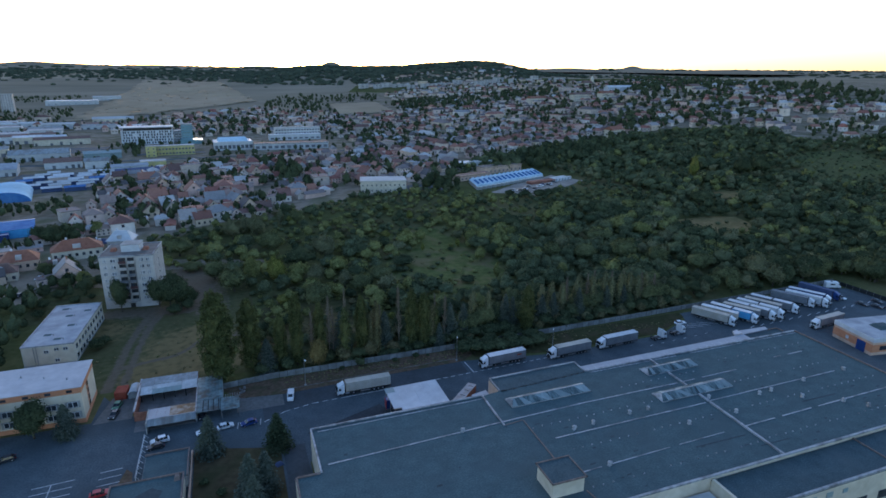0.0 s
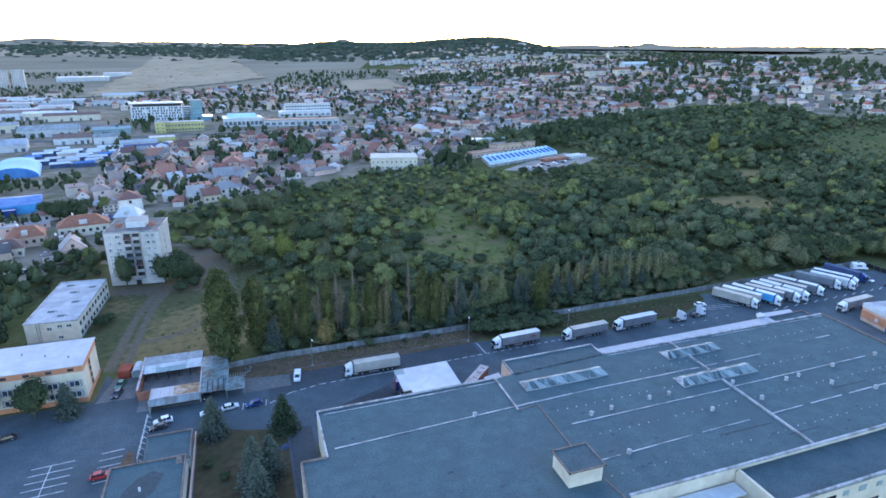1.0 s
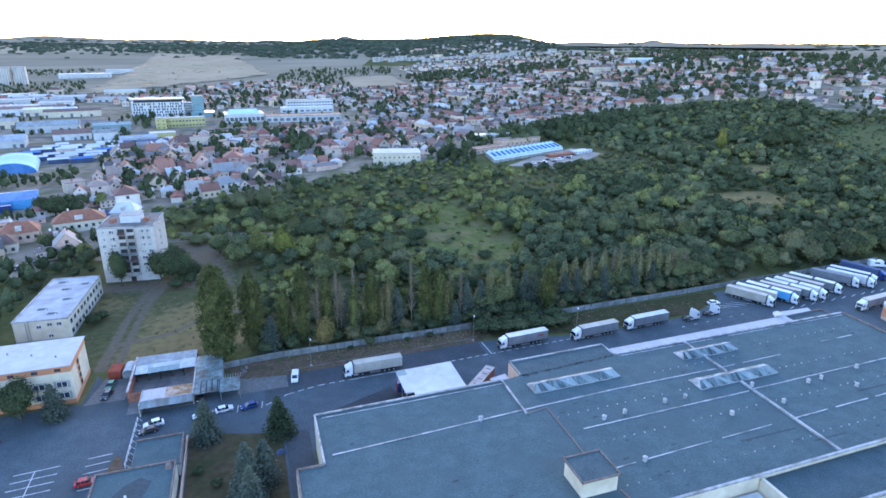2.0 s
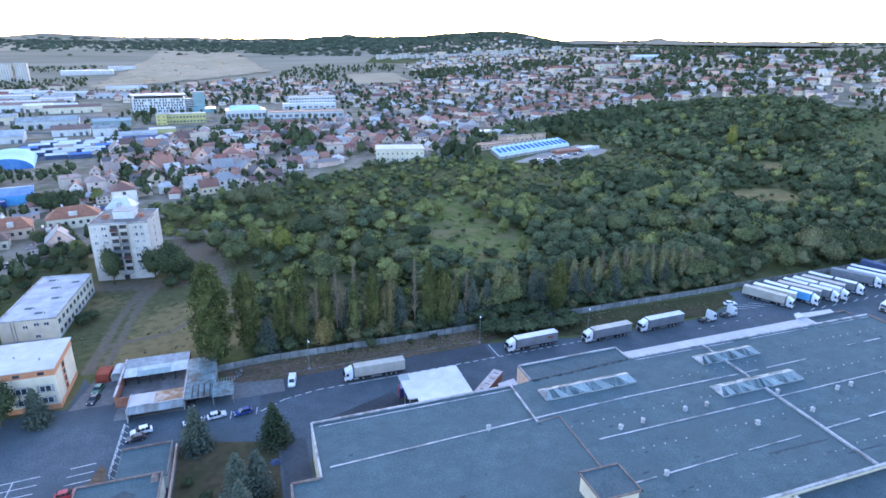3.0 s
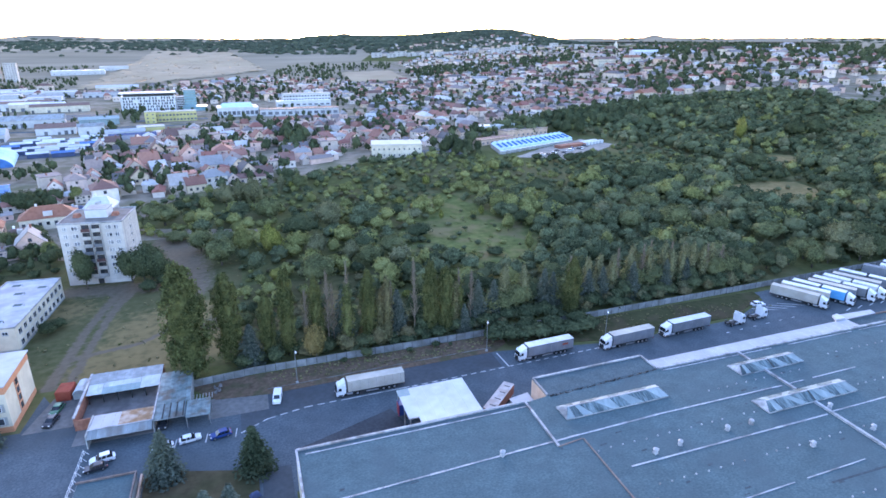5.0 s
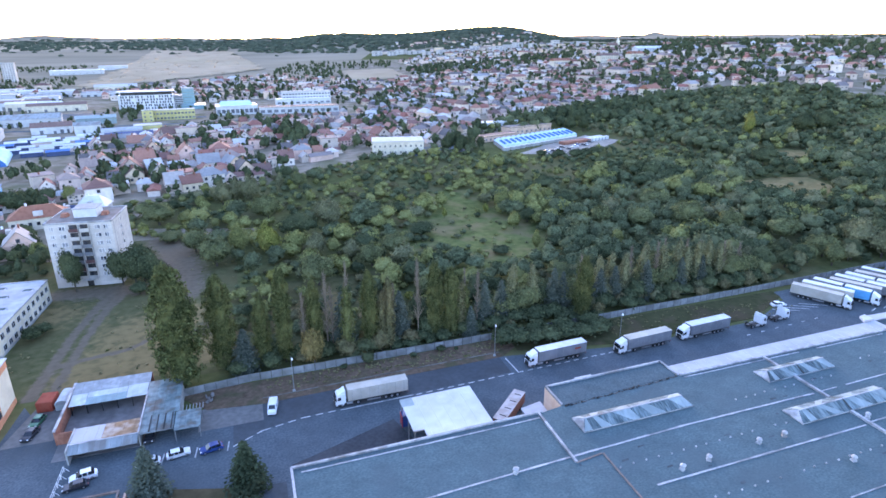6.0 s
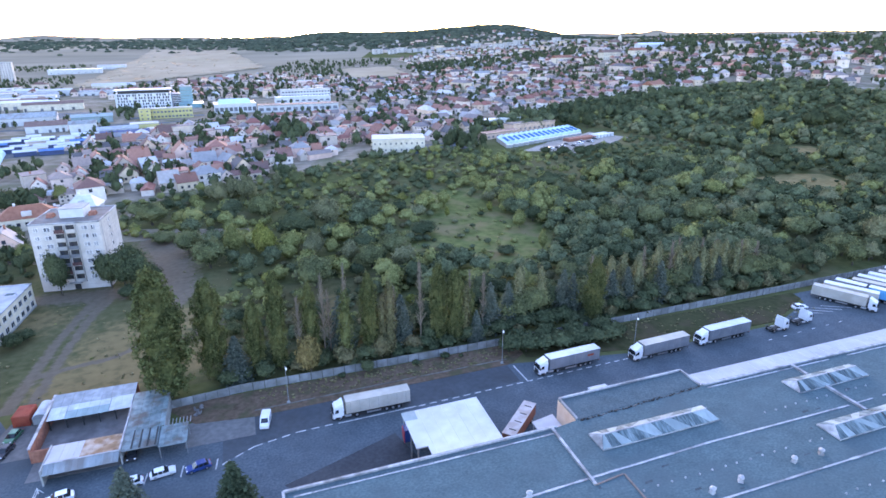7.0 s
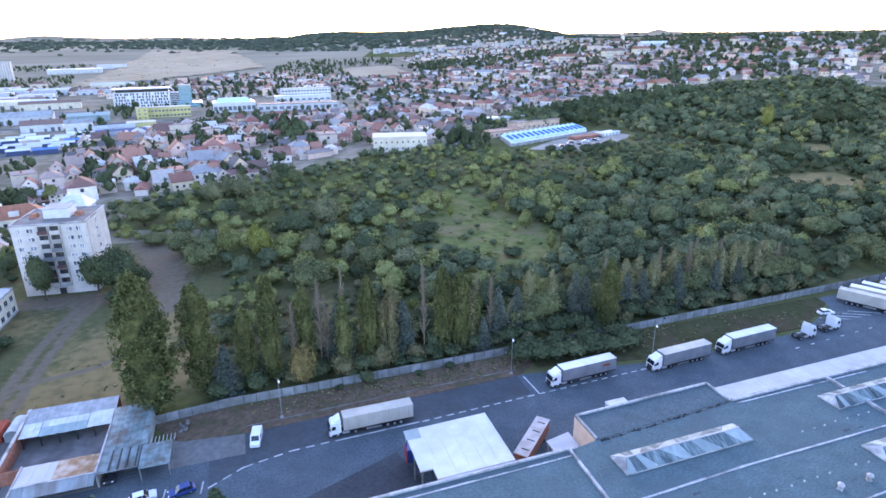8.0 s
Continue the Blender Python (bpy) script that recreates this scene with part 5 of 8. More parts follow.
def build_caravan(x, y, turn):
    c = thing("camper_van", "white camper van at the end of the lorry park", "camper van", pose(x, y, 0.02, rz=turn))
    part("body", Shape().sweep([(-3.4, 0.5), (-3.4, 1.1), (-2.6, 1.35), (-2.0, 2.1), (-2.3, 2.5), (-1.9, 3.0), (3.2, 3.0), (3.3, 0.5)][::-1], -1.1, 1.1, 0.03), white_paint, c)
    part("windscreen", Shape().solid([(-2.62, -0.9, 1.4), (-2.62, 0.9, 1.4), (-2.08, 0.85, 2.05), (-2.08, -0.85, 2.05), (-2.5, -0.9, 1.4), (-2.5, 0.9, 1.4), (-1.95, 0.85, 2.05), (-1.95, -0.85, 2.05)],
                                     [(0, 3, 2, 1), (4, 5, 6, 7), (0, 1, 5, 4), (1, 2, 6, 5), (2, 3, 7, 6), (3, 0, 4, 7)]), glass, c)
    for s in (-1, 1):
        part("side_window", Shape().box(-0.6, 1.4, s * 1.11 - 0.01, s * 1.11 + 0.01, 1.7, 2.3), glass, c)
        for xx in (-2.3, 2.0):
            add_wheel(c, CAR_WHEEL, xx, s * 0.98, 0.31)
    part("roof_hatch", Shape().box(0.2, 1.0, -0.4, 0.4, 3.0, 3.12), dark_paint, c)


build_caravan(238.0, 47.0, 155)


def build_van(x, y, turn):
    v = thing("delivery_van", "small white van parked on the paved bay", "van", pose(x, y, 0.06, rz=turn))
    part("body", Shape().sweep([(-2.2, 0.35), (-2.2, 0.95), (-1.45, 1.15), (-0.8, 1.95), (2.15, 2.0), (2.2, 0.35)][::-1], -0.88, 0.88, 0.03), white_paint, v)
    part("windscreen", Shape().solid([(-1.42, -0.72, 1.2), (-1.42, 0.72, 1.2), (-0.85, 0.66, 1.9), (-0.85, -0.66, 1.9), (-1.3, -0.72, 1.2), (-1.3, 0.72, 1.2), (-0.75, 0.66, 1.9), (-0.75, -0.66, 1.9)],
                                     [(0, 3, 2, 1), (4, 5, 6, 7), (0, 1, 5, 4), (1, 2, 6, 5), (2, 3, 7, 6), (3, 0, 4, 7)]), glass, v)
    for s in (-1, 1):
        part("side_window", Shape().box(-0.85, 0.0, s * 0.885 - 0.01, s * 0.885 + 0.01, 1.25, 1.75), glass, v)
        for xx in (-1.4, 1.35):
            add_wheel(v, CAR_WHEEL, xx, s * 0.78, 0.31)
        part("headlight", Shape().box(-2.22, -2.1, s * 0.65 - 0.14, s * 0.65 + 0.14, 0.7, 0.88), lamp_glass, v)
    part("rear_window", Shape().box(2.17, 2.2, -0.6, 0.6, 1.25, 1.75), glass, v)


build_van(-1.4, 31.4, 80)


# ---- buildings beside the yard ----
def add_window(owner, x0, x1, z0, z1, y, bars=1, face=-1, pane=pane_dull):
    """A framed window in a wall that faces -y (face -1) or +y, with its own pane and sill."""
    w = part("window", Shape().box(x0, x1, y - 0.05, y + 0.05, z0, z1), white_frame, owner)
    n = bars + 1
    for k in range(n):
        a = x0 + 0.09 + (x1 - x0 - 0.09) * k / n
        b = x0 + (x1 - x0 - 0.0) * (k + 1) / n - 0.09
        part("pane", Shape().box(a, b, y - 0.065 if face < 0 else y + 0.02, y - 0.02 if face < 0 else y + 0.065, z0 + 0.09, z1 - 0.09), pane, w)
    part("sill", Shape().box(x0 - 0.08, x1 + 0.08, y - 0.16, y, z0 - 0.07, z0), concrete, w)


def add_side_window(owner, y0, y1, z0, z1, x, pane=pane_dull):
    """A framed window in a wall that faces +x."""
    w = part("window", Shape().box(x - 0.05, x + 0.05, y0, y1, z0, z1), white_frame, owner)
    m = (y0 + y1) / 2
    part("pane", Shape().box(x + 0.02, x + 0.065, y0 + 0.09, m - 0.05, z0 + 0.09, z1 - 0.09), pane, w)
    part("pane", Shape().box(x + 0.02, x + 0.065, m + 0.05, y1 - 0.09, z0 + 0.09, z1 - 0.09), pane, w)
    part("sill", Shape().box(x, x + 0.16, y0 - 0.08, y1 + 0.08, z0 - 0.07, z0), concrete, w)


tower_felt = surface("brown-grey roofing felt", (0.17, 0.155, 0.145), (0.24, 0.22, 0.205), 0.5, 0.9, 0.1, stain=(0.12, 0.11, 0.10), stain_scale=0.2, stain_amount=0.7, spec=0.1)


def build_tower():
    t = thing("apartment_tower", "eight-storey pale panel tower block with a column of balconies", "apartment block", pose(-63.4, 122.8, 0, rz=-6))
    W, D, H, st = 19.4, 18.0, 21.4, 2.65
    part("wall", Shape().box(0, W, 0, D, 0, H), panel_wall, t)
    part("roof", Shape().box(-0.15, W + 0.15, -0.15, D + 0.15, H, H + 0.25), tower_felt, t, "dull brown-grey felt roof")
    for a in ((-0.2, W + 0.2, -0.2, 0.1), (-0.2, W + 0.2, D - 0.1, D + 0.2), (-0.2, 0.1, -0.2, D + 0.2), (W - 0.1, W + 0.2, -0.2, D + 0.2)):
        part("parapet", Shape().box(*a, H, H + 0.5), flashing, t)
    part("machine_room", Shape().box(6.8, 13.6, 6.0, 12.5, H + 0.25, H + 3.0), white_sheet, t, "white plant room")
    part("machine_roof", Shape().box(6.6, 13.8, 5.8, 12.7, H + 3.0, H + 3.2), concrete, t)
    for x in (3.4, 15.4):
        part("roof_hut", Shape().frustum((x - 1, x + 1, 7, 10), H + 0.25, (x - 0.8, x + 0.8, 7.6, 9.4), H + 1.4), brick_red, t, "red brown roof hatch")
    # loggias: a flat dark panel carries the shade of each recess
    for f in range(7):
        z = 1.6 + st * f + 1.4
        for c, x in enumerate((7.0, 10.1)):
            b = part("loggia", Shape().box(x, x + 2.7, -0.05, 0.03, z, z + 2.1), metal_dark, t, "flat dark panel standing in for the shade of a loggia")
            part("parapet", Shape().box(x - 0.05, x + 2.75, -0.9, -0.8, z - 0.15, z + 0.95), (panel_wall, tarp_grey, maroon, concrete, tarp_grey)[(2 * f + 3 * c) % 5], b, "balcony front")
            part("floor_slab", Shape().box(x - 0.05, x + 2.75, -0.9, 0, z - 0.2, z - 0.08), concrete, b)
            part("door", Shape().box(x + 0.3, x + 1.2, -0.09, -0.05, z, z + 1.95), pane_dull, b)
            part("divider", Shape().box(x + 2.62, x + 2.75, -0.9, 0, z - 0.1, z + 2.2), panel_wall, b)
        for x in (1.2, 4.0, 14.2, 16.9):
            if x > 3.5 and x < 5 and f == 0:
                continue
            wide = 1.8 if x in (4.0, 14.2) else 1.3
            add_window(t, x, x + wide, z + 0.4, z + 1.7, 0, pane=pane_mixed)
        for y in (8.2,):
            add_side_window(t, y, y + 1.2, z + 0.4, z + 1.7, W, pane_mixed)
    for f in range(8):
        part("panel_joint", Shape().box(0, W, -0.012, 0.02, 1.5 + st * f, 1.56 + st * f), concrete, t)
        part("panel_joint", Shape().box(W - 0.02, W + 0.012, 0, D, 1.5 + st * f, 1.56 + st * f), concrete, t)
    for y in (3.6, 7.2, 10.8, 14.4):
        part("panel_joint", Shape().box(W - 0.02, W + 0.012, y, y + 0.05, 0, H), concrete, t)
    part("entrance", Shape().box(8.2, 11.6, -1.6, 0, 2.5, 2.75), concrete, t)
    part("door", Shape().box(9.0, 10.8, -0.06, 0.02, 0.1, 2.4), metal_dark, t)
    part("service_strip", Shape().box(W - 0.02, W + 0.06, 1.6, 2.1, 0, H), concrete, t, "narrow grey strip on the side wall")


def build_low_block():
    b = thing("office_block", "two-storey pale office block with a flat grey roof", "office building", pose(-80.0, 77.6, 0, rz=-4.0))
    W, D, H = 15.0, 35.6, 7.0
    part("wall", Shape().box(0, W, 0, D, 0, H - 0.1), cream_wall, b)
    part("roof", Shape().box(0.1, W - 0.1, 0.1, D - 0.1, H - 0.1, H), surface_grey, b, "pale grey patched felt roof")
    for a in ((-0.15, W + 0.15, -0.15, 0.15), (-0.15, W + 0.15, D - 0.15, D + 0.15), (-0.15, 0.15, -0.15, D + 0.15), (W - 0.15, W + 0.15, -0.15, D + 0.15)):
        part("parapet", Shape().box(*a, H - 0.15, H + 0.25), flashing, b)
    for f in range(2):
        z = 1.0 + 3.2 * f
        for k in range(10):
            add_side_window(b, 1.6 + 3.4 * k, 3.6 + 3.4 * k, z, z + 1.6, W)
    for x, z in ((6.2, 4.4), (9.2, 5.0), (9.0, 1.2), (11.8, 5.0)):
        add_window(b, x, x + 1.4, z, z + 1.0, 0)
    for x in (3.4, 4.2):
        part("downpipe", Shape().tube((x, -0.12, 0), (x, -0.12, H), 0.1, 0.1, 6), concrete, b)
    for x, y in ((4, 8), (9, 15), (6, 24), (11, 28), (3, 31), (8, 4)):
        part("roof_patch", Shape().box(x, x + 2.2, y, y + 1.6, H, H + 0.03), bitumen, b, "dark roof patch")
        part("vent_pipe", Shape().tube((x + 3, y, H), (x + 3, y, H + 0.6), 0.15, 0.15, 8), flashing, b)
    part("plinth", Shape().box(-0.05, W + 0.06, -0.06, D + 0.05, 0, 0.6), concrete, b)


surface_grey = surface("pale patched roofing", (0.34, 0.36, 0.39), (0.46, 0.48, 0.50), 0.35, 0.85, stain=(0.24, 0.25, 0.27), stain_scale=0.14, stain_amount=0.8)


def build_orange_block():
    b = thing("administration_building", "three-storey cream building with orange bands and a white roof", "office building", pose(-55.3, 37.3, 0, rz=0))
    L, D, H = 46.0, 15.6, 11.0
    part("wall", Shape().box(-L, 0, 0, D, 0, H - 1.9), cream_wall, b)
    part("fascia", Shape().box(-L, 0.06, -0.06, D + 0.06, H - 1.9, H - 0.15), orange_wall, b, "orange band below the roof")
    part("roof", Shape().box(-L - 0.3, 0.35, -0.35, D + 0.35, H - 0.15, H + 0.05), canopy_sheet, b, "pale flat roof")
    part("plinth", Shape().box(-L, 0.08, -0.08, D + 0.08, 0, 1.3), orange_wall, b, "orange base")
    part("corner_band", Shape().box(0, 0.12, 5.6, 7.6, 1.3, H - 1.9), orange_wall, b, "orange strip on the end wall")
    for k in range(4):
        part("pane", Shape().box(0.1, 0.16, 5.9, 7.3, 1.8 + 1.95 * k, 3.2 + 1.95 * k), pane_dull, b)
    for k in range(9):
        x = -3.6 - 5.0 * k
        for z in (1.9, 5.0):
            part("window_bay", Shape().box(x - 0.6, x + 3.0, -0.04, 0.02, z - 0.2, z + 1.8), concrete, b)
            add_window(b, x, x + 2.4, z, z + 1.6, -0.03)
        part("pane", Shape().box(x + 0.2, x + 1.6, -0.1, -0.05, H - 1.5, H - 0.7), pane_dull, b)
    for k in range(7):
        part("roof_vent", Shape().tube((-4 - 6 * k, 5 + (k % 3) * 2.5, H + 0.05), (-4 - 6 * k, 5 + (k % 3) * 2.5, H + 0.6), 0.2, 0.2, 8), flashing, b)
    part("unit", Shape().box(-6.4, -5.4, -0.8, -0.05, 1.3, 2.0), white_sheet, b)


shed_teal = surface("faded teal shed sheets", (0.185, 0.30, 0.315), (0.26, 0.385, 0.395), 0.8, 0.7, own=0.12, stain=(0.19, 0.25, 0.26), stain_scale=0.3)
shed_white = surface("dull white shed sheets", (0.43, 0.49, 0.52), (0.58, 0.63, 0.65), 0.8, 0.7, own=0.1, stain=(0.28, 0.31, 0.31), stain_scale=0.3, stain_amount=0.7)


def build_sheds():
    s = thing("garage_sheds", "ramshackle sheds with patched sheet roofs round a yard", "shed")

    def sheet(x0, x1, y0, y1, z0, z1, mat, label=""):
        """A mono-pitch sheet roof; z0 along y0, z1 along y1."""
        n = max(2, int((x1 - x0) / 0.9))
        for k in range(n):
            a, b = x0 + (x1 - x0) * k / n, x0 + (x1 - x0) * (k + 0.97) / n
            up = 0.03 * (k % 2)
            sh = Shape().solid([(a, y0, z0 + up), (b, y0, z0 + up), (b, y1, z1 + up), (a, y1, z1 + up), (a, y0, z0 + up - 0.06), (b, y0, z0 + up - 0.06), (b, y1, z1 + up - 0.06), (a, y1, z1 + up - 0.06)],
                     [(0, 1, 2, 3), (7, 6, 5, 4), (0, 4, 5, 1), (1, 5, 6, 2), (2, 6, 7, 3), (3, 7, 4, 0)])
            part("roof_sheet", sh, mat, s, label)

    part("yard_floor", Shape().box(-42.6, -27.0, 27.5, 51.0, 0.02, 0.07), yard_floor_mat, s)
    sheet(-42.6, -27.0, 42.6, 51.0, 2.6, 3.4, shed_pale, "pale galvanised sheet roof")
    sheet(-42.4, -39.3, 42.4, 46.4, 2.74, 3.1, shed_white, "dull white roof sheets")
    sheet(-39.2, -31.4, 42.2, 44.7, 2.74, 2.96, shed_teal, "pale teal roof sheets")
    sheet(-39.2, -31.4, 44.75, 46.6, 2.94, 3.12, shed_white, "dull white roof sheets")
    sheet(-31.3, -27.2, 42.4, 46.8, 2.74, 3.14, shed_white, "dull white roof sheets")
    sheet(-26.9, -20.0, 33.3, 46.7, 2.97, 3.3, shed_sheet, "grey patched sheet roof")
    sheet(-26.9, -20.7, 27.3, 33.4, 2.8, 2.93, shed_sheet, "grey patched sheet roof")
    sheet(-20.6, -15.6, 26.8, 33.2, 2.6, 2.85, shed_sheet, "thin grey sheet roof on posts")
    sheet(-39.0, -33.6, 27.7, 33.2, 3.1, 2.9, canopy_sheet, "dirty white roof sheets")
    sheet(-33.6, -27.1, 27.7, 33.2, 3.1, 2.9, rust_sheet, "rust-streaked roof sheets")
    sheet(-39.2, -27.0, 25.4, 27.5, 2.3, 3.08, steel_grey, "sloping grey front sheets")
    # Dark strips on top of the roof stand in for the shade in open gaps.
    for k in range(4):
        part("roof_gap", Shape().box(-25.3 + 1.35 * k, -25.05 + 1.35 * k, 27.6, 33.2, 2.86, 3.0), felt_old, s, "dark strip on the sheets for the shade in an open joint")
    for x, y0, y1 in ((-42.8, 33.0, 51.3), (-27.0, 27.5, 42.4)):
        part("wall", Shape().box(x - 0.15, x + 0.15, y0, y1, 0.02, 3.1), brick_red if x < -40 else concrete, s)
    part("wall", Shape().box(-42.9, -27.0, 51.0, 51.3, 0.02, 3.25), brick_red, s)
    part("wall", Shape().box(-39.0, -27.2, 33.0, 33.2, 0.02, 2.8), brick_red, s)
    for k in range(6):
        part("post", Shape().box(-42.3 + 2.95 * k, -42.1 + 2.95 * k, 43.0, 43.2, 0.05, 2.6), metal_dark, s)
    part("wall", Shape().box(-42.6, -39.4, 33.0, 33.3, 0.02, 2.6), brick_red, s)
    part("wall", Shape().box(-20.2, -20.0, 33.6, 46.6, 0.02, 2.95), concrete, s)
    part("wall_cap", Shape().box(-43.05, -42.55, 33.0, 51.5, 3.1, 3.3), flashing, s)
    part("wall_cap", Shape().box(-27.15, -26.85, 27.5, 42.4, 3.1, 3.28), flashing, s)
    part("wall_cap", Shape().box(-39.2, -27.16, 27.45, 27.72, 3.1, 3.24), flashing, s)
    part("gable_wall", Shape().box(-39.3, -39.05, 25.6, 33.2, 0.02, 3.2), concrete, s)
    for x in (-20.4, -15.8):
        for y in (27.0, 33.0):
            part("post", Shape().box(x - 0.08, x + 0.08, y - 0.08, y + 0.08, 0.02, 2.7), metal_pole, s)
    for k in range(8):
        part("rafter", Shape().box(-20.0 + 0.65 * k, -19.9 + 0.65 * k, 33.2, 35.2, 2.65, 2.8), concrete, s)
    r = thing("red_container", "rusty red steel container beside the sheds", "container", pose(-49.7, 46.6, 0.02, rz=-5))
    part("box", Shape().box(0, 3.1, 0, 4.3, 0.1, 2.3), red_box, r)
    part("roof", Shape().frustum((-0.05, 3.15, -0.05, 4.35), 2.3, (0.1, 3.0, 0.1, 4.2), 2.45), red_box, r)
    for k in range(5):
        part("rib", Shape().box(-0.06, 0, 0.25 + 0.88 * k, 0.5 + 0.88 * k, 0.2, 2.2), red_box, r)
    for x in (0.3, 1.6):
        part("door", Shape().box(x, x + 1.2, -0.06, 0.0, 0.2, 2.2), red_box, r)
    g = thing("round_shed", "small grey shed with a curved sheet roof", "shed", pose(-46.1, 46.3, 0.02, rz=-3))
    part("wall", Shape().box(0, 2.7, 0, 5.3, 0, 1.35), steel_grey, g)
    part("end_wall", Shape().sweep([(1.35 + 1.33 * math.cos(math.pi * k / 8), 1.35 + 0.95 * math.sin(math.pi * k / 8)) for k in range(9)], -0.02, 5.32), tarp_grey, g)
    arch = [(1.35 + 1.45 * math.cos(math.pi * k / 10), 1.35 + 1.08 * math.sin(math.pi * k / 10)) for k in range(11)]
    part("roof", Shape().sweep(arch, 0.06, 5.2), shed_white, g)


def build_garage():
    g = thing("flat_garage", "flat-roofed garage with a rusty roof edge", "garage")
    part("wall", Shape().box(-43.3, -28.4, -30, -0.9, 0, 4.6), cream_wall, g)
    part("roof", Shape().box(-43.2, -28.5, -29.9, -1.0, 4.6, 4.7), bitumen, g)
    for a in ((-43.45, -28.25, -1.1, -0.75), (-43.45, -43.1, -30, -1.1), (-28.6, -28.25, -30, -1.1)):
        part("parapet", Shape().box(*a, 4.6, 5.0), flashing_rust, g)
    part("chimney", Shape().frustum((-30.3, -28.9, -3.4, -1.3), 4.7, (-30.0, -29.2, -2.9, -1.7), 5.6), flashing_rust, g)
    part("felt_patch", Shape().prism([(-40.5, -14.5), (-37.5, -15.2), (-33.8, -11.0), (-32.4, -6.0), (-34.6, -4.2), (-37.5, -6.0), (-39.8, -9.5)], 4.7, 4.72), bitumen_spot, g, "dark stain on the felt")
    part("wall", Shape().box(-37.6, -27.9, 0.1, 11.0, 0, 2.9), concrete, g)
    part("roof", Shape().box(-37.5, -28.0, 0.2, 10.9, 2.9, 3.0), bitumen, g)
    for a in ((-37.75, -27.75, 10.8, 11.15), (-28.05, -27.75, 0.1, 10.8)):
        part("parapet", Shape().box(*a, 2.9, 3.35), flashing_rust, g)
    part("vent_pipe", Shape().tube((-36.5, -10, 4.7), (-36.5, -10, 5.6), 0.25, 0.25, 8), white_sheet, g)
    r = thing("railing", "white steel railing above the ramp", "railing", Matrix.Translation((0, 0, 0.02)))
    for k in range(9):
        x, y = -39.5 - 0.025 * k, 23.9 - 2.19 * k
        part("post", Shape().box(x - 0.06, x + 0.06, y - 0.06, y + 0.06, 0, 1.2), white_frame, r)
        part("brace", Shape().tube((x, y, 1.0), (x + 0.9, y - 0.2, 0.05), 0.05, 0.05, 6), white_frame, r)
    for z in (0.6, 1.15):
        part("rail", Shape().tube((-39.5, 23.9, z), (-39.7, 6.4, z), 0.05, 0.05, 6), white_frame, r)
    w = thing("retaining_wall", "low brown retaining wall beside the lawn", "wall", kind="structure")
    part("wall", Shape().box(-27.7, -27.3, -30, 13, 0, 1.0), peach_wall, w)
    heap = thing("rubble_heap", "small heap of pale broken concrete by the fence", "heap", pose(-14.6, 40.2, 0.1))
    rnd = random.Random(3)
    for k in range(16):
        x, y, w = rnd.uniform(-0.8, 0.8), rnd.uniform(-1.7, 1.7), rnd.uniform(0.15, 0.34)
        part("slab", Shape().frustum((-w, w, -w * 0.8, w * 0.8), 0, (-w * 0.8, w * 0.7, -w * 0.6, w * 0.6), rnd.uniform(0.2, 0.5)), yard_floor_mat, heap, at=pose(x, y, rnd.uniform(0.0, 0.35), rx=rnd.uniform(-20, 20), rz=rnd.uniform(0, 180)))
    tarp = thing("blue_tarpaulin", "crumpled blue tarpaulin over a heap on the lawn", "tarpaulin", pose(-7.3, 1.2, 0.1, rz=20) @ Matrix.Scale(0.75, 4))
    part("cover", Shape().frustum((-1.3, 1.3, -1.0, 1.0), 0, (-0.8, 0.7, -0.5, 0.6), 0.9).frustum((-0.8, 0.7, -0.5, 0.6), 0.9, (-0.3, 0.2, -0.1, 0.2), 1.2), tarp_dark, tarp)


def build_gatehouse():
    b = thing("depot_building", "flat-roofed orange depot building beyond the lorries", "depot", pose(189.0, -5.5, 0, rz=-8))
    part("wall", Shape().box(0, 34, 0, 16, 0, 6.2), peach_wall, b)
    part("band", Shape().box(-0.08, 34.08, -0.08, 16.08, 1.2, 4.0), orange_wall, b, "orange painted band")
    part("fascia", Shape().box(-0.2, 34.2, -0.2, 16.2, 4.9, 6.4), white_sheet, b)
    part("roof", Shape().box(0.1, 33.9, 0.1, 15.9, 6.4, 6.5), surface_grey, b)
    part("roof_hatch", Shape().frustum((8, 14, 5, 10), 6.5, (9, 13, 6, 9), 7.5), bitumen_dark, b)
    part("gate", Shape().box(-0.16, 0.1, 2.6, 6.0, 0, 3.8), blue_paint, b, "blue roller gate")
    part("notice_board", Shape().box(-0.14, -0.09, 9.4, 10.6, 1.9, 3.1), white_sheet, b, "plain white board on the wall")
    for k in range(6):
        part("window", Shape().box(3 + 5 * k, 6 + 5 * k, -0.14, 0, 1.8, 3.4), pane_dull, b)


build_tower()
build_low_block()
build_orange_block()
build_sheds()
build_garage()
build_gatehouse()


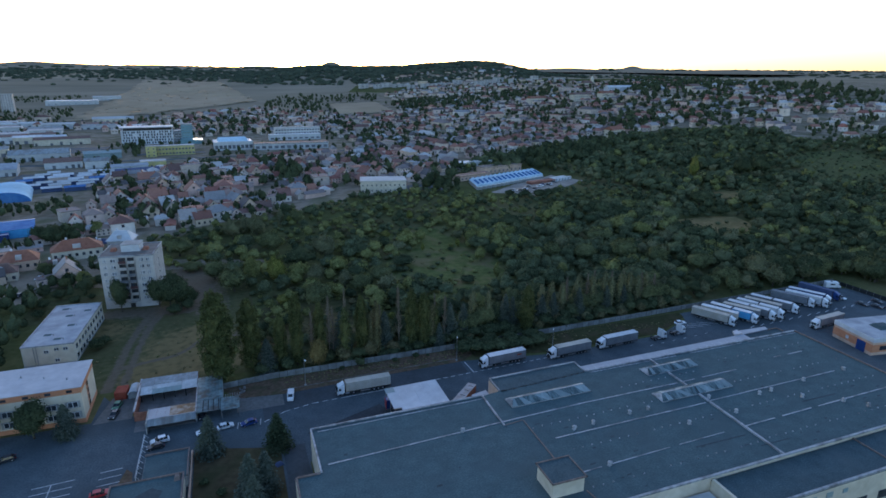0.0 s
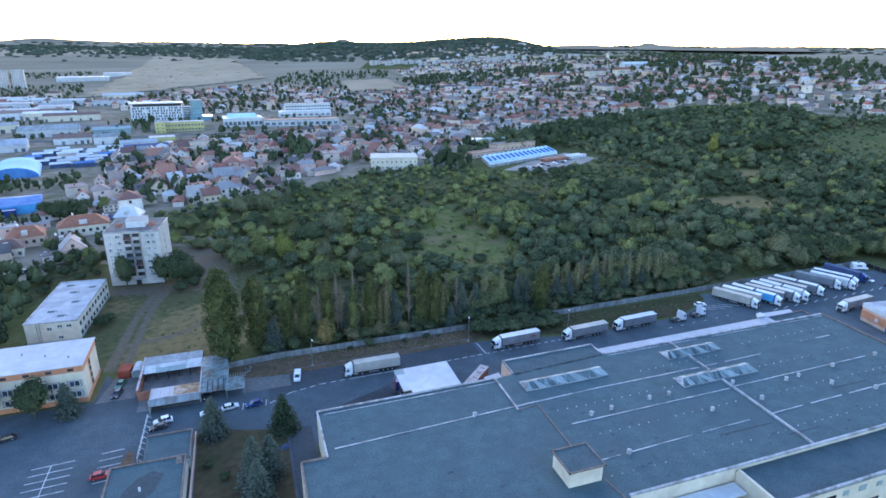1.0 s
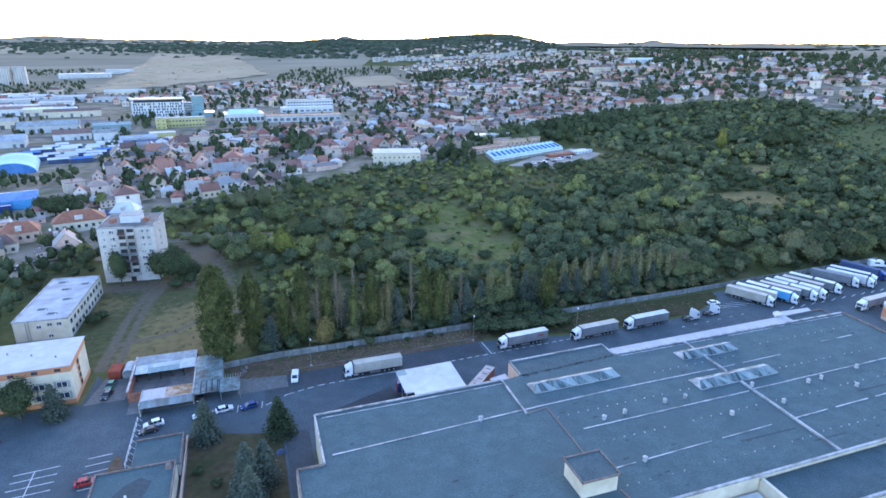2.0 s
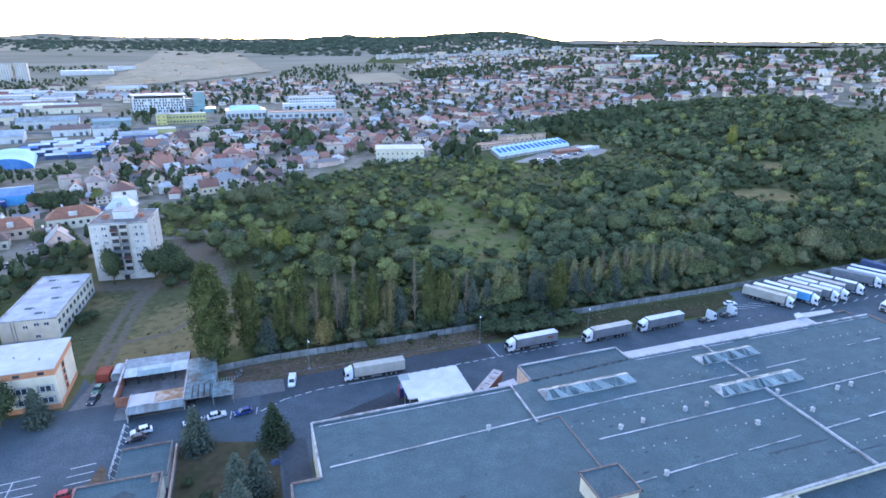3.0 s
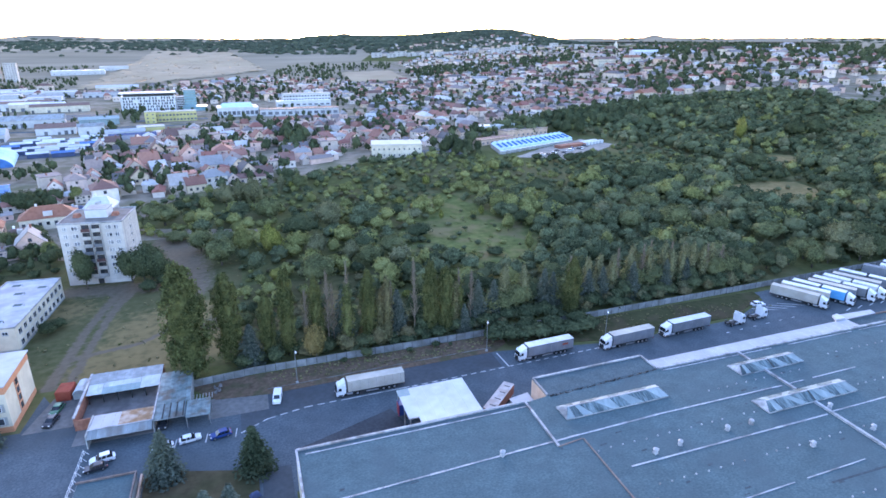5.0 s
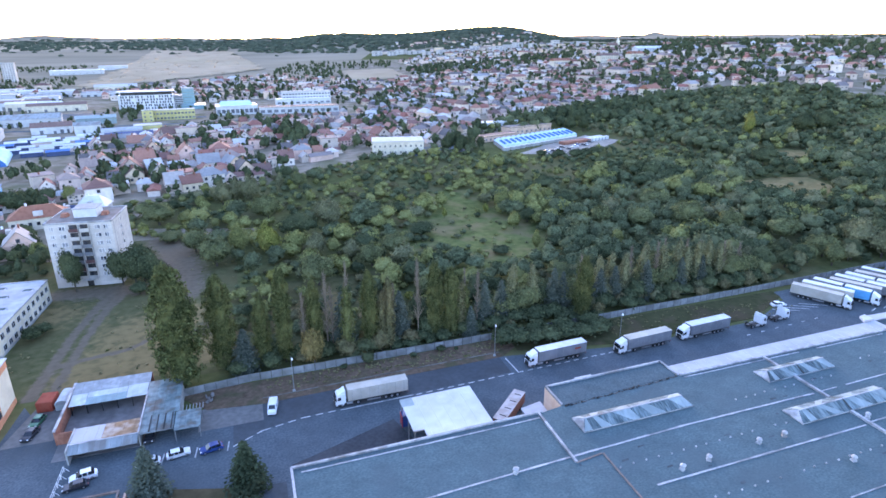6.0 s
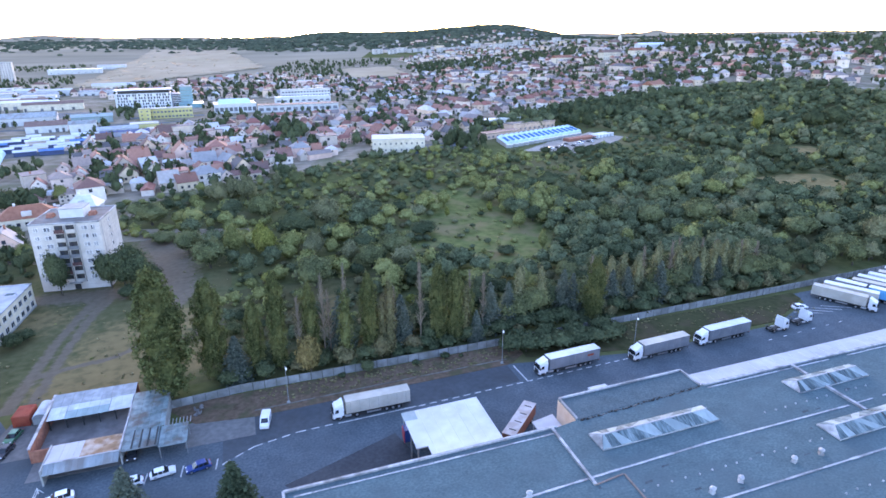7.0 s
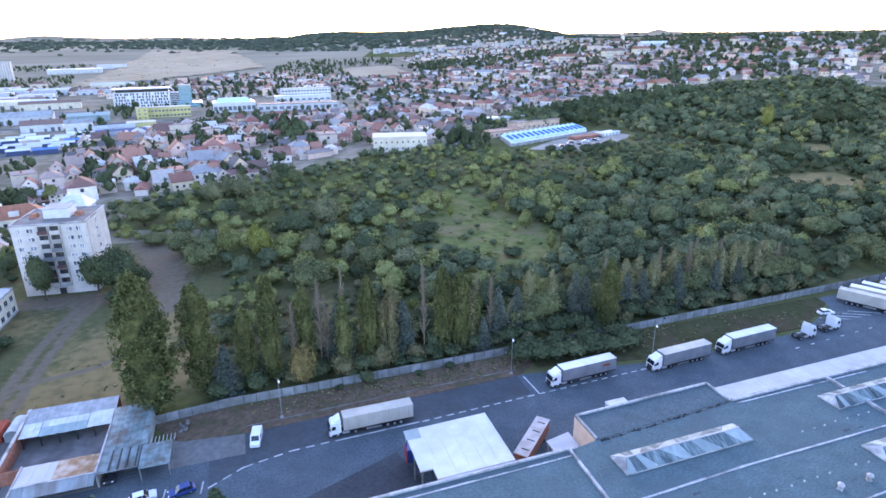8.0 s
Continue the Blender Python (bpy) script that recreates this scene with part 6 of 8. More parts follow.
# ---- trees ----
def leaf_quads(rng, count, centres, radii, size, up=0.35, shell=(0.86, 1.07), ruffle=0.2):
    """Leaf clumps scattered over the skins of several rounded masses."""
    share = radii[:, 0] * (radii[:, 1] + radii[:, 2])
    k = rng.choice(len(centres), count, p=share / share.sum())
    w = rng.normal(size=(count, 3))
    w[:, 2] += up
    w /= np.linalg.norm(w, axis=1, keepdims=True)
    pts = centres[k] + radii[k] * w * rng.uniform(*shell, (count, 1))
    nrm = w + rng.normal(scale=ruffle, size=(count, 3))
    nrm /= np.linalg.norm(nrm, axis=1, keepdims=True)
    t = np.cross(nrm, rng.normal(size=(count, 3)))
    t /= np.linalg.norm(t, axis=1, keepdims=True) + 1e-9
    b = np.cross(nrm, t)
    s = size * rng.uniform(0.6, 1.35, (count, 1))
    q = s * rng.uniform(0.55, 1.0, (count, 1))
    bend = nrm * s * rng.uniform(-0.25, 0.25, (count, 1))
    v = np.stack([pts - t * s, pts - b * q + bend, pts + t * s, pts + b * q + bend], 1).reshape(-1, 3)
    return v, np.arange(4 * count).reshape(-1, 4)


def core_quads(rng, centre, radius, rings=4, segs=7, shrink=0.70):
    """A lumpy inner mass that keeps a crown from being seen through everywhere."""
    v, q = [], []
    for i in range(rings + 1):
        ph = math.pi * (0.04 + 0.92 * i / rings)
        for j in range(segs):
            th = 2 * math.pi * j / segs
            s = shrink * rng.uniform(0.8, 1.1)
            v.append(centre + radius * s * np.array([math.sin(ph) * math.cos(th), math.sin(ph) * math.sin(th), math.cos(ph)]))
    for i in range(rings):
        for j in range(segs):
            a, b = i * segs + j, i * segs + (j + 1) % segs
            q.append((a, a + segs, b + segs, b))
    return np.array(v), np.array(q)


def joined(pieces):
    vs, qs, n = [], [], 0
    for v, q in pieces:
        vs.append(v)
        qs.append(q + n)
        n += len(v)
    return np.concatenate(vs), np.concatenate(qs)


def crown_round(seed, leaves, size, wide=1.0, tall=1.0, lobes=7, net=(12, 18), ruffle=0.5, peak=0.0):
    """A domed, lumpy crown in a unit box: about 1 across the half width, up to 2 high; small leaf clumps cover its skin."""
    rng = np.random.default_rng(seed)
    lumps = []
    for k in range(lobes * 3):
        d = rng.normal(size=3)
        d[2] = abs(d[2]) * 0.9 - 0.25
        d /= np.linalg.norm(d)
        lumps.append((d * rng.uniform(0.50, 0.78), rng.uniform(0.19, 0.36)))
    stretch = np.array([wide, wide, 0.97 * tall])

    def skin(w):
        r = np.full(len(w), 0.66)
        for c, q in lumps:
            along = w @ c
            gap = q * q - c @ c + along * along
            r = np.maximum(r, np.where((gap > 0) & (along > 0), along + np.sqrt(np.maximum(gap, 0)), 0))
        p = w * r[:, None] * (1 + rng.uniform(-0.10, 0.07, (len(w), 1)))
        p[:, :2] *= (1 - peak * np.clip(p[:, 2:3], 0, 1))
        return p * stretch + np.array([0, 0, 1.02 * tall])

    rings, segs = net
    dirs = []
    for i in range(rings + 1):
        ph = math.pi * (0.03 + 0.90 * i / rings)
        for j in range(segs):
            th = 2 * math.pi * (j + 0.5 * (i % 2)) / segs
            dirs.append((math.sin(ph) * math.cos(th), math.sin(ph) * math.sin(th), math.cos(ph)))
    mid = np.array([0, 0, 1.02 * tall])
    core = mid + (skin(np.array(dirs)) - mid) * 0.90
    cq = [(i * segs + j, (i + 1) * segs + j, (i + 1) * segs + (j + 1) % segs, i * segs + (j + 1) % segs) for i in range(rings) for j in range(segs)]
    cq += [(j, (j + 1) % segs, segs - 1 - (j + 1) % segs, segs - 1 - j) for j in range(segs // 2 - 1)]
    w = rng.normal(size=(leaves, 3))
    w[:, 2] += 0.35
    w /= np.linalg.norm(w, axis=1, keepdims=True)
    pts = mid + (skin(w) - mid) * rng.uniform(0.91, 1.12, (leaves, 1))
    nrm = w + rng.normal(scale=ruffle, size=(leaves, 3))
    nrm /= np.linalg.norm(nrm, axis=1, keepdims=True)
    t = np.cross(nrm, rng.normal(size=(leaves, 3)))
    t /= np.linalg.norm(t, axis=1, keepdims=True) + 1e-9
    b = np.cross(nrm, t)
    e = size * rng.uniform(0.55, 1.3, (leaves, 1))
    f = e * rng.uniform(0.6, 1.0, (leaves, 1))
    bend = nrm * e * rng.uniform(-0.3, 0.1, (leaves, 1))
    v = np.stack([pts - t * e, pts - b * f + bend, pts + t * e, pts + b * f + bend], 1).reshape(-1, 3)
    return joined([(core, np.array(cq)), (v, np.arange(4 * leaves).reshape(-1, 4))])


def crown_column(seed, leaves, size, thin=0.17):
    """A narrow crown of upright sprays from 0.05 to 1 high, half width about thin."""
    rng = np.random.default_rng(seed)
    cs, rs = [], []
    for k in range(240):
        z = 0.05 + 0.92 * (k + rng.uniform(0, 1)) / 240
        w = thin * (0.60 + 0.5 * math.sin(math.pi * (z * 0.88 + 0.08))) * min(1.0, ((1.01 - z) / 0.20)) ** 0.55
        a, d = rng.uniform(0, 6.28), w * rng.uniform(0.5, 0.95)
        s = rng.uniform(0.75, 1.25)
        cs.append([d * math.cos(a), d * math.sin(a), z])
        rs.append([0.016 * s + 0.09 * w, 0.016 * s + 0.09 * w, (0.030 + 0.022 * rng.uniform(0, 1)) * s])
    cs, rs = np.array(cs), np.array(rs)
    pieces = [leaf_quads(rng, leaves, cs, rs, size, up=0.5, shell=(0.6, 1.15), ruffle=0.7)]
    ring = []
    for i in range(16):
        z = 0.06 + 0.9 * i / 15
        w = thin * (0.60 + 0.5 * math.sin(math.pi * (z * 0.88 + 0.08))) * min(1.0, ((1.01 - z) / 0.20)) ** 0.55
        for j in range(9):
            a = 2 * math.pi * j / 9
            r = w * rng.uniform(0.42, 0.68)
            ring.append((r * math.cos(a), r * math.sin(a), z))
    pieces.append((np.array(ring), np.array([(i * 9 + j, i * 9 + (j + 1) % 9, (i + 1) * 9 + (j + 1) % 9, (i + 1) * 9 + j) for i in range(15) for j in range(9)])))
    return joined(pieces)


def crown_spruce(seed, layers, size, per=26, skirt=0.26):
    """Loose tiers of drooping boughs, each a spray of short needle tufts, on a cone from 0.04 to 1 high."""
    rng = np.random.default_rng(seed)
    v, q = [], []
    for i in range(layers):
        z = 0.06 + 0.93 * (i / layers) ** 0.95
        r = skirt * (1 - z) ** 0.78 + 0.012
        n = max(4, int(per * (1 - z * 0.8)))
        for j in range(n):
            a = 2 * math.pi * (j + rng.uniform(-0.45, 0.45)) / n
            rr = r * rng.uniform(0.55, 1.25)
            c, s = math.cos(a), math.sin(a)
            out, side = np.array([c, s, 0.0]), np.array([-s, c, 0.0])
            rise = rng.uniform(-0.02, 0.02)
            for t in (0.45, 0.72, 1.0):
                p = out * rr * t + np.array([0, 0, z + rise + 0.03 - 0.30 * rr * t])
                w = size * rng.uniform(0.6, 1.15) * (1.15 - 0.35 * t)
                ln = size * rng.uniform(0.8, 1.5)
                tilt = rng.uniform(-0.5, 0.5)
                k = len(v)
                v += [p - out * ln * 0.6 + np.array([0, 0, ln * 0.25]), p - side * w - np.array([0, 0, w * (0.4 + tilt)]), p + out * ln * 0.8 - np.array([0, 0, ln * 0.35]), p + side * w - np.array([0, 0, w * (0.4 - tilt)])]
                q.append((k, k + 1, k + 2, k + 3))
    pieces = [(np.array(v), np.array(q))]
    ring = []
    for i in range(6):
        z = 0.06 + 0.9 * i / 5
        for j in range(8):
            a = 2 * math.pi * j / 8
            r = (skirt * 0.55 * (1 - z) ** 0.8 + 0.006) * rng.uniform(0.8, 1.15)
            ring.append((r * math.cos(a), r * math.sin(a), z))
    rq = [(i * 8 + j, i * 8 + (j + 1) % 8, (i + 1) * 8 + (j + 1) % 8, (i + 1) * 8 + j) for i in range(5) for j in range(8)]
    pieces.append((np.array(ring), np.array(rq)))
    return joined(pieces)


def bare_limbs(seed, boughs=40, spread=0.10):
    """Fine bare branches that rise round a dead trunk, 1 high."""
    rnd = random.Random(seed)
    sh = Shape()
    for k in range(boughs):
        z = rnd.uniform(0.25, 0.93)
        a = rnd.uniform(0, 6.28)
        r = spread * (1.15 - z) * rnd.uniform(0.5, 1.3)
        sh.tube((0, 0, z), (r * math.cos(a), r * math.sin(a), min(1.03, z + rnd.uniform(0.06, 0.16))), 0.0042, 0.0015, 4)
    return sh


def trunk_shape(high, r, limbs=4, seed=0, reach=0.3):
    rnd = random.Random(seed)
    sh = Shape().tube((0, 0, -0.02), (0, 0, high), r, r * 0.45, 7)
    for k in range(limbs):
        a = 2 * math.pi * k / limbs + rnd.uniform(-0.3, 0.3)
        z = high * rnd.uniform(0.45, 0.8)
        sh.tube((0, 0, z), (reach * math.cos(a), reach * math.sin(a), z + reach * rnd.uniform(0.7, 1.2)), r * 0.5, r * 0.15, 5)
    return sh


def tree_kit(name, crown, crown_mat, trunk_sh, trunk_mat, extra=None):
    v, q = crown
    return {"name": name, "crown": quad_mesh("crown", v, q, [crown_mat], smooth=True) if len(v) else None, "trunk": trunk_sh.mesh("trunk", trunk_mat), "extra": extra}


def plant(kit, x, y, sx, sz, label, group, turn=None, z=None):
    rnd = random.Random(int(x * 131 + y * 977))
    t = thing(kit["name"], label, "shrub" if kit["name"] == "shrub" else "tree", group=group)
    t.matrix_world = Matrix.LocRotScale((x, y, (ground_z(x, y) if z is None else z) - 0.05), Euler((rnd.uniform(-0.02, 0.02), rnd.uniform(-0.02, 0.02), rnd.uniform(0, 6.28) if turn is None else turn)), (sx, sx, sz))
    part("trunk", kit["trunk"], None, t)
    if kit["crown"]:
        part("crown", kit["crown"], None, t)
    if kit["extra"]:
        part("dead_crown", kit["extra"], None, t)
    return t


no_leaves = (np.zeros((0, 3)), np.zeros((0, 4), int))
POPLARS = [tree_kit("poplar", crown_column(10 + k, 12500, 0.0092, thin=0.17 + 0.02 * k), leaf_poplar, trunk_shape(0.5, 0.016, 5, k, 0.06), bark) for k in range(3)]
SLIM = [tree_kit("poplar", crown_column(20 + k, 1500, 0.013, thin=0.095), leaf_scrub, trunk_shape(0.8, 0.012, 5, k, 0.04), bark_pale, bare_limbs(k, 22, 0.08).mesh("dead_crown", bark_pale)) for k in range(2)]
SLIM_PALE = [tree_kit("poplar", crown_column(25 + k, 1500, 0.013, thin=0.095), leaf_olive, trunk_shape(0.8, 0.012, 5, k, 0.04), bark_pale, bare_limbs(k, 22, 0.08).mesh("dead_crown", bark_pale)) for k in range(2)]
HALF_DEAD = tree_kit("poplar", (crown_column(31, 1400, 0.014, thin=0.12)[0] * np.array([1, 1, 0.74]), crown_column(31, 1400, 0.014, thin=0.12)[1]), leaf_poplar, trunk_shape(0.97, 0.014, 5, 3, 0.05), bark_pale, bare_limbs(9, 50, 0.11).mesh("dead_crown", bark_pale))
DEAD = tree_kit("dead_tree", no_leaves, leaf_green, trunk_shape(0.99, 0.011, 8, 4, 0.06), bark_pale, bare_limbs(5, 110, 0.11).mesh("dead_crown", bark_pale))
BLUE_SPRUCE = [tree_kit("blue_spruce", crown_spruce(40 + k, 30, 0.033, 38, 0.30), needle_blue, trunk_shape(0.9, 0.014, 0), bark) for k in range(2)]
DARK_SPRUCE = tree_kit("spruce", crown_spruce(45, 30, 0.033, 38, 0.30), needle_dark, trunk_shape(0.9, 0.016, 0), bark)
ROUND = [tree_kit("broadleaf_tree", crown_round(50 + k, 900, 0.062, 1.0, 1.0, 8 + k, peak=(0.1, 0.0, 0.35, 0.2, 0.05)[k]), (leaf_green, leaf_deep, leaf_fresh, leaf_green, leaf_deep)[k], trunk_shape(1.0, 0.07, 5, k, 0.5), bark) for k in range(5)]
WILLOW = tree_kit("willow_tree", crown_round(60, 1000, 0.060, 0.95, 1.0, 9, peak=0.3), leaf_olive, trunk_shape(1.0, 0.07, 5, 9, 0.5), bark)
LIME = tree_kit("yellowing_tree", crown_round(61, 1000, 0.060, 0.9, 1.0, 8, peak=0.45), leaf_lime, trunk_shape(1.0, 0.06, 5, 8, 0.5), bark)
BIRCH = tree_kit("birch", crown_round(62, 1500, 0.06, 1.0, 1.0, 8, peak=0.15, ruffle=0.8), leaf_birch, trunk_shape(0.9, 0.05, 5, 6, 0.4), bark_pale)
SHRUB = [tree_kit("shrub", crown_round(70 + k, 700, 0.085, 1.0, 0.95, 6, (9, 14)), leaf_deep, trunk_shape(0.5, 0.05, 4, k, 0.4), bark) for k in range(2)]

BY_TOWER = [(-76, 133, 2.6, 4.2), (-74.5, 145, 3.6, 7.0), (-78, 157, 3.4, 6.5), (-84, 154, 3.2, 5.6), (-82, 166, 4.0, 8.0), (-83, 140, 3.0, 4.8), (-71, 137, 1.8, 2.6), (-87, 131, 2.6, 4.4), (-73, 152, 3.0, 5.6), (-112, 238, 6.0, 10.0), (-104, 241, 5.5, 9.0), (-95.6, 243, 5.0, 9.0), (-86, 245, 5.0, 8.5), (-90, 174, 3.4, 6.0), (-89, 186, 3.2, 6.4), (-89.6, 158.5, 3.2, 5.8), (-90, 145, 3.2, 4.8), (-91, 132.5, 3.0, 4.6), (-86, 121, 2.6, 4.0),
            (-84.5, 161.5, 3.6, 7.2), (-96.5, 176.5, 3.6, 6.6), (-69.3, 152, 3.0, 6.4), (-76.3, 156, 3.4, 6.6), (-85.5, 177, 3.6, 7.0), (-105.5, 231, 6.0, 11.0)]
SHRUB_FRESH = tree_kit("shrub", crown_round(74, 330, 0.105, 1.0, 0.95, 6, (8, 12)), leaf_fresh, trunk_shape(0.5, 0.05, 4, 8, 0.4), bark)
SHRUB_SCRUB = tree_kit("shrub", crown_round(76, 330, 0.105, 1.0, 0.95, 6, (8, 12), ruffle=0.8), leaf_scrub, trunk_shape(0.5, 0.05, 4, 6, 0.4), bark)
SHRUB_GREEN = tree_kit("shrub", crown_round(75, 330, 0.105, 1.0, 0.95, 6, (8, 12)), leaf_wood, trunk_shape(0.5, 0.05, 4, 9, 0.4), bark)
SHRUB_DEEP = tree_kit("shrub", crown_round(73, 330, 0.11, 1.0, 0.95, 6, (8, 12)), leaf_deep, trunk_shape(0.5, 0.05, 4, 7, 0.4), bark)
ROWGROUP = "trees along the fence"
for k, (x, y, h, w) in enumerate([(-20.2, 48.0, 30.0, 6.4), (-11.6, 53.0, 24.8, 4.6), (-2.0, 51.8, 18.8, 2.5), (3.0, 51.4, 25.6, 3.2), (10.4, 52, 21.0, 2.6),
                                  (24.5, 51, 22.2, 2.9), (41.5, 51, 22.4, 3.2), (45.9, 50.5, 20.2, 3.4), (85.3, 49.4, 19.0, 3.3)]):
    plant(POPLARS[k % 3], x, y, w / (0.21 if k == 0 else 0.25), h, "tall narrow poplar with dense dull green leaves", ROWGROUP)
plant(HALF_DEAD, 18.2, 49.6, 15, 26.8, "tall poplar with a dead bare top", ROWGROUP)
plant(HALF_DEAD, 50.5, 52, 13, 19.5, "poplar with a dead bare top", ROWGROUP)
for x, y, h in ((29.1, 49.5, 20.4), (27.4, 50, 16.5), (48.6, 50.5, 15.5), (8.6, 53, 17.0)):
    plant(SLIM[int(x) % 2], x, y, 15, h, "thin pale poplar with sparse leaves", ROWGROUP)
for x, y, h in ((13.6, 52, 22.5), (37.3, 51.5, 23.0), (15.2, 54, 18.0), (8.0, 51.6, 18.3), (54.5, 53, 17.0), (31.5, 55, 16.0)):
    plant(DEAD, x, y, 16, h, "bare dead tree with pale upright branches", ROWGROUP)
for k, (x, y, h) in enumerate([(33.0, 54, 14.2), (51.1, 48.8, 9.2), (56.6, 53.6, 14.0), (62.6, 55.2, 12.6), (80.2, 57.4, 13.4), (83.2, 56.8, 11.8), (95.0, 55.6, 11.8), (100.0, 55.6, 11.9),
                               (111.0, 55.0, 12.7), (123.6, 55.4, 11.9), (132.0, 56.0, 11.1), (18, 55, 15.5), (-6.6, 50.4, 11.2)]):
    plant(BLUE_SPRUCE[k % 2], x, y, h * (1.1 if k == 12 else 0.8), h, "blue-grey spruce with drooping boughs", ROWGROUP)
# Dark-leaved shrubs: shade at the foot of the poplars put into leaf colour.
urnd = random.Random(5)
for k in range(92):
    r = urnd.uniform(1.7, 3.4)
    plant(SHRUB_DEEP if k % 5 else SHRUB_SCRUB, -11 + 1.85 * k + urnd.uniform(-1, 1), 48.8 + max(0.0, 1.85 * k - 101) * 0.055 + urnd.uniform(-0.6, 5.5), r, r * urnd.uniform(0.45, 1.2), "undergrowth shrub behind the fence, mostly dark-leaved in place of shade", "shrubs by the yard")
plant(BIRCH, 9.5, 46.9, 3.1, 5.3, "small birch with yellowing drooping leaves", ROWGROUP)
for k, (x, y, h) in enumerate([(116.3, 58, 17), (119.5, 59, 15.5), (124.5, 58, 17), (128.8, 60, 16), (133.2, 58, 15.4), (137.2, 59, 15), (142.1, 58, 14.4), (112, 59, 15.0), (105, 58, 14.5), (108, 60, 15.5), (114, 61, 16), (118, 57, 14.5), (121.6, 61, 16.5), (126.5, 56.5, 15), (131, 57, 15.5), (135.3, 61, 14.5), (139.5, 57, 14), (145, 59, 13.8), (148.5, 58, 13.2), (101, 60, 14.6), (96.5, 59, 14.2), (90, 59, 15.5), (73, 57, 15), (67.5, 58, 16)]):
    plant(SLIM_PALE[k % 2] if k % 3 else DEAD, x, y, 17, h, "slender pale tree with thin grey-green leaves", ROWGROUP)
# shrubs in front of the fence
for k, (x, y, r, h) in enumerate([(57.0, 41.5, 3.2, 5.6), (61.0, 40.4, 3.4, 5.8), (65.5, 40.0, 3.2, 5.2), (70.0, 39.6, 3.4, 5.4), (74.5, 39.4, 3.2, 5.0), (79.0, 39.2, 3.4, 4.8), (83.5, 39.4, 3.3, 4.6),
                                  (87.0, 40.6, 2.8, 4.0), (60, 43.6, 3, 5.6), (68, 43.4, 3, 5.6), (76, 43.2, 3, 5.4), (84, 43.4, 3, 5.0), (33.5, 43.4, 0.9, 1.6), (41.0, 43.8, 1.2, 1.9), (45, 43.2, 0.6, 1.1), (16, 43.4, 0.9, 1.4), (22.0, 44, 1.6, 3.4),
                                  (-24.5, -0.4, 1.1, 1.4), (-20.6, -5.4, 1.2, 1.6), (-22, -14, 1.2, 1.5), (-60.5, 84.5, 2.4, 4.4), (-58.5, 88.5, 2.0, 3.4)]):
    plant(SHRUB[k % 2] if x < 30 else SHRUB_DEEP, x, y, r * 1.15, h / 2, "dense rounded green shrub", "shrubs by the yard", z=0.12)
# spruces on the lawn and trees by the buildings
plant(BLUE_SPRUCE[0], -23.2, 11.2, 12.0, 10.9, "full blue-green spruce at the corner of the lawn", "spruces on the lawn", z=0.12)
plant(DARK_SPRUCE, -6.9, 8.4, 12.5, 10.0, "dark green spruce at the corner of the lawn", "spruces on the lawn", z=0.12)
plant(BLUE_SPRUCE[1], -14.2, -10.2, 13.0, 12.8, "tall blue spruce on the brown lawn", "spruces on the lawn", z=0.12)
plant(BLUE_SPRUCE[0], -10.9, -8.0, 11.0, 11.4, "blue spruce close beside its neighbour", "spruces on the lawn", z=0.12)
plant(BLUE_SPRUCE[1], -13.6, -17.0, 12.0, 12.0, "blue spruce on the brown lawn", "spruces on the lawn", z=0.12)
plant(ROUND[4], -66.6, 33.2, 4.6, 5.9, "leafy tree in front of the orange building", "trees by the buildings")
plant(BLUE_SPRUCE[1], -58.6, 31.6, 11.0, 9.6, "blue spruce in front of the orange building", "trees by the buildings")
plant(ROUND[2], -77.5, 32.5, 4.4, 6.0, "leafy tree in front of the orange building", "trees by the buildings")
plant(ROUND[4], -57.2, 118.0, 3.6, 7.6, "tall dark green tree close to the tower block", "trees by the buildings")
for x, y, r, h in ((-39.5, 117, 5.2, 14.0), (-35.4, 115.5, 5.0, 13.0), (-37.5, 120.5, 4.8, 14.5), (-43.8, 119.4, 4.2, 12.6), (-37.6, 109.0, 3.0, 4.6), (-33.0, 112.5, 2.8, 5.0), (-31.8, 117.5, 3.4, 8.0)):
    plant(ROUND[1 if r > 4.9 else 4], x, y, r, h / 2, "dark spreading tree beside the tower block", "trees by the buildings")

for k, (x, y, r, h) in enumerate(BY_TOWER):
    plant(SHRUB[k % 2] if h < 5 else ROUND[k % 5], x, y, r, h / 2, "leafy shrub between the low block and the tower" if h < 5 else "green garden tree near the tower block", "trees by the buildings")
for x, y, h in ((126, 290, 12), (131, 296, 13), (137, 291, 12.5), (142, 284, 9), (133, 284, 9.5), (146, 276, 6), (147, 298, 10), (153, 296, 9), (150, 288, 7)):
    plant(ROUND[4 if h > 10 else 1], x, y, h * 0.36, h / 2, "tall dark tree beside the sawtooth works", "trees by the works")

# ---- woods ----
CLEAR = [[(72, 92), (96, 96), (108, 108), (110, 122), (100, 142), (104, 160), (96, 188), (82, 190), (84, 166), (68, 150), (60, 138), (62, 118), (76, 108)], [(236, 128), (290, 122), (292, 160), (244, 162)], [(312, 190), (344, 184), (348, 212), (326, 218)],
         [(148, 268), (172, 260), (196, 247), (266, 284), (262, 316), (254, 356), (156, 330)], [(420, 205), (520, 190), (600, 300), (530, 318)], rect(240, 262, -60, 56), rect(60, 115, 292, 335)]


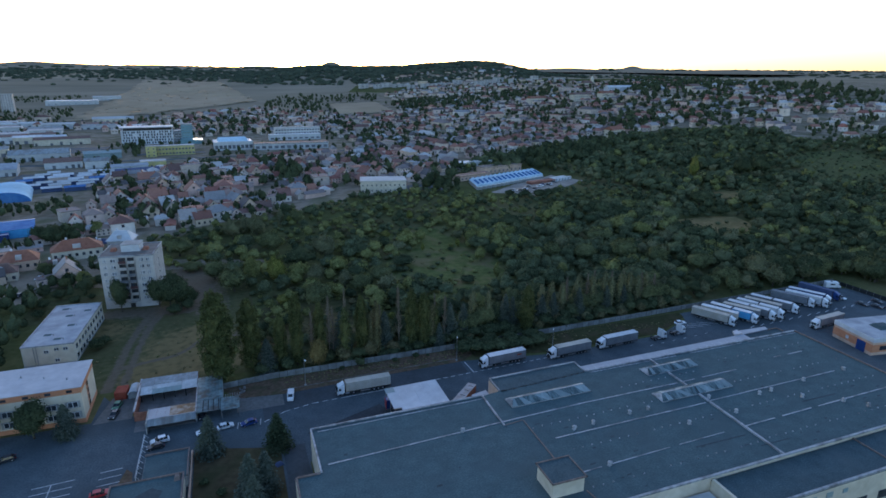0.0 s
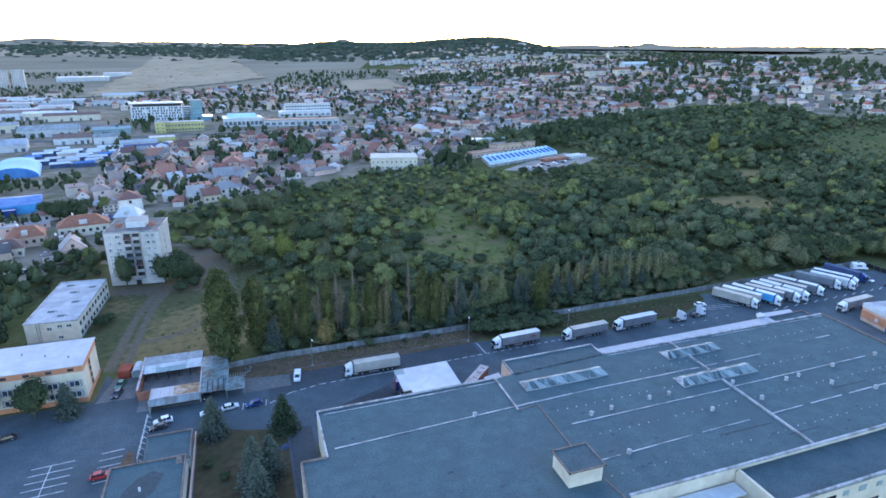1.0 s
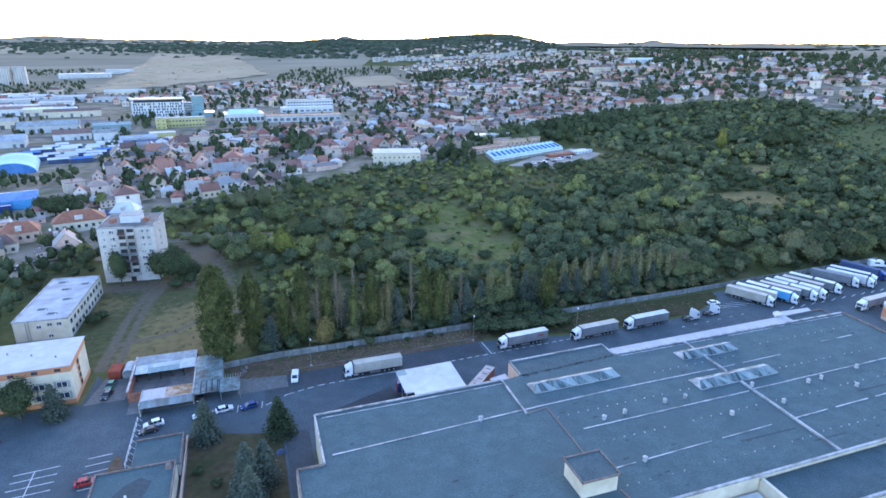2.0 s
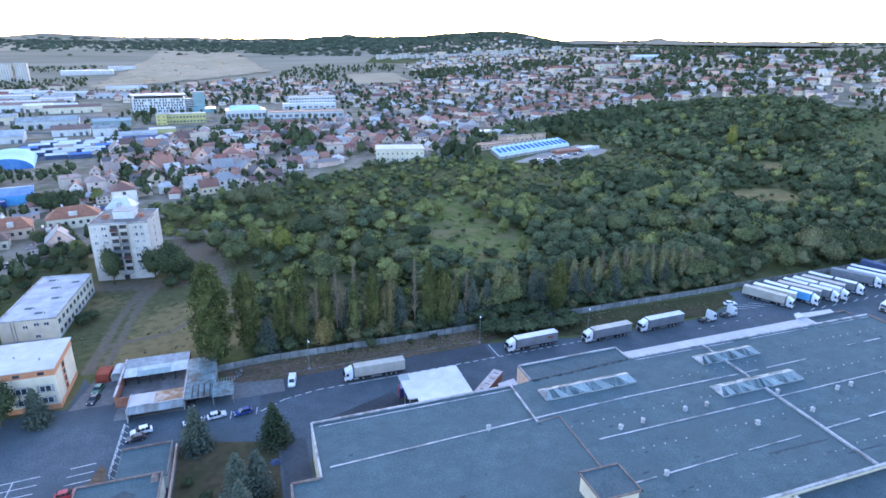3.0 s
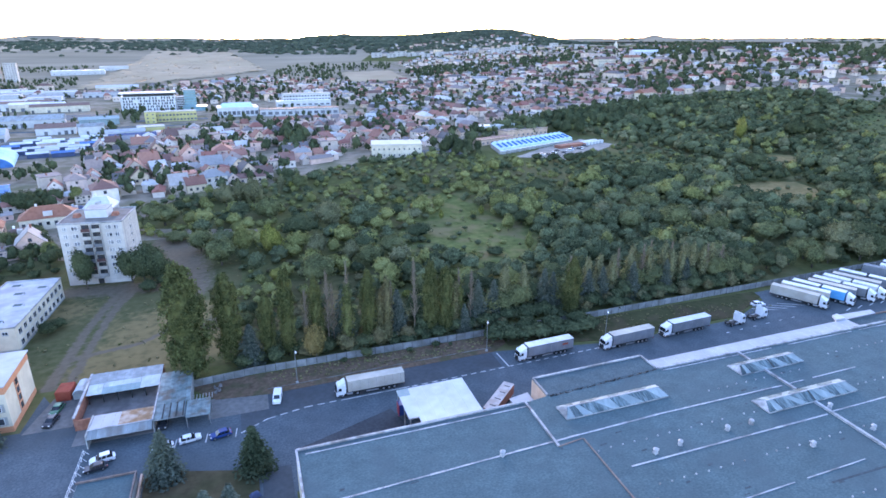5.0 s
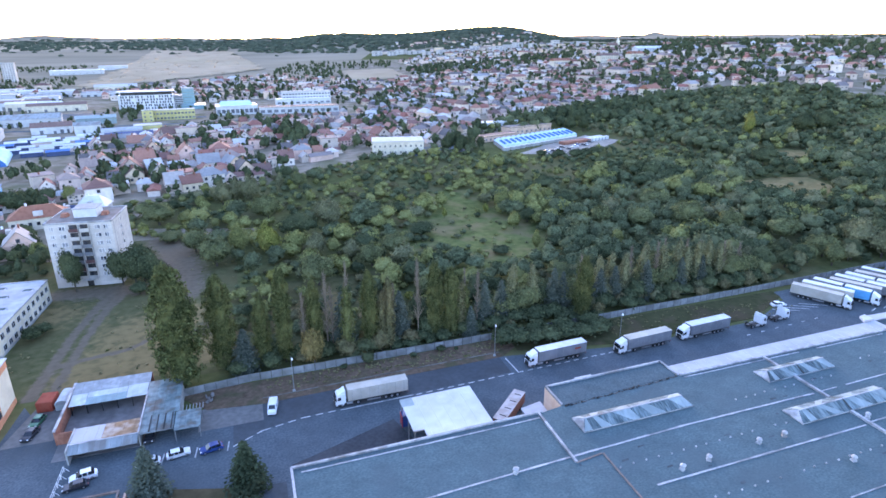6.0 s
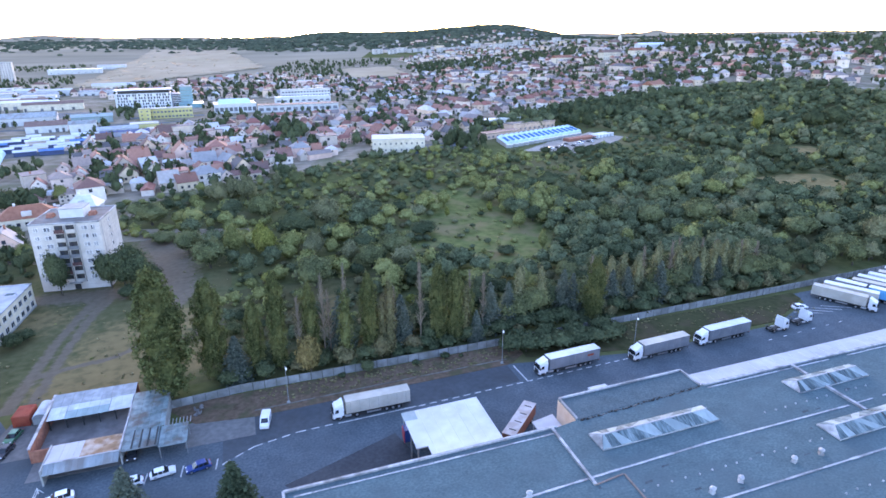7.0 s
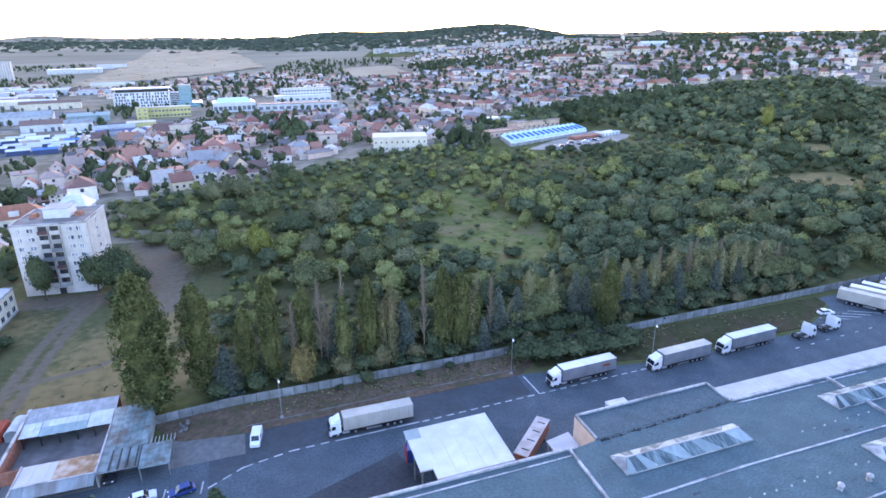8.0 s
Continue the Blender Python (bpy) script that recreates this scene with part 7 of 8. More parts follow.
def tree_height(x, y, rnd):
    """Tall trees along the fence and to the far side, low scrub in the middle."""
    if y < 56 and x < 240:
        return rnd.uniform(2.2, 4.6)
    if y < 66:
        return rnd.uniform(2.5, 5.0) if x < 10 else rnd.uniform(5.5, 9.5) if x < 60 else rnd.uniform(7.5, 12.0)
    if x < 46 and y < 96:
        return rnd.uniform(1.8, 4.0) if rnd.random() < 0.78 else rnd.uniform(5, 7.0)
    if 165 < x < 285 and 205 < y < 275:
        return rnd.uniform(2.4, 4.4)
    if x < 60 and y < 175:
        pick = rnd.random()
        return rnd.uniform(1.6, 3.8) if pick < 0.46 else rnd.uniform(4.5, 8) if pick < 0.9 else rnd.uniform(8, 11)
    if x < 40 and y > 190:
        return rnd.uniform(2.6, 5.0) if rnd.random() < 0.8 else rnd.uniform(5.5, 8)
    if 30 < x < 170 and y > 170:
        return rnd.uniform(2.6, 5.0) if rnd.random() < 0.92 else rnd.uniform(5, 8)
    if 104 < x < 245 and y < 190:
        return rnd.uniform(3.0, 5.0) if rnd.random() < 0.25 else rnd.uniform(7, 10.5)
    if 140 < x < 300 and y < 230:
        return rnd.uniform(2.2, 4.8) if rnd.random() < 0.5 else rnd.uniform(6, 9.5)
    return rnd.uniform(2.2, 4.2) if rnd.random() < 0.35 else rnd.uniform(5, 9.5)


MARKED = [("lime", 3, 131, 5.2, 13.4), ("fresh", -7, 136, 4.4, 12.5), ("green", -23, 146, 5.7, 9.4), ("green", -15, 127, 6.2, 11.2), ("willow", 20, 126, 4.7, 9.8), ("green", 17, 98, 7.0, 11.9),
          ("willow", 31, 116, 4.0, 8.6), ("willow", 29, 159, 7.4, 13.2), ("green", 5, 179, 6.7, 12.3), ("deep", 16, 151, 7.4, 11.2), ("green", -40, 188, 7.8, 10.3), ("fresh", -29, 186, 4.5, 5.7),
          ("green", -33, 163, 6.2, 4.3), ("fresh", 102, 131, 3.5, 8.1), ("fresh", 99, 105, 1.9, 8.5), ("deep", 85, 106, 3.9, 3.4), ("lime", 79, 154, 1.3, 5.0), ("lime", 99, 155, 1.6, 5.1),
          ("lime", 90, 214, 2.6, 6.5), ("deep", 138, 152, 6.5, 9.2), ("deep", 142, 180, 7.7, 8.7), ("green", 170, 108, 7.6, 12.6), ("willow", 213, 66, 7.2, 12.9), ("willow", 281, 129, 5.7, 8.0),
          ("deep", 291, 188, 8.4, 11.7), ("lime", 348, 258, 4.2, 21.0), ("deep", 413, 252, 9.0, 19.5), ("deep", 400, 258, 8.0, 17.0), ("fresh", 128, 96, 3.5, 8.2), ("green", 137, 121, 5.1, 10.0),
          ("green", 152, 114, 6.4, 9.7), ("green", 183, 98, 6.0, 10.3), ("green", 175, 137, 8.0, 9.4), ("deep", 111, 137, 4.4, 7.6), ("green", 121, 112, 4.1, 8.3), ("green", 197, 85, 7.3, 9.3),
          ("green", 195, 65, 6.7, 8.7), ("willow", 210, 124, 6.1, 8.5), ("green", 48, 119, 6.4, 8.4), ("deep", 63, 136, 6.2, 6.4), ("green", 37, 109, 5.4, 9.1), ("deep", 247, 338, 5.0, 13.0), ("deep", 256, 333, 4.5, 14.0),
          ("willow", -14, 210, 6.0, 13.0), ("willow", -1, 209, 6.0, 15.0), ("willow", -7.5, 213, 5.5, 13.0), ("green", 24, 234, 5.0, 9.5), ("fresh", -24, 210, 3.6, 6.5), ("willow", 14, 236, 2.8, 9.0), ("green", -48, 205, 5.0, 6.5), ("deep", 178, 254, 4.0, 5.0), ("deep", 187, 247, 4.6, 6.0), ("deep", 196, 243, 5.0, 6.4), ("deep", 205, 246, 4.6, 5.6), ("deep", 214, 250, 4.4, 5.4), ("deep", -36, 208, 4.0, 6.5)]


def build_woods():
    rnd = random.Random(11)
    near, rest = [], []
    step = 4.9
    y = -60.0
    while y < 490:
        x = -55.0
        while x < 760:
            a, b = across_ahead(x, y)
            k = (0.72 if (30 < x < 170 and y > 165 and b < 400) or (x < 46 and y < 96) else 1.0) if b < 330 else 1.12 if b < 480 else 1.45
            px, py = x + rnd.uniform(-2.6, 2.6), y + rnd.uniform(-2.6, 2.6)
            x += step * k
            if abs(a) > 0.79 * b + 25 or not inside(WOODS, px, py) or any(math.hypot(px - m[1], py - m[2]) < m[3] * 0.95 + 0.8 for m in MARKED):
                continue
            if any(inside(c, px, py) for c in CLEAR):
                if not (any(inside(c, px, py) for c in (*CLEAR[:3], CLEAR[4])) and rnd.random() < (0.16 if px < 400 else 0.75)):
                    continue
                h = rnd.uniform(1.2, 3.0)
            else:
                if rnd.random() < 0.10:
                    continue
                h = tree_height(px, py, rnd) * (0.9 if k <= 1.0 else 1.02) * (1.0 + 0.55 * noise.noise((px * 0.035, py * 0.035, 8.0)) + (0.5 * noise.noise((px * 0.016, py * 0.022, 3.0)) if b > 330 else 0.0))
            r = h * rnd.uniform(0.46, 0.64) * (1.35 if h < 4 else 1.0) * (1.0 if b < 330 else 1.05)
            (near if b < 262 and len(near) < 270 else rest).append((px, py, r, h))
        y += step * (1.0 if y < 150 else 1.25)
    for word, x, y, r, h in MARKED:
        kit = {"lime": LIME, "fresh": ROUND[2], "willow": WILLOW, "deep": ROUND[4], "green": ROUND[3]}[word]
        plant(kit, x, y, r, h / 2, {"lime": "tree with bright yellow-green leaves", "willow": "rounded tree with grey-green leaves", "deep": "dense dark green rounded tree", "fresh": "fresh green tree with a pointed crown", "green": "large rounded leafy tree above the scrub"}[word], "trees of the wood")
    for px, py, r, h in near:
        pick = rnd.random()
        # Deep green kits by the fence; their colour doubles as shade behind the poplars.
        by_fence = py < (100 if px > 95 else 66)
        kit = LIME if pick < (0.0 if by_fence else 0.05 if px < 80 else 0.03) else WILLOW if pick < 0.16 else rnd.choice((SHRUB_GREEN, SHRUB_DEEP, SHRUB_DEEP)) if by_fence and h < 4 else ROUND[rnd.choice((0, 1, 1, 3, 4, 4))] if by_fence else rnd.choice((SHRUB_FRESH, SHRUB_SCRUB, SHRUB_GREEN, SHRUB_SCRUB, SHRUB_DEEP)) if h < 4 else ROUND[rnd.choice((0, 1, 2, 2, 2, 3, 3, 4) if px < 80 else (0, 0, 1, 2, 2, 3, 3, 4))]
        word = {"yellowing_tree": "tree with bright yellow-green leaves", "willow_tree": "rounded tree with grey-green leaves", "shrub": "low rounded shrub among the trees"}.get(kit["name"], "rounded leafy tree in the dense wood")
        plant(kit, px, py, r, h / 2, word, "trees of the wood")
    low = [crown_round(80 + k, 120, 0.125, 1.0, 1.0, 5, (6, 10), peak=0.08 * k) for k in range(5)]
    tiny = [crown_round(90 + k, 38, 0.19, 1.0, 1.0, 4, (5, 8), peak=0.1 * k) for k in range(4)]
    green, deep, fresh, olive, lime, brown = [], [], [], [], [], []
    for px, py, r, h in rest:
        a, b = across_ahead(px, py)
        v, q = rnd.choice(low if b < 370 else tiny)
        t = rnd.uniform(0, 6.28)
        c, s = math.cos(t), math.sin(t)
        w = np.empty_like(v)
        w[:, 0], w[:, 1], w[:, 2] = (v[:, 0] * c - v[:, 1] * s) * r + px, (v[:, 0] * s + v[:, 1] * c) * r + py, v[:, 2] * h / 2 + ground_z(px, py) - 0.2
        pick = rnd.random() if rnd.random() < 0.5 else min(0.999, 0.11 + 0.8 * abs(noise.noise((px * 0.03, py * 0.03, 2.0)) + 0.35))
        if h < 4 and rnd.random() < (0.6 if b < 380 and px < 180 else 0.2):
            (fresh if rnd.random() < 0.36 else brown if rnd.random() < 0.55 else olive if rnd.random() < 0.2 else green).append((w, q))
            continue
        bright = 0.42 if 30 < px < 170 and py > 150 and b < 420 else 0.36 if px < 60 else 0.10
        (lime if pick < 0.012 else olive if pick < 0.10 else fresh if pick < 0.10 + bright else deep if pick > (0.80 if px < 170 else 0.55) else green).append((w, q))
    for name, bag, mat, label in (("woodland", green, leaf_wood, "dense green woodland of rounded shrubs and trees"), ("dark_woodland", deep, leaf_deep, "darker green trees scattered through the wood"), ("fresh_scrub", fresh, leaf_fresh, "fresh yellow-green bushes scattered through the wood"), ("willow_scrub", olive, leaf_olive, "grey-green willow scrub scattered through the wood"), ("yellow_scrub", lime, leaf_lime, "scattered bright yellow-green bushes"), ("brown_scrub", brown, leaf_scrub, "low brownish green scrub scattered through the wood")):
        v, q = joined(bag)
        tagged(new(name, quad_mesh(name, v, q, [mat], smooth=True)), label, "woodland", "", "stuff")
    return len(near), len(rest)


build_woods()


def build_tufts():
    """Low tussocks and small bushes on the open grass."""
    rnd = random.Random(61)
    low = [crown_round(140 + k, 14, 0.3, 1.0, 0.8, 3, (3, 6)) for k in range(4)]
    green, dry = [], []
    for n in range(1200):
        if n < 300:
            x, y = rnd.uniform(56, 112), rnd.uniform(90, 194)
            ok = inside(CLEAR[0], x, y) and noise.noise((x * 0.11, y * 0.11, 5.0)) > 0.0
        elif n < 560:
            x, y = rnd.uniform(-62, -8), rnd.uniform(54, 150)
            ok = not inside([(-57, 57), (-46, 57), (-41, 112), (-47, 112)], x, y) and not inside([(-37, 104), (-22, 104), (-27, 162), (-36, 162)], x, y) and not (y > 112 and x < -40)
        elif n < 920:
            x, y = rnd.uniform(60, 150), rnd.uniform(33, 46)
            ok = y < 33 + 0.2 * (150 - x) + 6 and x > 88
        else:
            x, y = rnd.uniform(-2, 57), rnd.uniform(38.6, 44.4)
            ok = y > 37.5 + 0.03 * x
        if not ok:
            continue
        s = rnd.uniform(0.2, 0.9) if n < 300 else rnd.uniform(0.15, 0.5) if n < 560 else rnd.uniform(0.15, 0.4)
        v, q = rnd.choice(low)
        (dry if rnd.random() < (0.3 if n < 300 else 0.93) else green).append((v * np.array([s * 1.3, s * 1.3, s * 0.7]) + np.array([x, y, ground_z(x, y) + 0.05]), q))
    for name, bag, mat, label in (("grass_tufts", green, leaf_fresh, "low green tussocks in the rough grass"), ("dry_tufts", dry, tuft_dry, "pale dry tussocks in the rough grass")):
        v, q = joined(bag)
        tagged(new(name, quad_mesh(name, v, q, [mat])), label, "grass", "", "stuff")


build_tufts()


# ---- town ----
def build_house_kits():
    kits = []
    glassy = Shape().box(-0.6, 0.6, -0.05, 0.03, -0.65, 0.65).mesh("window", pane_dull)

    def kit(label, make, windows):
        root = thing("house", label, "house", group="houses of the town")
        make(root)
        for x, y, z, turn in windows:
            part("window", glassy, None, root, at=pose(x, y, z, rz=turn))
        kits.append(root)

    def gabled(root, w=5.0, d=4.2, e=4.6, r=8.2):
        part("wall", Shape().box(-w, w, -d, d, -0.5, e).solid([(-w, -d, e), (-w, d, e), (-w, 0, r - 0.25), (w, -d, e), (w, d, e), (w, 0, r - 0.25)], [(0, 2, 1), (3, 4, 5), (0, 3, 5, 2), (1, 2, 5, 4)]), house_wall, root)
        sh = Shape()
        for s in (-1, 1):
            p = [(-w - 0.4, s * (d + 0.5), e - 0.35), (w + 0.4, s * (d + 0.5), e - 0.35), (w + 0.4, 0, r), (-w - 0.4, 0, r)]
            low = [(x, y, z - 0.22) for x, y, z in p]
            sh.solid(p + low, [(0, 1, 2, 3), (7, 6, 5, 4), (0, 4, 5, 1), (1, 5, 6, 2), (2, 6, 7, 3), (3, 7, 4, 0)] if s < 0 else [(3, 2, 1, 0), (4, 5, 6, 7), (1, 5, 4, 0), (2, 6, 5, 1), (3, 7, 6, 2), (0, 4, 7, 3)])
        part("roof", sh, house_roof, root)
        part("chimney", Shape().box(w * 0.4, w * 0.4 + 0.7, -0.9, -0.3, r - 1.2, r + 0.8), brick_red, root)

    def hipped(root, w=5.2, d=4.8, e=5.4, r=8.4):
        part("wall", Shape().box(-w, w, -d, d, -0.5, e), house_wall, root)
        part("roof", Shape().frustum((-w - 0.5, w + 0.5, -d - 0.5, d + 0.5), e - 0.05, (-w * 0.3, w * 0.3, -0.15, 0.15), r), house_roof, root)
        part("chimney", Shape().box(0.8, 1.5, 0.6, 1.3, r - 1.8, r + 0.6), brick_red, root)

    def boxy(root, w=5.0, d=4.6, e=6.2):
        part("wall", Shape().box(-w, w, -d, d, -0.5, e), house_wall, root)
        part("roof", Shape().box(-w - 0.3, w + 0.3, -d - 0.3, d + 0.3, e, e + 0.3), house_roof, root)
        part("chimney", Shape().box(-1.5, -0.8, 0.6, 1.3, e, e + 1.4), brick_red, root)
        part("balcony", Shape().box(-w + 0.6, -w + 4.0, -d - 1.2, -d, 2.9, 3.1), concrete, root)

    def ell(root):
        gabled(root, 5.6, 3.6, 4.4, 7.4)
        part("wing", Shape().box(-5.6, -0.6, -8.2, -3.5, -0.5, 4.2), house_wall, root)
        part("wing_roof", Shape().frustum((-6.0, -0.2, -8.7, -1.0), 4.1, (-3.4, -2.8, -7.6, -1.0), 6.9), house_roof, root)

    def barn(root):
        part("wall", Shape().box(-7, 7, -3, 3, -0.5, 3.0), house_wall, root)
        part("roof", Shape().gable(-7.3, 7.3, -3.5, 3.5, 2.95, 4.6), house_roof, root)

    front = [(-3.0, -4.22, 1.9, 0), (0.2, -4.22, 1.9, 0), (3.2, -4.22, 1.9, 0), (5.02, -1.6, 1.9, 90), (5.02, 1.6, 1.9, 90), (5.02, 0, 5.4, 90), (-5.02, 0, 5.4, -90), (-5.02, -1.8, 1.9, -90)]
    kit("detached house with a pitched roof among gardens", lambda r: gabled(r), front)
    kit("steep-roofed family house among gardens", lambda r: gabled(r, 4.4, 4.6, 5.0, 9.6), [(-2.4, -4.62, 2.0, 0), (2.2, -4.62, 2.0, 0), (4.42, -1.6, 2.0, 90), (4.42, 1.6, 2.0, 90), (4.42, 0, 6.2, 90), (-4.42, 0, 6.2, -90)])
    kit("square family house with a hipped roof", lambda r: hipped(r), [(-3.2, -4.82, 1.6, 0), (0, -4.82, 1.6, 0), (3.2, -4.82, 1.6, 0), (-3.2, -4.82, 4.1, 0), (0, -4.82, 4.1, 0), (3.2, -4.82, 4.1, 0), (5.22, 0, 4.1, 90), (-5.22, 0, 4.1, -90)])
    kit("boxy flat-roofed family house with a balcony", lambda r: boxy(r), [(-2.6, -4.62, 4.6, 0), (2.6, -4.62, 4.6, 0), (-2.6, -4.62, 1.6, 0), (2.6, -4.62, 1.6, 0), (5.02, 0, 4.6, 90), (5.02, 0, 1.6, 90), (-5.02, 0, 4.6, -90)])
    kit("rambling house with a gabled wing", ell, [(-3, -8.22, 1.8, 0), (1.5, -3.62, 1.9, 0), (3.6, -3.62, 1.9, 0), (5.62, 0, 1.9, 90), (5.62, 0, 5.0, 90)])
    kit("low outbuilding with a shallow pitched roof", barn, [(-4, -3.02, 1.5, 0), (4, -3.02, 1.5, 0)])
    return kits


KEEP_OUT = [rect(-200, -105, 340, 560), rect(60, 122, 275, 335), rect(-140, -30, 600, 740), rect(-40, 130, 560, 740), rect(-110, -50, 480, 575), rect(-150, -112, 232, 300),
            [(195, 1030), (325, 1060), (340, 1300), (205, 1280)], [(-270, 1000), (70, 1380), (0, 2080), (-270, 2260)], rect(-40, -6, 216, 236), rect(26, 46, 360, 420), rect(-110, -60, 205, 236)]


def town_spots():
    """House places on a loose street grid, near and far."""
    rnd = random.Random(21)
    spots = []

    def fill(poly, turn, dx, dy, skip):
        c, s = math.cos(radians(turn)), math.sin(radians(turn))
        xs, ys = [p[0] for p in poly], [p[1] for p in poly]
        mx, my = sum(xs) / len(xs), sum(ys) / len(ys)
        n = int(max(max(xs) - min(xs), max(ys) - min(ys)) / min(dx, dy)) + 4
        for j in range(-n, n):
            for i in range(-n, n):
                if j % 3 == 0:
                    continue
                u, v = i * dx + rnd.uniform(-3.6, 3.6), j * dy + rnd.uniform(-3.6, 3.6)
                x, y = mx + u * c - v * s, my + u * s + v * c
                if rnd.random() < skip or not inside(poly, x, y) or any(inside(k, x, y) for k in KEEP_OUT):
                    continue
                spots.append((x, y, turn + rnd.choice((0, 90, 180, 270)) + rnd.uniform(-13, 13), rnd.choice((rnd.uniform(0.66, 1.0), rnd.uniform(0.7, 1.05), rnd.uniform(1.0, 1.35)))))

    fill([(-135, 205), (-66, 232), (-45, 240), (-8, 254), (16, 276), (76, 298), (128, 306), (150, 345), (120, 480), (-60, 490), (-105, 430), (-104, 330)], 14, 11.0, 12.0, 0.08)
    fill([(-130, 150), (-84, 150), (-78, 225), (-120, 235)], 14, 14, 15, 0.25)
    fill([(150, 350), (215, 408), (316, 452), (440, 494), (535, 494), (560, 560), (300, 640), (130, 600), (120, 480)], 22, 13, 13.5, 0.12)
    fill([(535, 492), (596, 428), (600, 346), (660, 340), (900, 480), (900, 760), (700, 820), (540, 640)], -14, 18, 19, 0.30)
    fill([(130, 600), (300, 640), (560, 560), (540, 640), (700, 820), (640, 1000), (340, 1060), (200, 1040), (110, 880)], 10, 16, 17, 0.25)
    fill([(-140, 745), (110, 745), (200, 1040), (60, 1200), (-120, 1080), (-200, 900)], 5, 17, 18, 0.25)
    fill([(330, 1080), (640, 1000), (900, 1200), (900, 1500), (600, 1700), (400, 1500)], 20, 22, 24, 0.35)
    fill([(900, 760), (1100, 900), (1120, 1150), (1000, 1250), (900, 1200), (640, 1000), (700, 820)], 12, 21, 22, 0.3)
    fill([(400, 1700), (900, 1600), (1000, 1900), (500, 2000)], 20, 26, 28, 0.35)
    fill([(-520, 700), (-210, 700), (-220, 1000), (-520, 1200)], 8, 30, 30, 0.45)
    fill([(-60, 470), (120, 480), (125, 555), (-60, 475)], 8, 14, 14, 0.1)
    return spots


def build_town():
    kits = build_house_kits()
    rnd = random.Random(33)
    spots = sorted(town_spots(), key=lambda s: across_ahead(s[0], s[1])[1])
    seen = []
    for x, y, turn, size in spots:
        a, b = across_ahead(x, y)
        if abs(a) < 0.84 * b + 60:
            seen.append((x, y, turn, size))
    used = set()
    sh = Shape()
    for k, (x, y, turn, size) in enumerate(seen):
        z = ground_z(x, y)
        if k < 164:
            i = rnd.choices(range(6), (5, 4, 4, 3, 2, 3))[0]
            m = Matrix.LocRotScale((x, y, z + 0.05), Euler((0, 0, radians(turn))), (size, size, size))
            if i in used:
                h = copy_thing(kits[i], m)
                h.scale = (size, size, size)
            else:
                kits[i].matrix_world = m
                used.add(i)
            continue
        size *= 1.15 if across_ahead(x, y)[0] > 230 else 1.0
        w, d, e, r = rnd.uniform(3.6, 5.8) * size, rnd.uniform(3.4, 4.8) * size, rnd.uniform(3.6, 6.4), 0
        r = e + (rnd.uniform(2.2, 4.2) if rnd.random() < 0.82 else 0.4)
        c, s = math.cos(radians(turn)), math.sin(radians(turn))
        if rnd.random() < 0.06:
            w, d, e = w * 2.2, d * 1.3, e + 3
            r = e + rnd.choice((0.5, 3.5))

        def at(px, py, pz):
            return (x + px * c - py * s, y + px * s + py * c, z + pz)

        walls = [at(-w, -d, -2), at(w, -d, -2), at(w, d, -2), at(-w, d, -2), at(-w, -d, e), at(w, -d, e), at(w, d, e), at(-w, d, e)]
        sh.solid(walls, [(0, 1, 5, 4), (1, 2, 6, 5), (2, 3, 7, 6), (3, 0, 4, 7)], 0)
        g = 0.12 if rnd.random() < 0.6 else 0.7
        rw = w + 0.4
        sh.solid([at(-rw, -d - 0.4, e - 0.1), at(rw, -d - 0.4, e - 0.1), at(rw, d + 0.4, e - 0.1), at(-rw, d + 0.4, e - 0.1), at(-rw * (1 - g * 0.9), 0, r), at(rw * (1 - g * 0.9), 0, r)],
                 [(0, 1, 5, 4), (2, 3, 4, 5), (0, 4, 3), (1, 2, 5)], 1)
        for side in (-1, 1):
            for px in (-0.5, 0.45):
                yy = side * (d + 0.04)
                sh.face([at(px * w - 0.6, yy, e * 0.45), at(px * w + 0.6, yy, e * 0.45), at(px * w + 0.6, yy, e * 0.45 + 1.3), at(px * w - 0.6, yy, e * 0.45 + 1.3)], 2)
            xx = side * (w + 0.04)
            sh.face([at(xx, -0.6, e * 0.45), at(xx, 0.6, e * 0.45), at(xx, 0.6, e * 0.45 + 1.3), at(xx, -0.6, e * 0.45 + 1.3)], 2)
    far = new("distant_houses", sh.mesh("distant_houses", far_wall, far_roof, pane_dull))
    tagged(far, "hundreds of small distant houses with red and grey roofs", "houses", "", "stuff")
    for i, k in enumerate(kits):
        if i not in used:
            k.matrix_world = Matrix.Translation((-90 + 9 * i, 240, 0))
    # garden trees
    low = [crown_round(120 + k, 9, 0.32, 1.0, 1.0, 3, (3, 6), peak=0.15 * k) for k in range(4)]
    bag = []
    rnd = random.Random(44)
    for x, y, turn, size in seen:
        slope = across_ahead(x, y)[0] > 230
        for n in range(3 if slope else 2):
            if rnd.random() < 0.35:
                continue
            a = rnd.uniform(0, 6.28)
            px, py = x + rnd.uniform(7, 10) * math.cos(a), y + rnd.uniform(7, 10) * math.sin(a)
            h = rnd.uniform(3.5, 8.5) if y < 480 else rnd.uniform(6, 14) if slope else rnd.uniform(5, 11.5)
            r = h * (rnd.uniform(0.38, 0.62) if slope else rnd.uniform(0.32, 0.52))
            v, q = rnd.choice(low)
            w = v * np.array([r, r, h / 2]) + np.array([px, py, ground_z(px, py) - 0.2])
            bag.append((w, q))
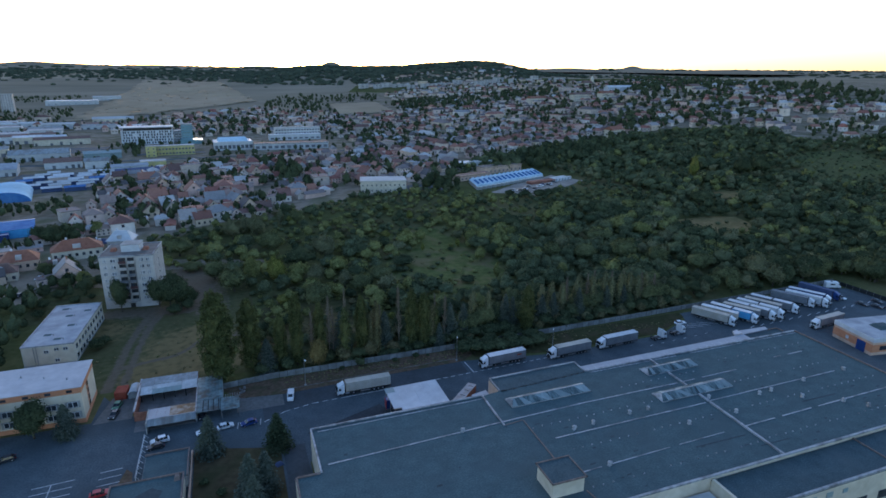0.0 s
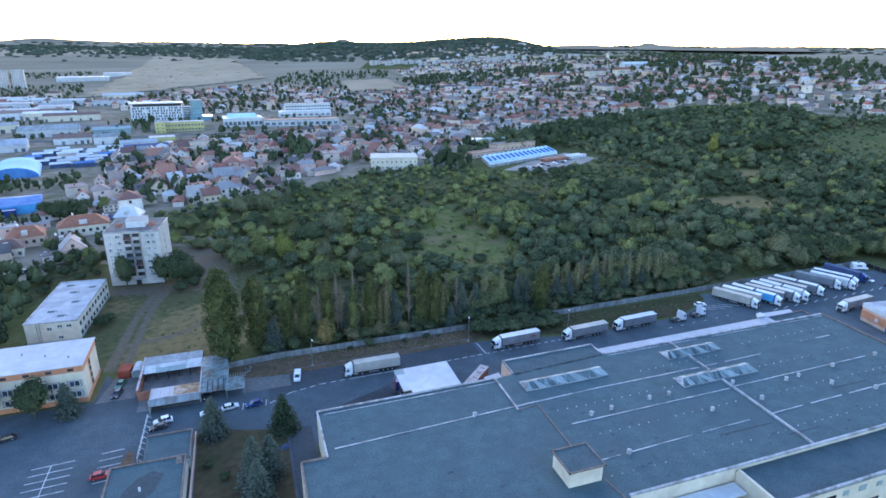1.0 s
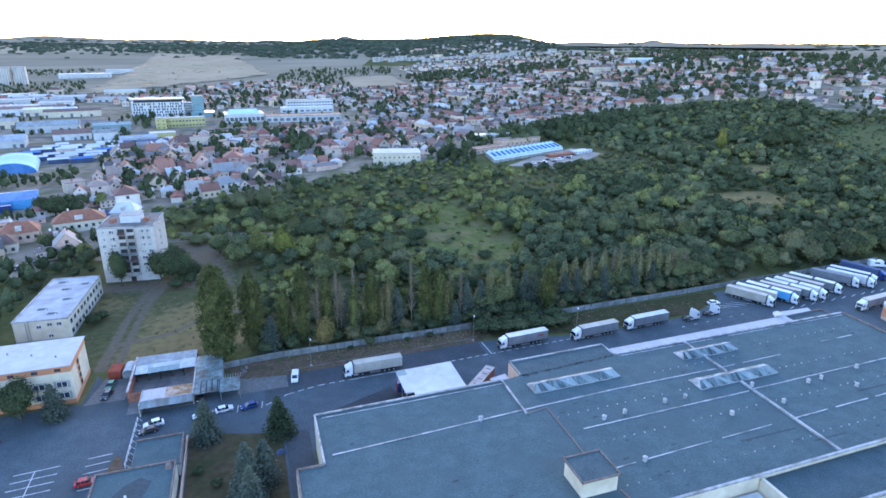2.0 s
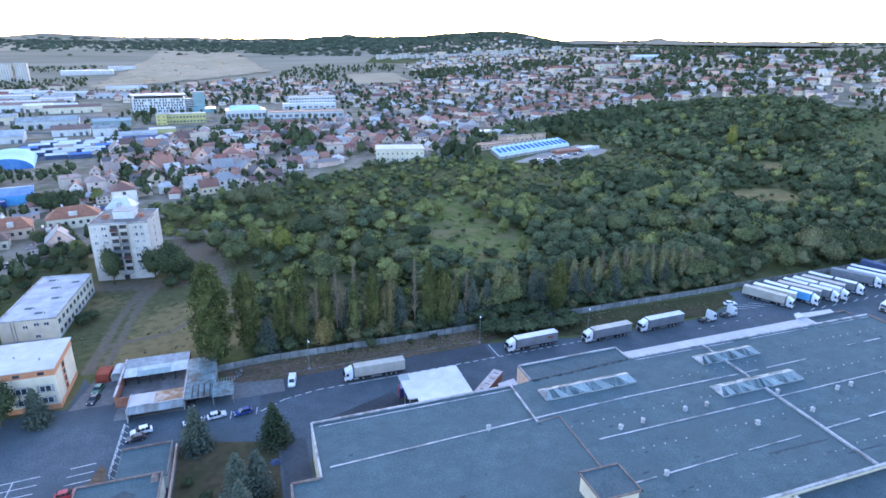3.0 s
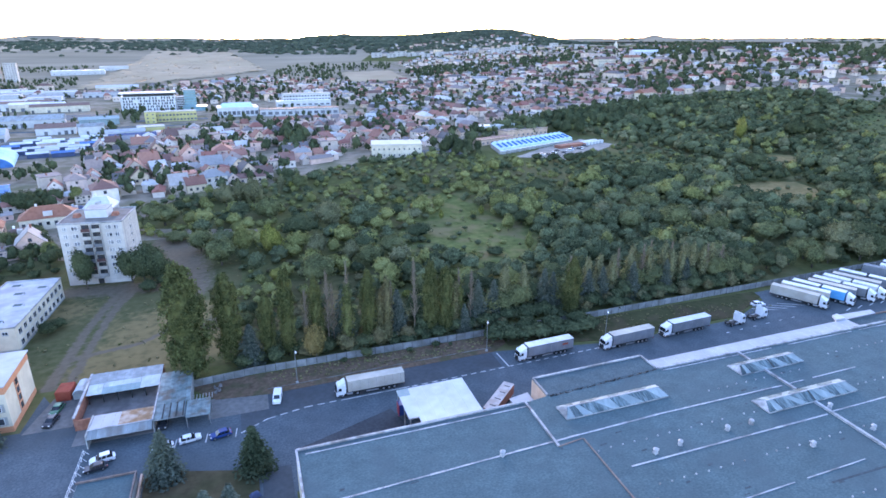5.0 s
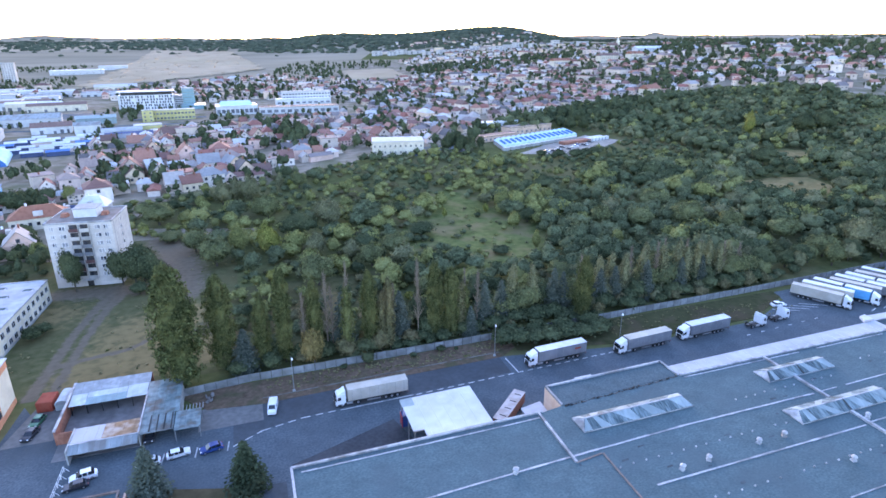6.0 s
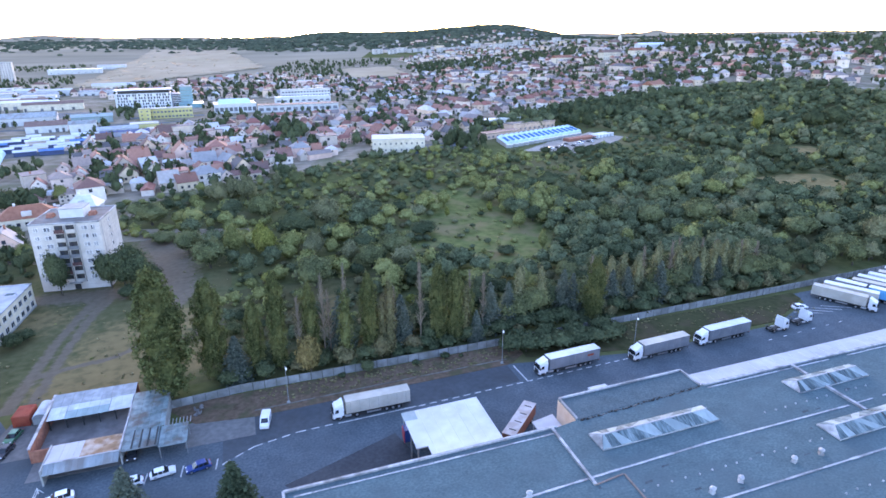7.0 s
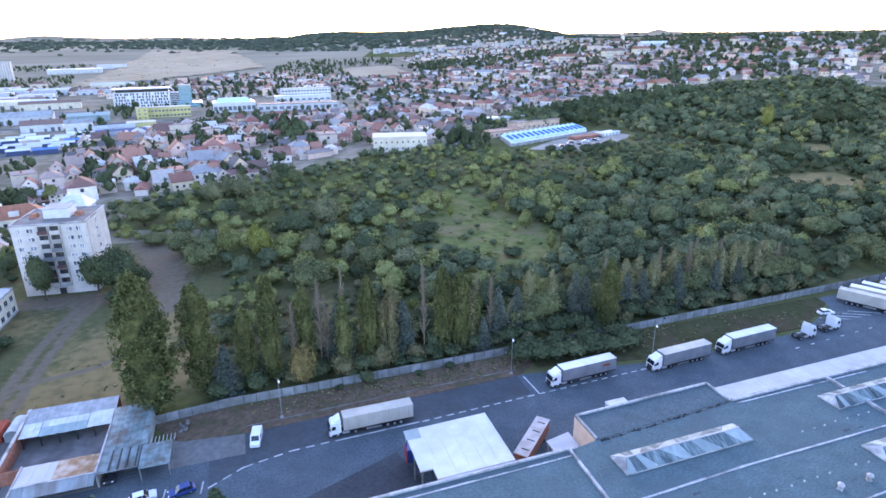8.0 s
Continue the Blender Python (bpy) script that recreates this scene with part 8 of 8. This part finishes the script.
    # wooded belts in and behind the town
    belts = [(rect(138, 158, 318, 372), 9, 12), ([(252, 356), (330, 370), (440, 455), (430, 484), (316, 446), (226, 408), (222, 384), (250, 380)], 8, 12), ([(700, 330), (900, 260), (1000, 500), (900, 480)], 12, 9), (rect(-40, -6, 216, 236), 7, 7), (rect(26, 46, 360, 420), 6, 15),
             ([(340, 1070), (640, 1010), (760, 1150), (560, 1250), (340, 1240)], 14, 14), ([(720, 830), (900, 760), (960, 960), (820, 1060)], 14, 14), (rect(-200, -108, 300, 338), 8, 9), (rect(-150, -90, 560, 600), 12, 9),
             ([(60, 1220), (200, 1060), (215, 1290), (330, 1310), (400, 1500), (120, 1480)], 18, 11), (rect(-145, -110, 205, 234), 7, 9), (rect(-84, -66, 140, 205), 8, 6), (rect(-130, -84, 118, 150), 7, 9), (rect(-105, -84, 60, 112), 6, 9), (rect(-330, -210, 640, 690), 15, 9),
             (rect(-420, -250, 800, 1020), 13, 7), ([(540, 560), (620, 600), (700, 790), (640, 760)], 16, 9),
             ([(640, 700), (760, 640), (860, 760), (760, 860)], 20, 13), ([(800, 540), (960, 480), (1100, 760), (900, 880)], 18, 14), ([(560, 470), (640, 440), (700, 520), (620, 560)], 15, 9), ([(1000, 1250), (1180, 1110), (1230, 1160), (1050, 1320)], 13, 14), ([(960, 1190), (1060, 1130), (1090, 1180), (1000, 1240)], 16, 14),
             ([(300, 560), (380, 540), (420, 640), (320, 660)], 16, 9), ([(420, 700), (520, 680), (560, 800), (440, 820)], 18, 10), ([(160, 640), (220, 660), (240, 800), (180, 790)], 18, 10), ([(-60, 760), (60, 760), (80, 860), (-60, 850)], 18, 10),
             ([(-420, 1020), (-250, 1020), (-300, 1300), (-460, 1260)], 15, 8), ([(-700, 1300), (-330, 1500), (-320, 1620), (-800, 1560)], 18, 9), (rect(-34, -18, 330, 380), 7, 10), (rect(96, 122, 420, 470), 8, 11), ([(20, 440), (50, 450), (40, 500), (10, 490)], 8, 12),
             (rect(-250, -205, 350, 470), 9, 10), (rect(-230, -142, 584, 592), 8, 8), (rect(-150, 20, 636, 648), 9, 9), (rect(-40, 120, 650, 660), 9, 8), (rect(-210, -115, 538, 548), 7, 8), (rect(-104, -60, 452, 462), 7, 7), (rect(-60, 125, 566, 574), 8, 9), (rect(-330, -200, 745, 760), 9, 9), (rect(-36, 20, 540, 556), 7, 10), (rect(-120, -108, 420, 520), 8, 8), (rect(-120, -100, 590, 660), 9, 11), ([(610, 350), (700, 335), (760, 420), (640, 420)], 13, 9)]
    for poly, step, high in belts:
        xs, ys = [p[0] for p in poly], [p[1] for p in poly]
        px = min(xs)
        while px < max(xs):
            py = min(ys)
            while py < max(ys):
                x, y = px + rnd.uniform(-0.9, 0.9) * step, py + rnd.uniform(-0.9, 0.9) * step
                py += step
                if not inside(poly, x, y):
                    continue
                h = high * rnd.uniform(0.45, 1.2)
                r = h * rnd.uniform(0.3, 0.5)
                v, q = rnd.choice(low)
                bag.append((v * np.array([r, r, h / 2]) + np.array([x, y, ground_z(x, y) - 0.2]), q))
            px += step
    # clumps of larger garden trees
    for n in range(230):
        cx, cy, turn, size = rnd.choice(seen[:1500])
        for m in range(rnd.randint(3, 9)):
            x, y = cx + rnd.gauss(0, 9), cy + rnd.gauss(0, 6)
            h = rnd.uniform(5, 12)
            r = h * rnd.uniform(0.34, 0.56)
            v, q = rnd.choice(low)
            bag.append((v * np.array([r, r, h / 2]) + np.array([x, y, ground_z(x, y) - 0.2]), q))
    v, q = joined(bag)
    tagged(new("town_trees", quad_mesh("town_trees", v, q, [leaf_deep], smooth=True)), "dark garden trees scattered between the houses", "trees", "", "stuff")
    # far forest on the ridge and plain
    rng = np.random.default_rng(7)
    blobs = [joined([core_quads(rng, np.zeros(3), np.ones(3), 3, 5, 1.0), leaf_quads(rng, 5, np.zeros((1, 3)), np.ones((1, 3)), 0.5)]) for k in range(4)]
    bag = []
    for n in range(9200):
        if n >= 8000:
            a, b = rnd.uniform(-2300, -420), rnd.gauss(2500, 230)
            keep = abs(a) < 0.85 * b
        elif n < 4600:
            a, b = rnd.uniform(-900, 800), rnd.gauss(2330, 240)
            keep = 0.12 < smooth_step((a + 800) / 330) * (1 - smooth_step((a - 250) / 420)) * math.exp(-(((b - 2400) / 330) ** 2))
        else:
            a, b = rnd.uniform(-3000, 3400), rnd.uniform(1900, 4600)
            keep = abs(a) < 0.85 * b and noise.noise((a * 0.0012, b * 0.004, 3.0)) > (-0.2 if a < -200 and 2200 < b < 3100 else 0.05)
        if not keep:
            continue
        x, y = from_flight(a, b)
        s = rnd.uniform(5, 11) * (1.0 if b < 2700 else 1.5)
        v, q = rnd.choice(blobs)
        bag.append((v * np.array([s * 1.3, s * 1.3, s * rnd.uniform(0.5, 0.8) * (1.0 if b < 2700 else 0.55)]) + np.array([x, y, ground_z(x, y) + s * 0.2]), q))
    v, q = joined(bag)
    tagged(new("far_woods", quad_mesh("far_woods", v, q, [leaf_far_hazed])), "dark far woods on the ridge and plain", "woods", "", "stuff")


build_town()


# ---- landmarks of the town ----
def block(name, label, category, x, y, turn, w, d, h, wall, roof, rows=2, bays=8, pane=far_pane, side=True, win=(1.6, 1.4)):
    """A flat-roofed building with rows of windows towards -y and +x."""
    z = ground_z(x + w / 2, y)
    b = thing(name, label, category, pose(x, y, z - 0.3, rz=turn))
    part("wall", Shape().box(0, w, 0, d, -1, h), wall, b)
    part("roof", Shape().box(-0.3, w + 0.3, -0.3, d + 0.3, h, h + 0.4), roof, b)
    part("parapet", Shape().box(-0.35, w + 0.35, -0.35, 0.0, h + 0.4, h + 0.8), wall, b)
    st = (h - 0.6) / rows
    glassy = Shape().box(0, win[0], -0.08, 0.02, 0, min(win[1], st * 0.62)).mesh("window", pane)
    for f in range(rows):
        for k in range(bays):
            part("window", glassy, None, b, at=Matrix.Translation((w * (k + 0.5) / bays - win[0] / 2, 0, 0.5 + st * f + st * 0.2)))
        if side:
            n = max(1, int(d / 4))
            for k in range(n):
                part("window", glassy, None, b, at=pose(w, d * (k + 0.5) / n - win[0] / 2, 0.5 + st * f + st * 0.2, rz=90))
    return b


def build_landmarks():
    # white hospital-like slab with scattered windows and a glass tower
    z = 0
    h = thing("office_slab", "large white slab building with scattered dark windows", "office building", pose(-131, 676, -0.3, rz=3))
    part("wall", Shape().box(0, 57, 0, 20, -1, 17), white_sheet, h)
    part("top_storey", Shape().box(3, 56, 2.5, 18, 17, 20.3), metal_dark, h, "dark recessed top storey")
    part("roof", Shape().box(-1, 58, -0.5, 20.5, 20.3, 21.2), white_sheet, h)
    rnd = random.Random(8)
    glassy = Shape().box(0, 1.5, -0.08, 0.02, 0, 2.3).mesh("window", pane_dull)
    for f in range(5):
        for k in range(18):
            if rnd.random() < 0.86:
                part("window", glassy, None, h, at=Matrix.Translation((1.6 + 3.05 * k + rnd.choice((0, 0.9)), 0, 1.4 + 3.15 * f)))
    g = thing("glass_tower", "teal glass office tower beside the white slab", "office tower", pose(-65, 690, -0.3, rz=3))
    part("wall", Shape().box(0, 13, 0, 14, -1, 22), teal_glass, g)
    part("link", Shape().box(-9, 0, 3, 12, -1, 15), white_sheet, g)
    part("roof", Shape().box(-0.3, 13.3, -0.3, 14.3, 22, 22.6), concrete, g)
    for f in range(7):
        part("floor_band", Shape().box(-0.06, 13.06, -0.06, 14.06, 2.6 + 3 * f, 3.1 + 3 * f), steel_grey, g)
        part("link_glazing", Shape().box(-8.6, -0.4, 2.9, 3.0, 1 + 2 * f, 2 + 2 * f), pane_dull, g)
    part("podium", Shape().box(-2, 24, -22, 0, -1, 5), teal_glass, g)
    # halls beside it
    f2 = block("factory_hall", "white factory hall with a bright blue-white roof", "factory", -26, 594, 3, 42, 34, 9, pale_wall, white_sheet, 1, 9, win=(3.4, 4))
    part("roof_monitor", Shape().frustum((4, 38, 10, 32), 9.4, (6, 36, 12, 30), 12.4), sky_blue_sheet, f2)
    block("factory_hall", "long low white hall with a row of tall windows", "factory", 17, 588, -2, 84, 18, 7.0, pale_wall, brown_roof, 1, 12, win=(4.4, 3.0), side=False)
    block("office_block", "white four-storey office with strip windows", "office building", 50, 706, 2, 60, 16, 13, pale_wall, concrete, 3, 16, win=(2.6, 1.7))
    block("factory_hall", "flat white hall behind the offices", "factory", 40, 676, 2, 66, 14, 7, pale_wall, white_sheet, 1, 9, win=(4.4, 2), side=False)
    block("school", "pale yellow school building with tall windows", "school", -92, 572, 5, 46, 14, 9.5, yellow_wall, surface_grey, 2, 14, win=(2.2, 1.8))
    block("annex", "yellow annex with a flat grey roof", "annex", -90, 486, 8, 22, 16, 6, yellow_wall, surface_grey, 1, 6)
    block("tower_annex", "small yellow stair tower", "annex", -93, 562, 5, 10, 10, 11, yellow_wall, surface_grey, 3, 2)
    # box building at the wood's edge
    block("culture_house", "cream flat-roofed building with tall windows by the wood", "public building", 78, 300, -12, 34, 20, 8.6, cream_wall, pale_wall, 2, 10, win=(1.0, 1.3))
    # blue arched hall, low blue hall, market
    a = thing("arched_hall", "round-roofed hall with a bright blue end wall", "hall", pose(-176, 352, 0, rz=12))
    arch = [(15 + 15 * math.cos(math.pi * k / 14), 7.5 * math.sin(math.pi * k / 14)) for k in range(15)]
    part("roof", Shape().sweep(arch, 0, 46), sky_blue_sheet, a)
    part("end_wall", Shape().sweep([(15 + (x - 15) * 0.985, z * 0.985) for x, z in arch], -0.25, 0.05), blue_roof, a)
    b = thing("blue_hall", "low hall with a bright blue sheet roof", "hall", pose(-150, 246, 0, rz=14))
    part("wall", Shape().box(0, 32, 0, 24, -1, 5), tarp_blue, b)
    part("roof", Shape().gable(-0.5, 32.5, -0.5, 24.5, 5, 7.2), blue_roof, b)
    part("annex", Shape().box(6, 20, -6, 0, -1, 4), blue_paint, b)
    rnd = random.Random(12)
    for j in range(7):
        for i in range(4) if j % 3 else (0, 2, 3):
            x, y = -176 + 17 * i + rnd.uniform(-2, 2) + 3.0 * j, 392 + 12.5 * j + rnd.uniform(-1.5, 1.5)
            m = thing("market_stall", rnd.choice(("long market stall under a white awning", "market stall with a bright pale roof")), "market stall", pose(x, y, 0, rz=14 + rnd.uniform(-3, 3)), group="stalls of the market")
            w = rnd.uniform(4.5, 7.6)
            part("body", Shape().box(-w, w, -2.6, 2.6, -0.5, 3.0), tarp_dark if rnd.random() < 0.5 else house_wall, m)
            part("roof", Shape().gable(-w - 0.4, w + 0.4, -3.6, 3.6, 3.0, 4.2), rnd.choice((white_sheet, tarp_white, pale_wall, white_sheet, pale_wall, blue_roof)), m)
    for x, y, w, d, hh, wall, roof, name, label in ((-172, 505, 30, 20, 6, pale_wall, brown_roof, "storage_hall", "hall with a brown pitched roof"), (-138, 498, 20, 15, 7, pale_wall, steel_grey, "storage_hall", "white gabled hall with arched openings"),
                                                    (-112, 470, 30, 12, 5, pale_wall, surface_grey, "storage_hall", "long grey-roofed storage hall"), (-226, 694, 58, 16, 7, cream_wall, brown_roof, "long_hall", "long hall with a faded red-brown roof"),
                                                    (-104, 440, 34, 13, 5, sheet_teal, tarp_dark, "storage_hall", "low hall with a dark blue roof"), (-215, 470, 30, 26, 6, pale_wall, surface_grey, "storage_hall", "pale flat-roofed supermarket"),
                                                    (-215, 560, 52, 24, 7, pale_wall, steel_grey, "storage_hall", "wide pale store with a grey roof"), (-150, 560, 34, 14, 6, sheet_teal, sheet_teal, "storage_hall", "low pale teal pavilion")):
        t = thing(name, label + " in the town", "hall", pose(x, y, ground_z(x, y) - 0.2, rz=10))
        part("wall", Shape().box(0, w, 0, d, -1, hh), wall, t)
        part("roof", Shape().gable(-0.6, w + 0.6, -0.6, d + 0.6, hh, hh + d * 0.16), roof, t)
        for k in range(int(w / 5)):
            if rnd.random() < 0.5:
                part("gate", Shape().box(1.2 + 5 * k, 1.2 + 5 * k + rnd.uniform(1.6, 3.2), -0.1, 0.02, 0, hh * rnd.uniform(0.4, 0.65)), far_pane, t)
    # sawtooth works
    s = thing("sawtooth_works", "low works with staggered rows of light blue sawtooth roofs", "factory", pose(163.5, 280.5, ground_z(195, 295) - 0.3, rz=-10))
    D, n, e, r, u, v = 29.0, 15, 3.0, 4.8, 4.39, 2.75
    for k in range(n):
        x0, x1, y0, y1 = u * k, u * (k + 1), v * k, v * k + D
        xr = x1 - 0.6
        xa, za, xm, zm = x0 + (xr - x0) * 0.46, e + (r - e) * 0.46, x0 + (xr - x0) * 0.86, e + (r - e) * 0.86
        part("wall", Shape().box(x0, x1, y0, y1, -2, e), concrete, s)
        part("roof_tooth", Shape().solid([(x0, y0, e), (x1, y0, e), (x1, y1, e), (x0, y1, e), (xr, y0, r), (xr, y1, r)], [(3, 2, 1, 0), (1, 2, 5, 4), (0, 4, 5, 3), (0, 1, 4), (2, 3, 5)]), sky_blue_sheet, s)
        part("roof_light", Shape().solid([(xa, y0 + 4.0, za + 0.12), (xa, y1 - 9.0, za + 0.12), (xm, y1 - 9.0, zm + 0.12), (xm, y0 + 4.0, zm + 0.12), (xa + 0.1, y0 + 4.0, za - 0.1), (xa + 0.1, y1 - 9.0, za - 0.1), (xm + 0.1, y1 - 9.0, zm - 0.1), (xm + 0.1, y0 + 4.0, zm - 0.1)], [(3, 2, 1, 0), (4, 5, 6, 7), (0, 1, 5, 4), (1, 2, 6, 5), (2, 3, 7, 6), (3, 0, 4, 7)]), glass_blue, s, "dark blue glazed strip")
        part("front_band", Shape().box(x0, x1, y0 - 0.2, y0 - 0.02, e - 0.7, e + 0.1), white_paint, s)
    block("works_office", "long peach two-storey office with a red roof", "office building", 164, 316, 19, 34, 10, 4.0, peach_wall, brown_roof, 1, 8)
    block("works_office", "peach three-storey office behind the sawtooth works", "office building", 196, 340, 14, 42, 12, 5.6, peach_wall, tower_felt, 1, 9)
    block("store", "pale low store behind the works", "store", 186, 368, 14, 34, 10, 6, white_sheet, white_sheet, 1, 6)
    draped("works_yard", [(168, 270), (196, 249), (264, 287), (248, 318)], (18, 12), 0.35, pale_gravel, "pale gravelled yard beside the works", "yard")
    p = thing("brick_store", "low stack of red brick and pallets in the works yard", "brick store", pose(212, 284, ground_z(215, 286), rz=14))
    part("brick_stack", Shape().box(0, 26, 0, 6, -0.5, 2.4), brick_red, p)
    part("pallet_stack", Shape().box(3, 22, 7, 10, -0.5, 1.6), tarp_beige, p)
    rnd = random.Random(19)
    for k in range(14):
        x, y = 188 + rnd.uniform(0, 48), 264 + rnd.uniform(-5, 7)
        y += 0.4 * (x - 188)
        build_car(x, y, rnd.uniform(0, 180), rnd.choice((dark_paint, white_paint, dark_paint, white_paint, blue_paint)), "car parked in the yard of the works", z=ground_z(x, y) + 0.3, fine=False)
    for k in range(9):
        x = 236 + 3.4 * (k % 5)
        y = 290 + 4.5 * (k // 5) + 0.3 * (x - 236)
        c = thing("site_container", "white site container in the works yard", "container", pose(x, y, ground_z(x, y), rz=16))
        part("box", Shape().box(0, 6, 0, 2.4, 0, 2.6), white_sheet, c)
        part("door", Shape().box(2, 3, -0.05, 0, 0.2, 2.2), steel_grey, c)
    rnd = random.Random(78)
    for k in range(26):
        x, y = rnd.uniform(-560, -215), rnd.uniform(560, 1080)
        if k < 9:
            x, y = rnd.uniform(-300, -150), rnd.uniform(600, 960)
        if (-240 < x < -120 and y < 720) or inside([(-290, 1000), (70, 1380), (0, 2080), (-290, 2260)], x, y):
            continue
        w, d, hh = rnd.uniform(24, 62), rnd.uniform(14, 30), rnd.uniform(5, 9)
        t = thing("depot_hall", rnd.choice(("wide pale depot hall with a white roof in the far town", "long pale hall with a grey roof in the far town")), "hall", pose(x, y, ground_z(x + w / 2, y) - 0.3, rz=rnd.uniform(2, 16)), group="halls of the far town")
        part("wall", Shape().box(0, w, 0, d, -2, hh), rnd.choice((pale_wall, white_sheet, cream_wall)), t)
        part("roof", Shape().gable(-0.5, w + 0.5, -0.5, d + 0.5, hh, hh + d * rnd.uniform(0.05, 0.14)), rnd.choice((white_sheet, white_sheet, pale_wall, steel_grey, brown_roof)), t)
        for i in range(int(w / 9)):
            part("gate", Shape().box(2 + 9 * i, 6 + 9 * i, -0.1, 0.02, 0, hh * 0.5), far_pane, t)
    # red-roofed and white houses behind the tower
    for x, y, turn, w, d, e, r, wall, roof, label in ((-116, 184, 12, 15, 11, 5, 9, peach_wall, tile_red, "large house with a hipped red tile roof"), (-98, 196, 12, 22, 10, 5, 9.5, cream_wall, tile_red, "long house with a red tile roof and dormer"),
                                                      (-76, 210, -8, 12, 10, 5.0, 9.4, panel_wall, white_sheet, "white house with a pale steep roof behind the tower"), (-118, 170, 12, 12, 9, 4, 7.5, cream_wall, brown_roof, "house with a dark brown roof"),
                                                      (-98, 176, 14, 12, 8, 3.4, 6, panel_wall, brown_roof, "low house with a dark roof"), (-84, 212, 12, 9, 7, 3, 5, cream_wall, tarp_dark, "shed with a flat dark roof")):
        t = thing("villa", label, "house", pose(x, y, 0, rz=turn))
        part("wall", Shape().box(0, w, 0, d, -0.5, e), wall, t)
        part("roof", Shape().frustum((-0.6, w + 0.6, -0.6, d + 0.6), e, (w * 0.25, w * 0.75, d * 0.46, d * 0.54), r), roof, t)
        part("dormer", Shape().box(w * 0.42, w * 0.58, 0.4, d * 0.4, e, e + 2.6), panel_wall, t)
        part("chimney", Shape().box(w * 0.3, w * 0.3 + 0.8, d * 0.5, d * 0.5 + 0.8, e + 1, r + 1), white_frame, t)
        for k in range(int(w / 3)):
            part("window", Shape().box(0.9 + 3 * k, 2.2 + 3 * k, -0.06, 0.02, e - 3.1, e - 1.6), pane_dull, t)
            if e > 4.5:
                part("window", Shape().box(w - 0.02, w + 0.06, 1 + 2.4 * (k % 3), 2.2 + 2.4 * (k % 3), e - 3.1, e - 1.6), pane_dull, t)
    # panel estate below the ridge, church and long houses on the slope
    rnd = random.Random(29)
    for k in range(16):
        x, y = 380 + 34 * k + rnd.uniform(-8, 8), 1700 - 16 * k + rnd.uniform(-50, 50)
        block("panel_block", "distant pale panel block below the wooded ridge", "apartment block", x, y, rnd.uniform(10, 30), rnd.uniform(24, 44), 12, rnd.choice((10, 12, 14)), panel_wall, surface_grey, 3, 2, side=False, win=(7.5, 1.4))
    for x, y, w, hh, label in ((765, 736, 26, 11, "white hall on the crest of the slope"), (712, 905, 70, 8, "long white building on the crest"), (600, 850, 44, 11, "long pale school with a red roof"), (545, 915, 40, 10, "long peach building with an orange roof"), (640, 820, 30, 10, "pale villa on the slope"), (425, 480, 20, 9, "brown-roofed house at the wood's edge")):
        t = block("public_building", label, "public building", x, y, 12, w, 14, hh, cream_wall if hh != 8 else white_sheet, tile_red if hh > 8.5 and hh < 11 else surface_grey, 2, 9, side=False)
        part("pitched_roof", Shape().gable(-0.8, w + 0.8, -0.8, 14.8, hh + 0.3, hh + 4.5), tile_red if hh in (10, 9) else brown_roof if hh == 11 else white_sheet, t)
    c = thing("church", "small pale church with a steeple on the far slope", "church", pose(800, 1130, ground_z(800, 1130), rz=10))
    part("nave", Shape().box(0, 26, 0, 12, -1, 10), cream_wall, c)
    part("roof", Shape().gable(-0.5, 26.5, -0.5, 12.5, 10, 16), brown_roof, c)
    part("steeple", Shape().box(26, 32, 3, 9, -1, 18).frustum((25.7, 32.3, 2.7, 9.3), 18, (28.8, 29.2, 5.8, 6.2), 27), cream_wall, c)
    # left distance: long white sheds, slab blocks
    for x, y, w, d, hh in ((-372, 1390, 100, 40, 9), (-300, 1500, 60, 40, 9), (-450, 1050, 60, 30, 9), (-380, 940, 70, 30, 8), (-330, 850, 50, 30, 8), (-300, 760, 50, 26, 8), (-440, 860, 60, 30, 8), (-260, 800, 40, 24, 8)):
        block("warehouse", "long pale warehouse in the industrial quarter", "warehouse", x, y, 8, w, d, hh, pale_wall, white_sheet if w > 90 else surface_grey, 1, 8, side=False)
    for x, y in ((-436, 1240), (-412, 1250)):
        block("panel_tower", "tall pale panel tower in the distance", "apartment block", x, y, 8, 20, 18, 34, panel_wall, concrete, 10, 5, side=False)
    m = thing("radio_mast", "thin radio mast on the wooded ridge", "mast", Matrix.Translation((*from_flight(430, 2420), ground_z(*from_flight(430, 2420)))))
    part("mast", Shape().tube((0, 0, -2), (0, 0, 46), 1.2, 0.5, 6), metal_pole, m)


build_landmarks()
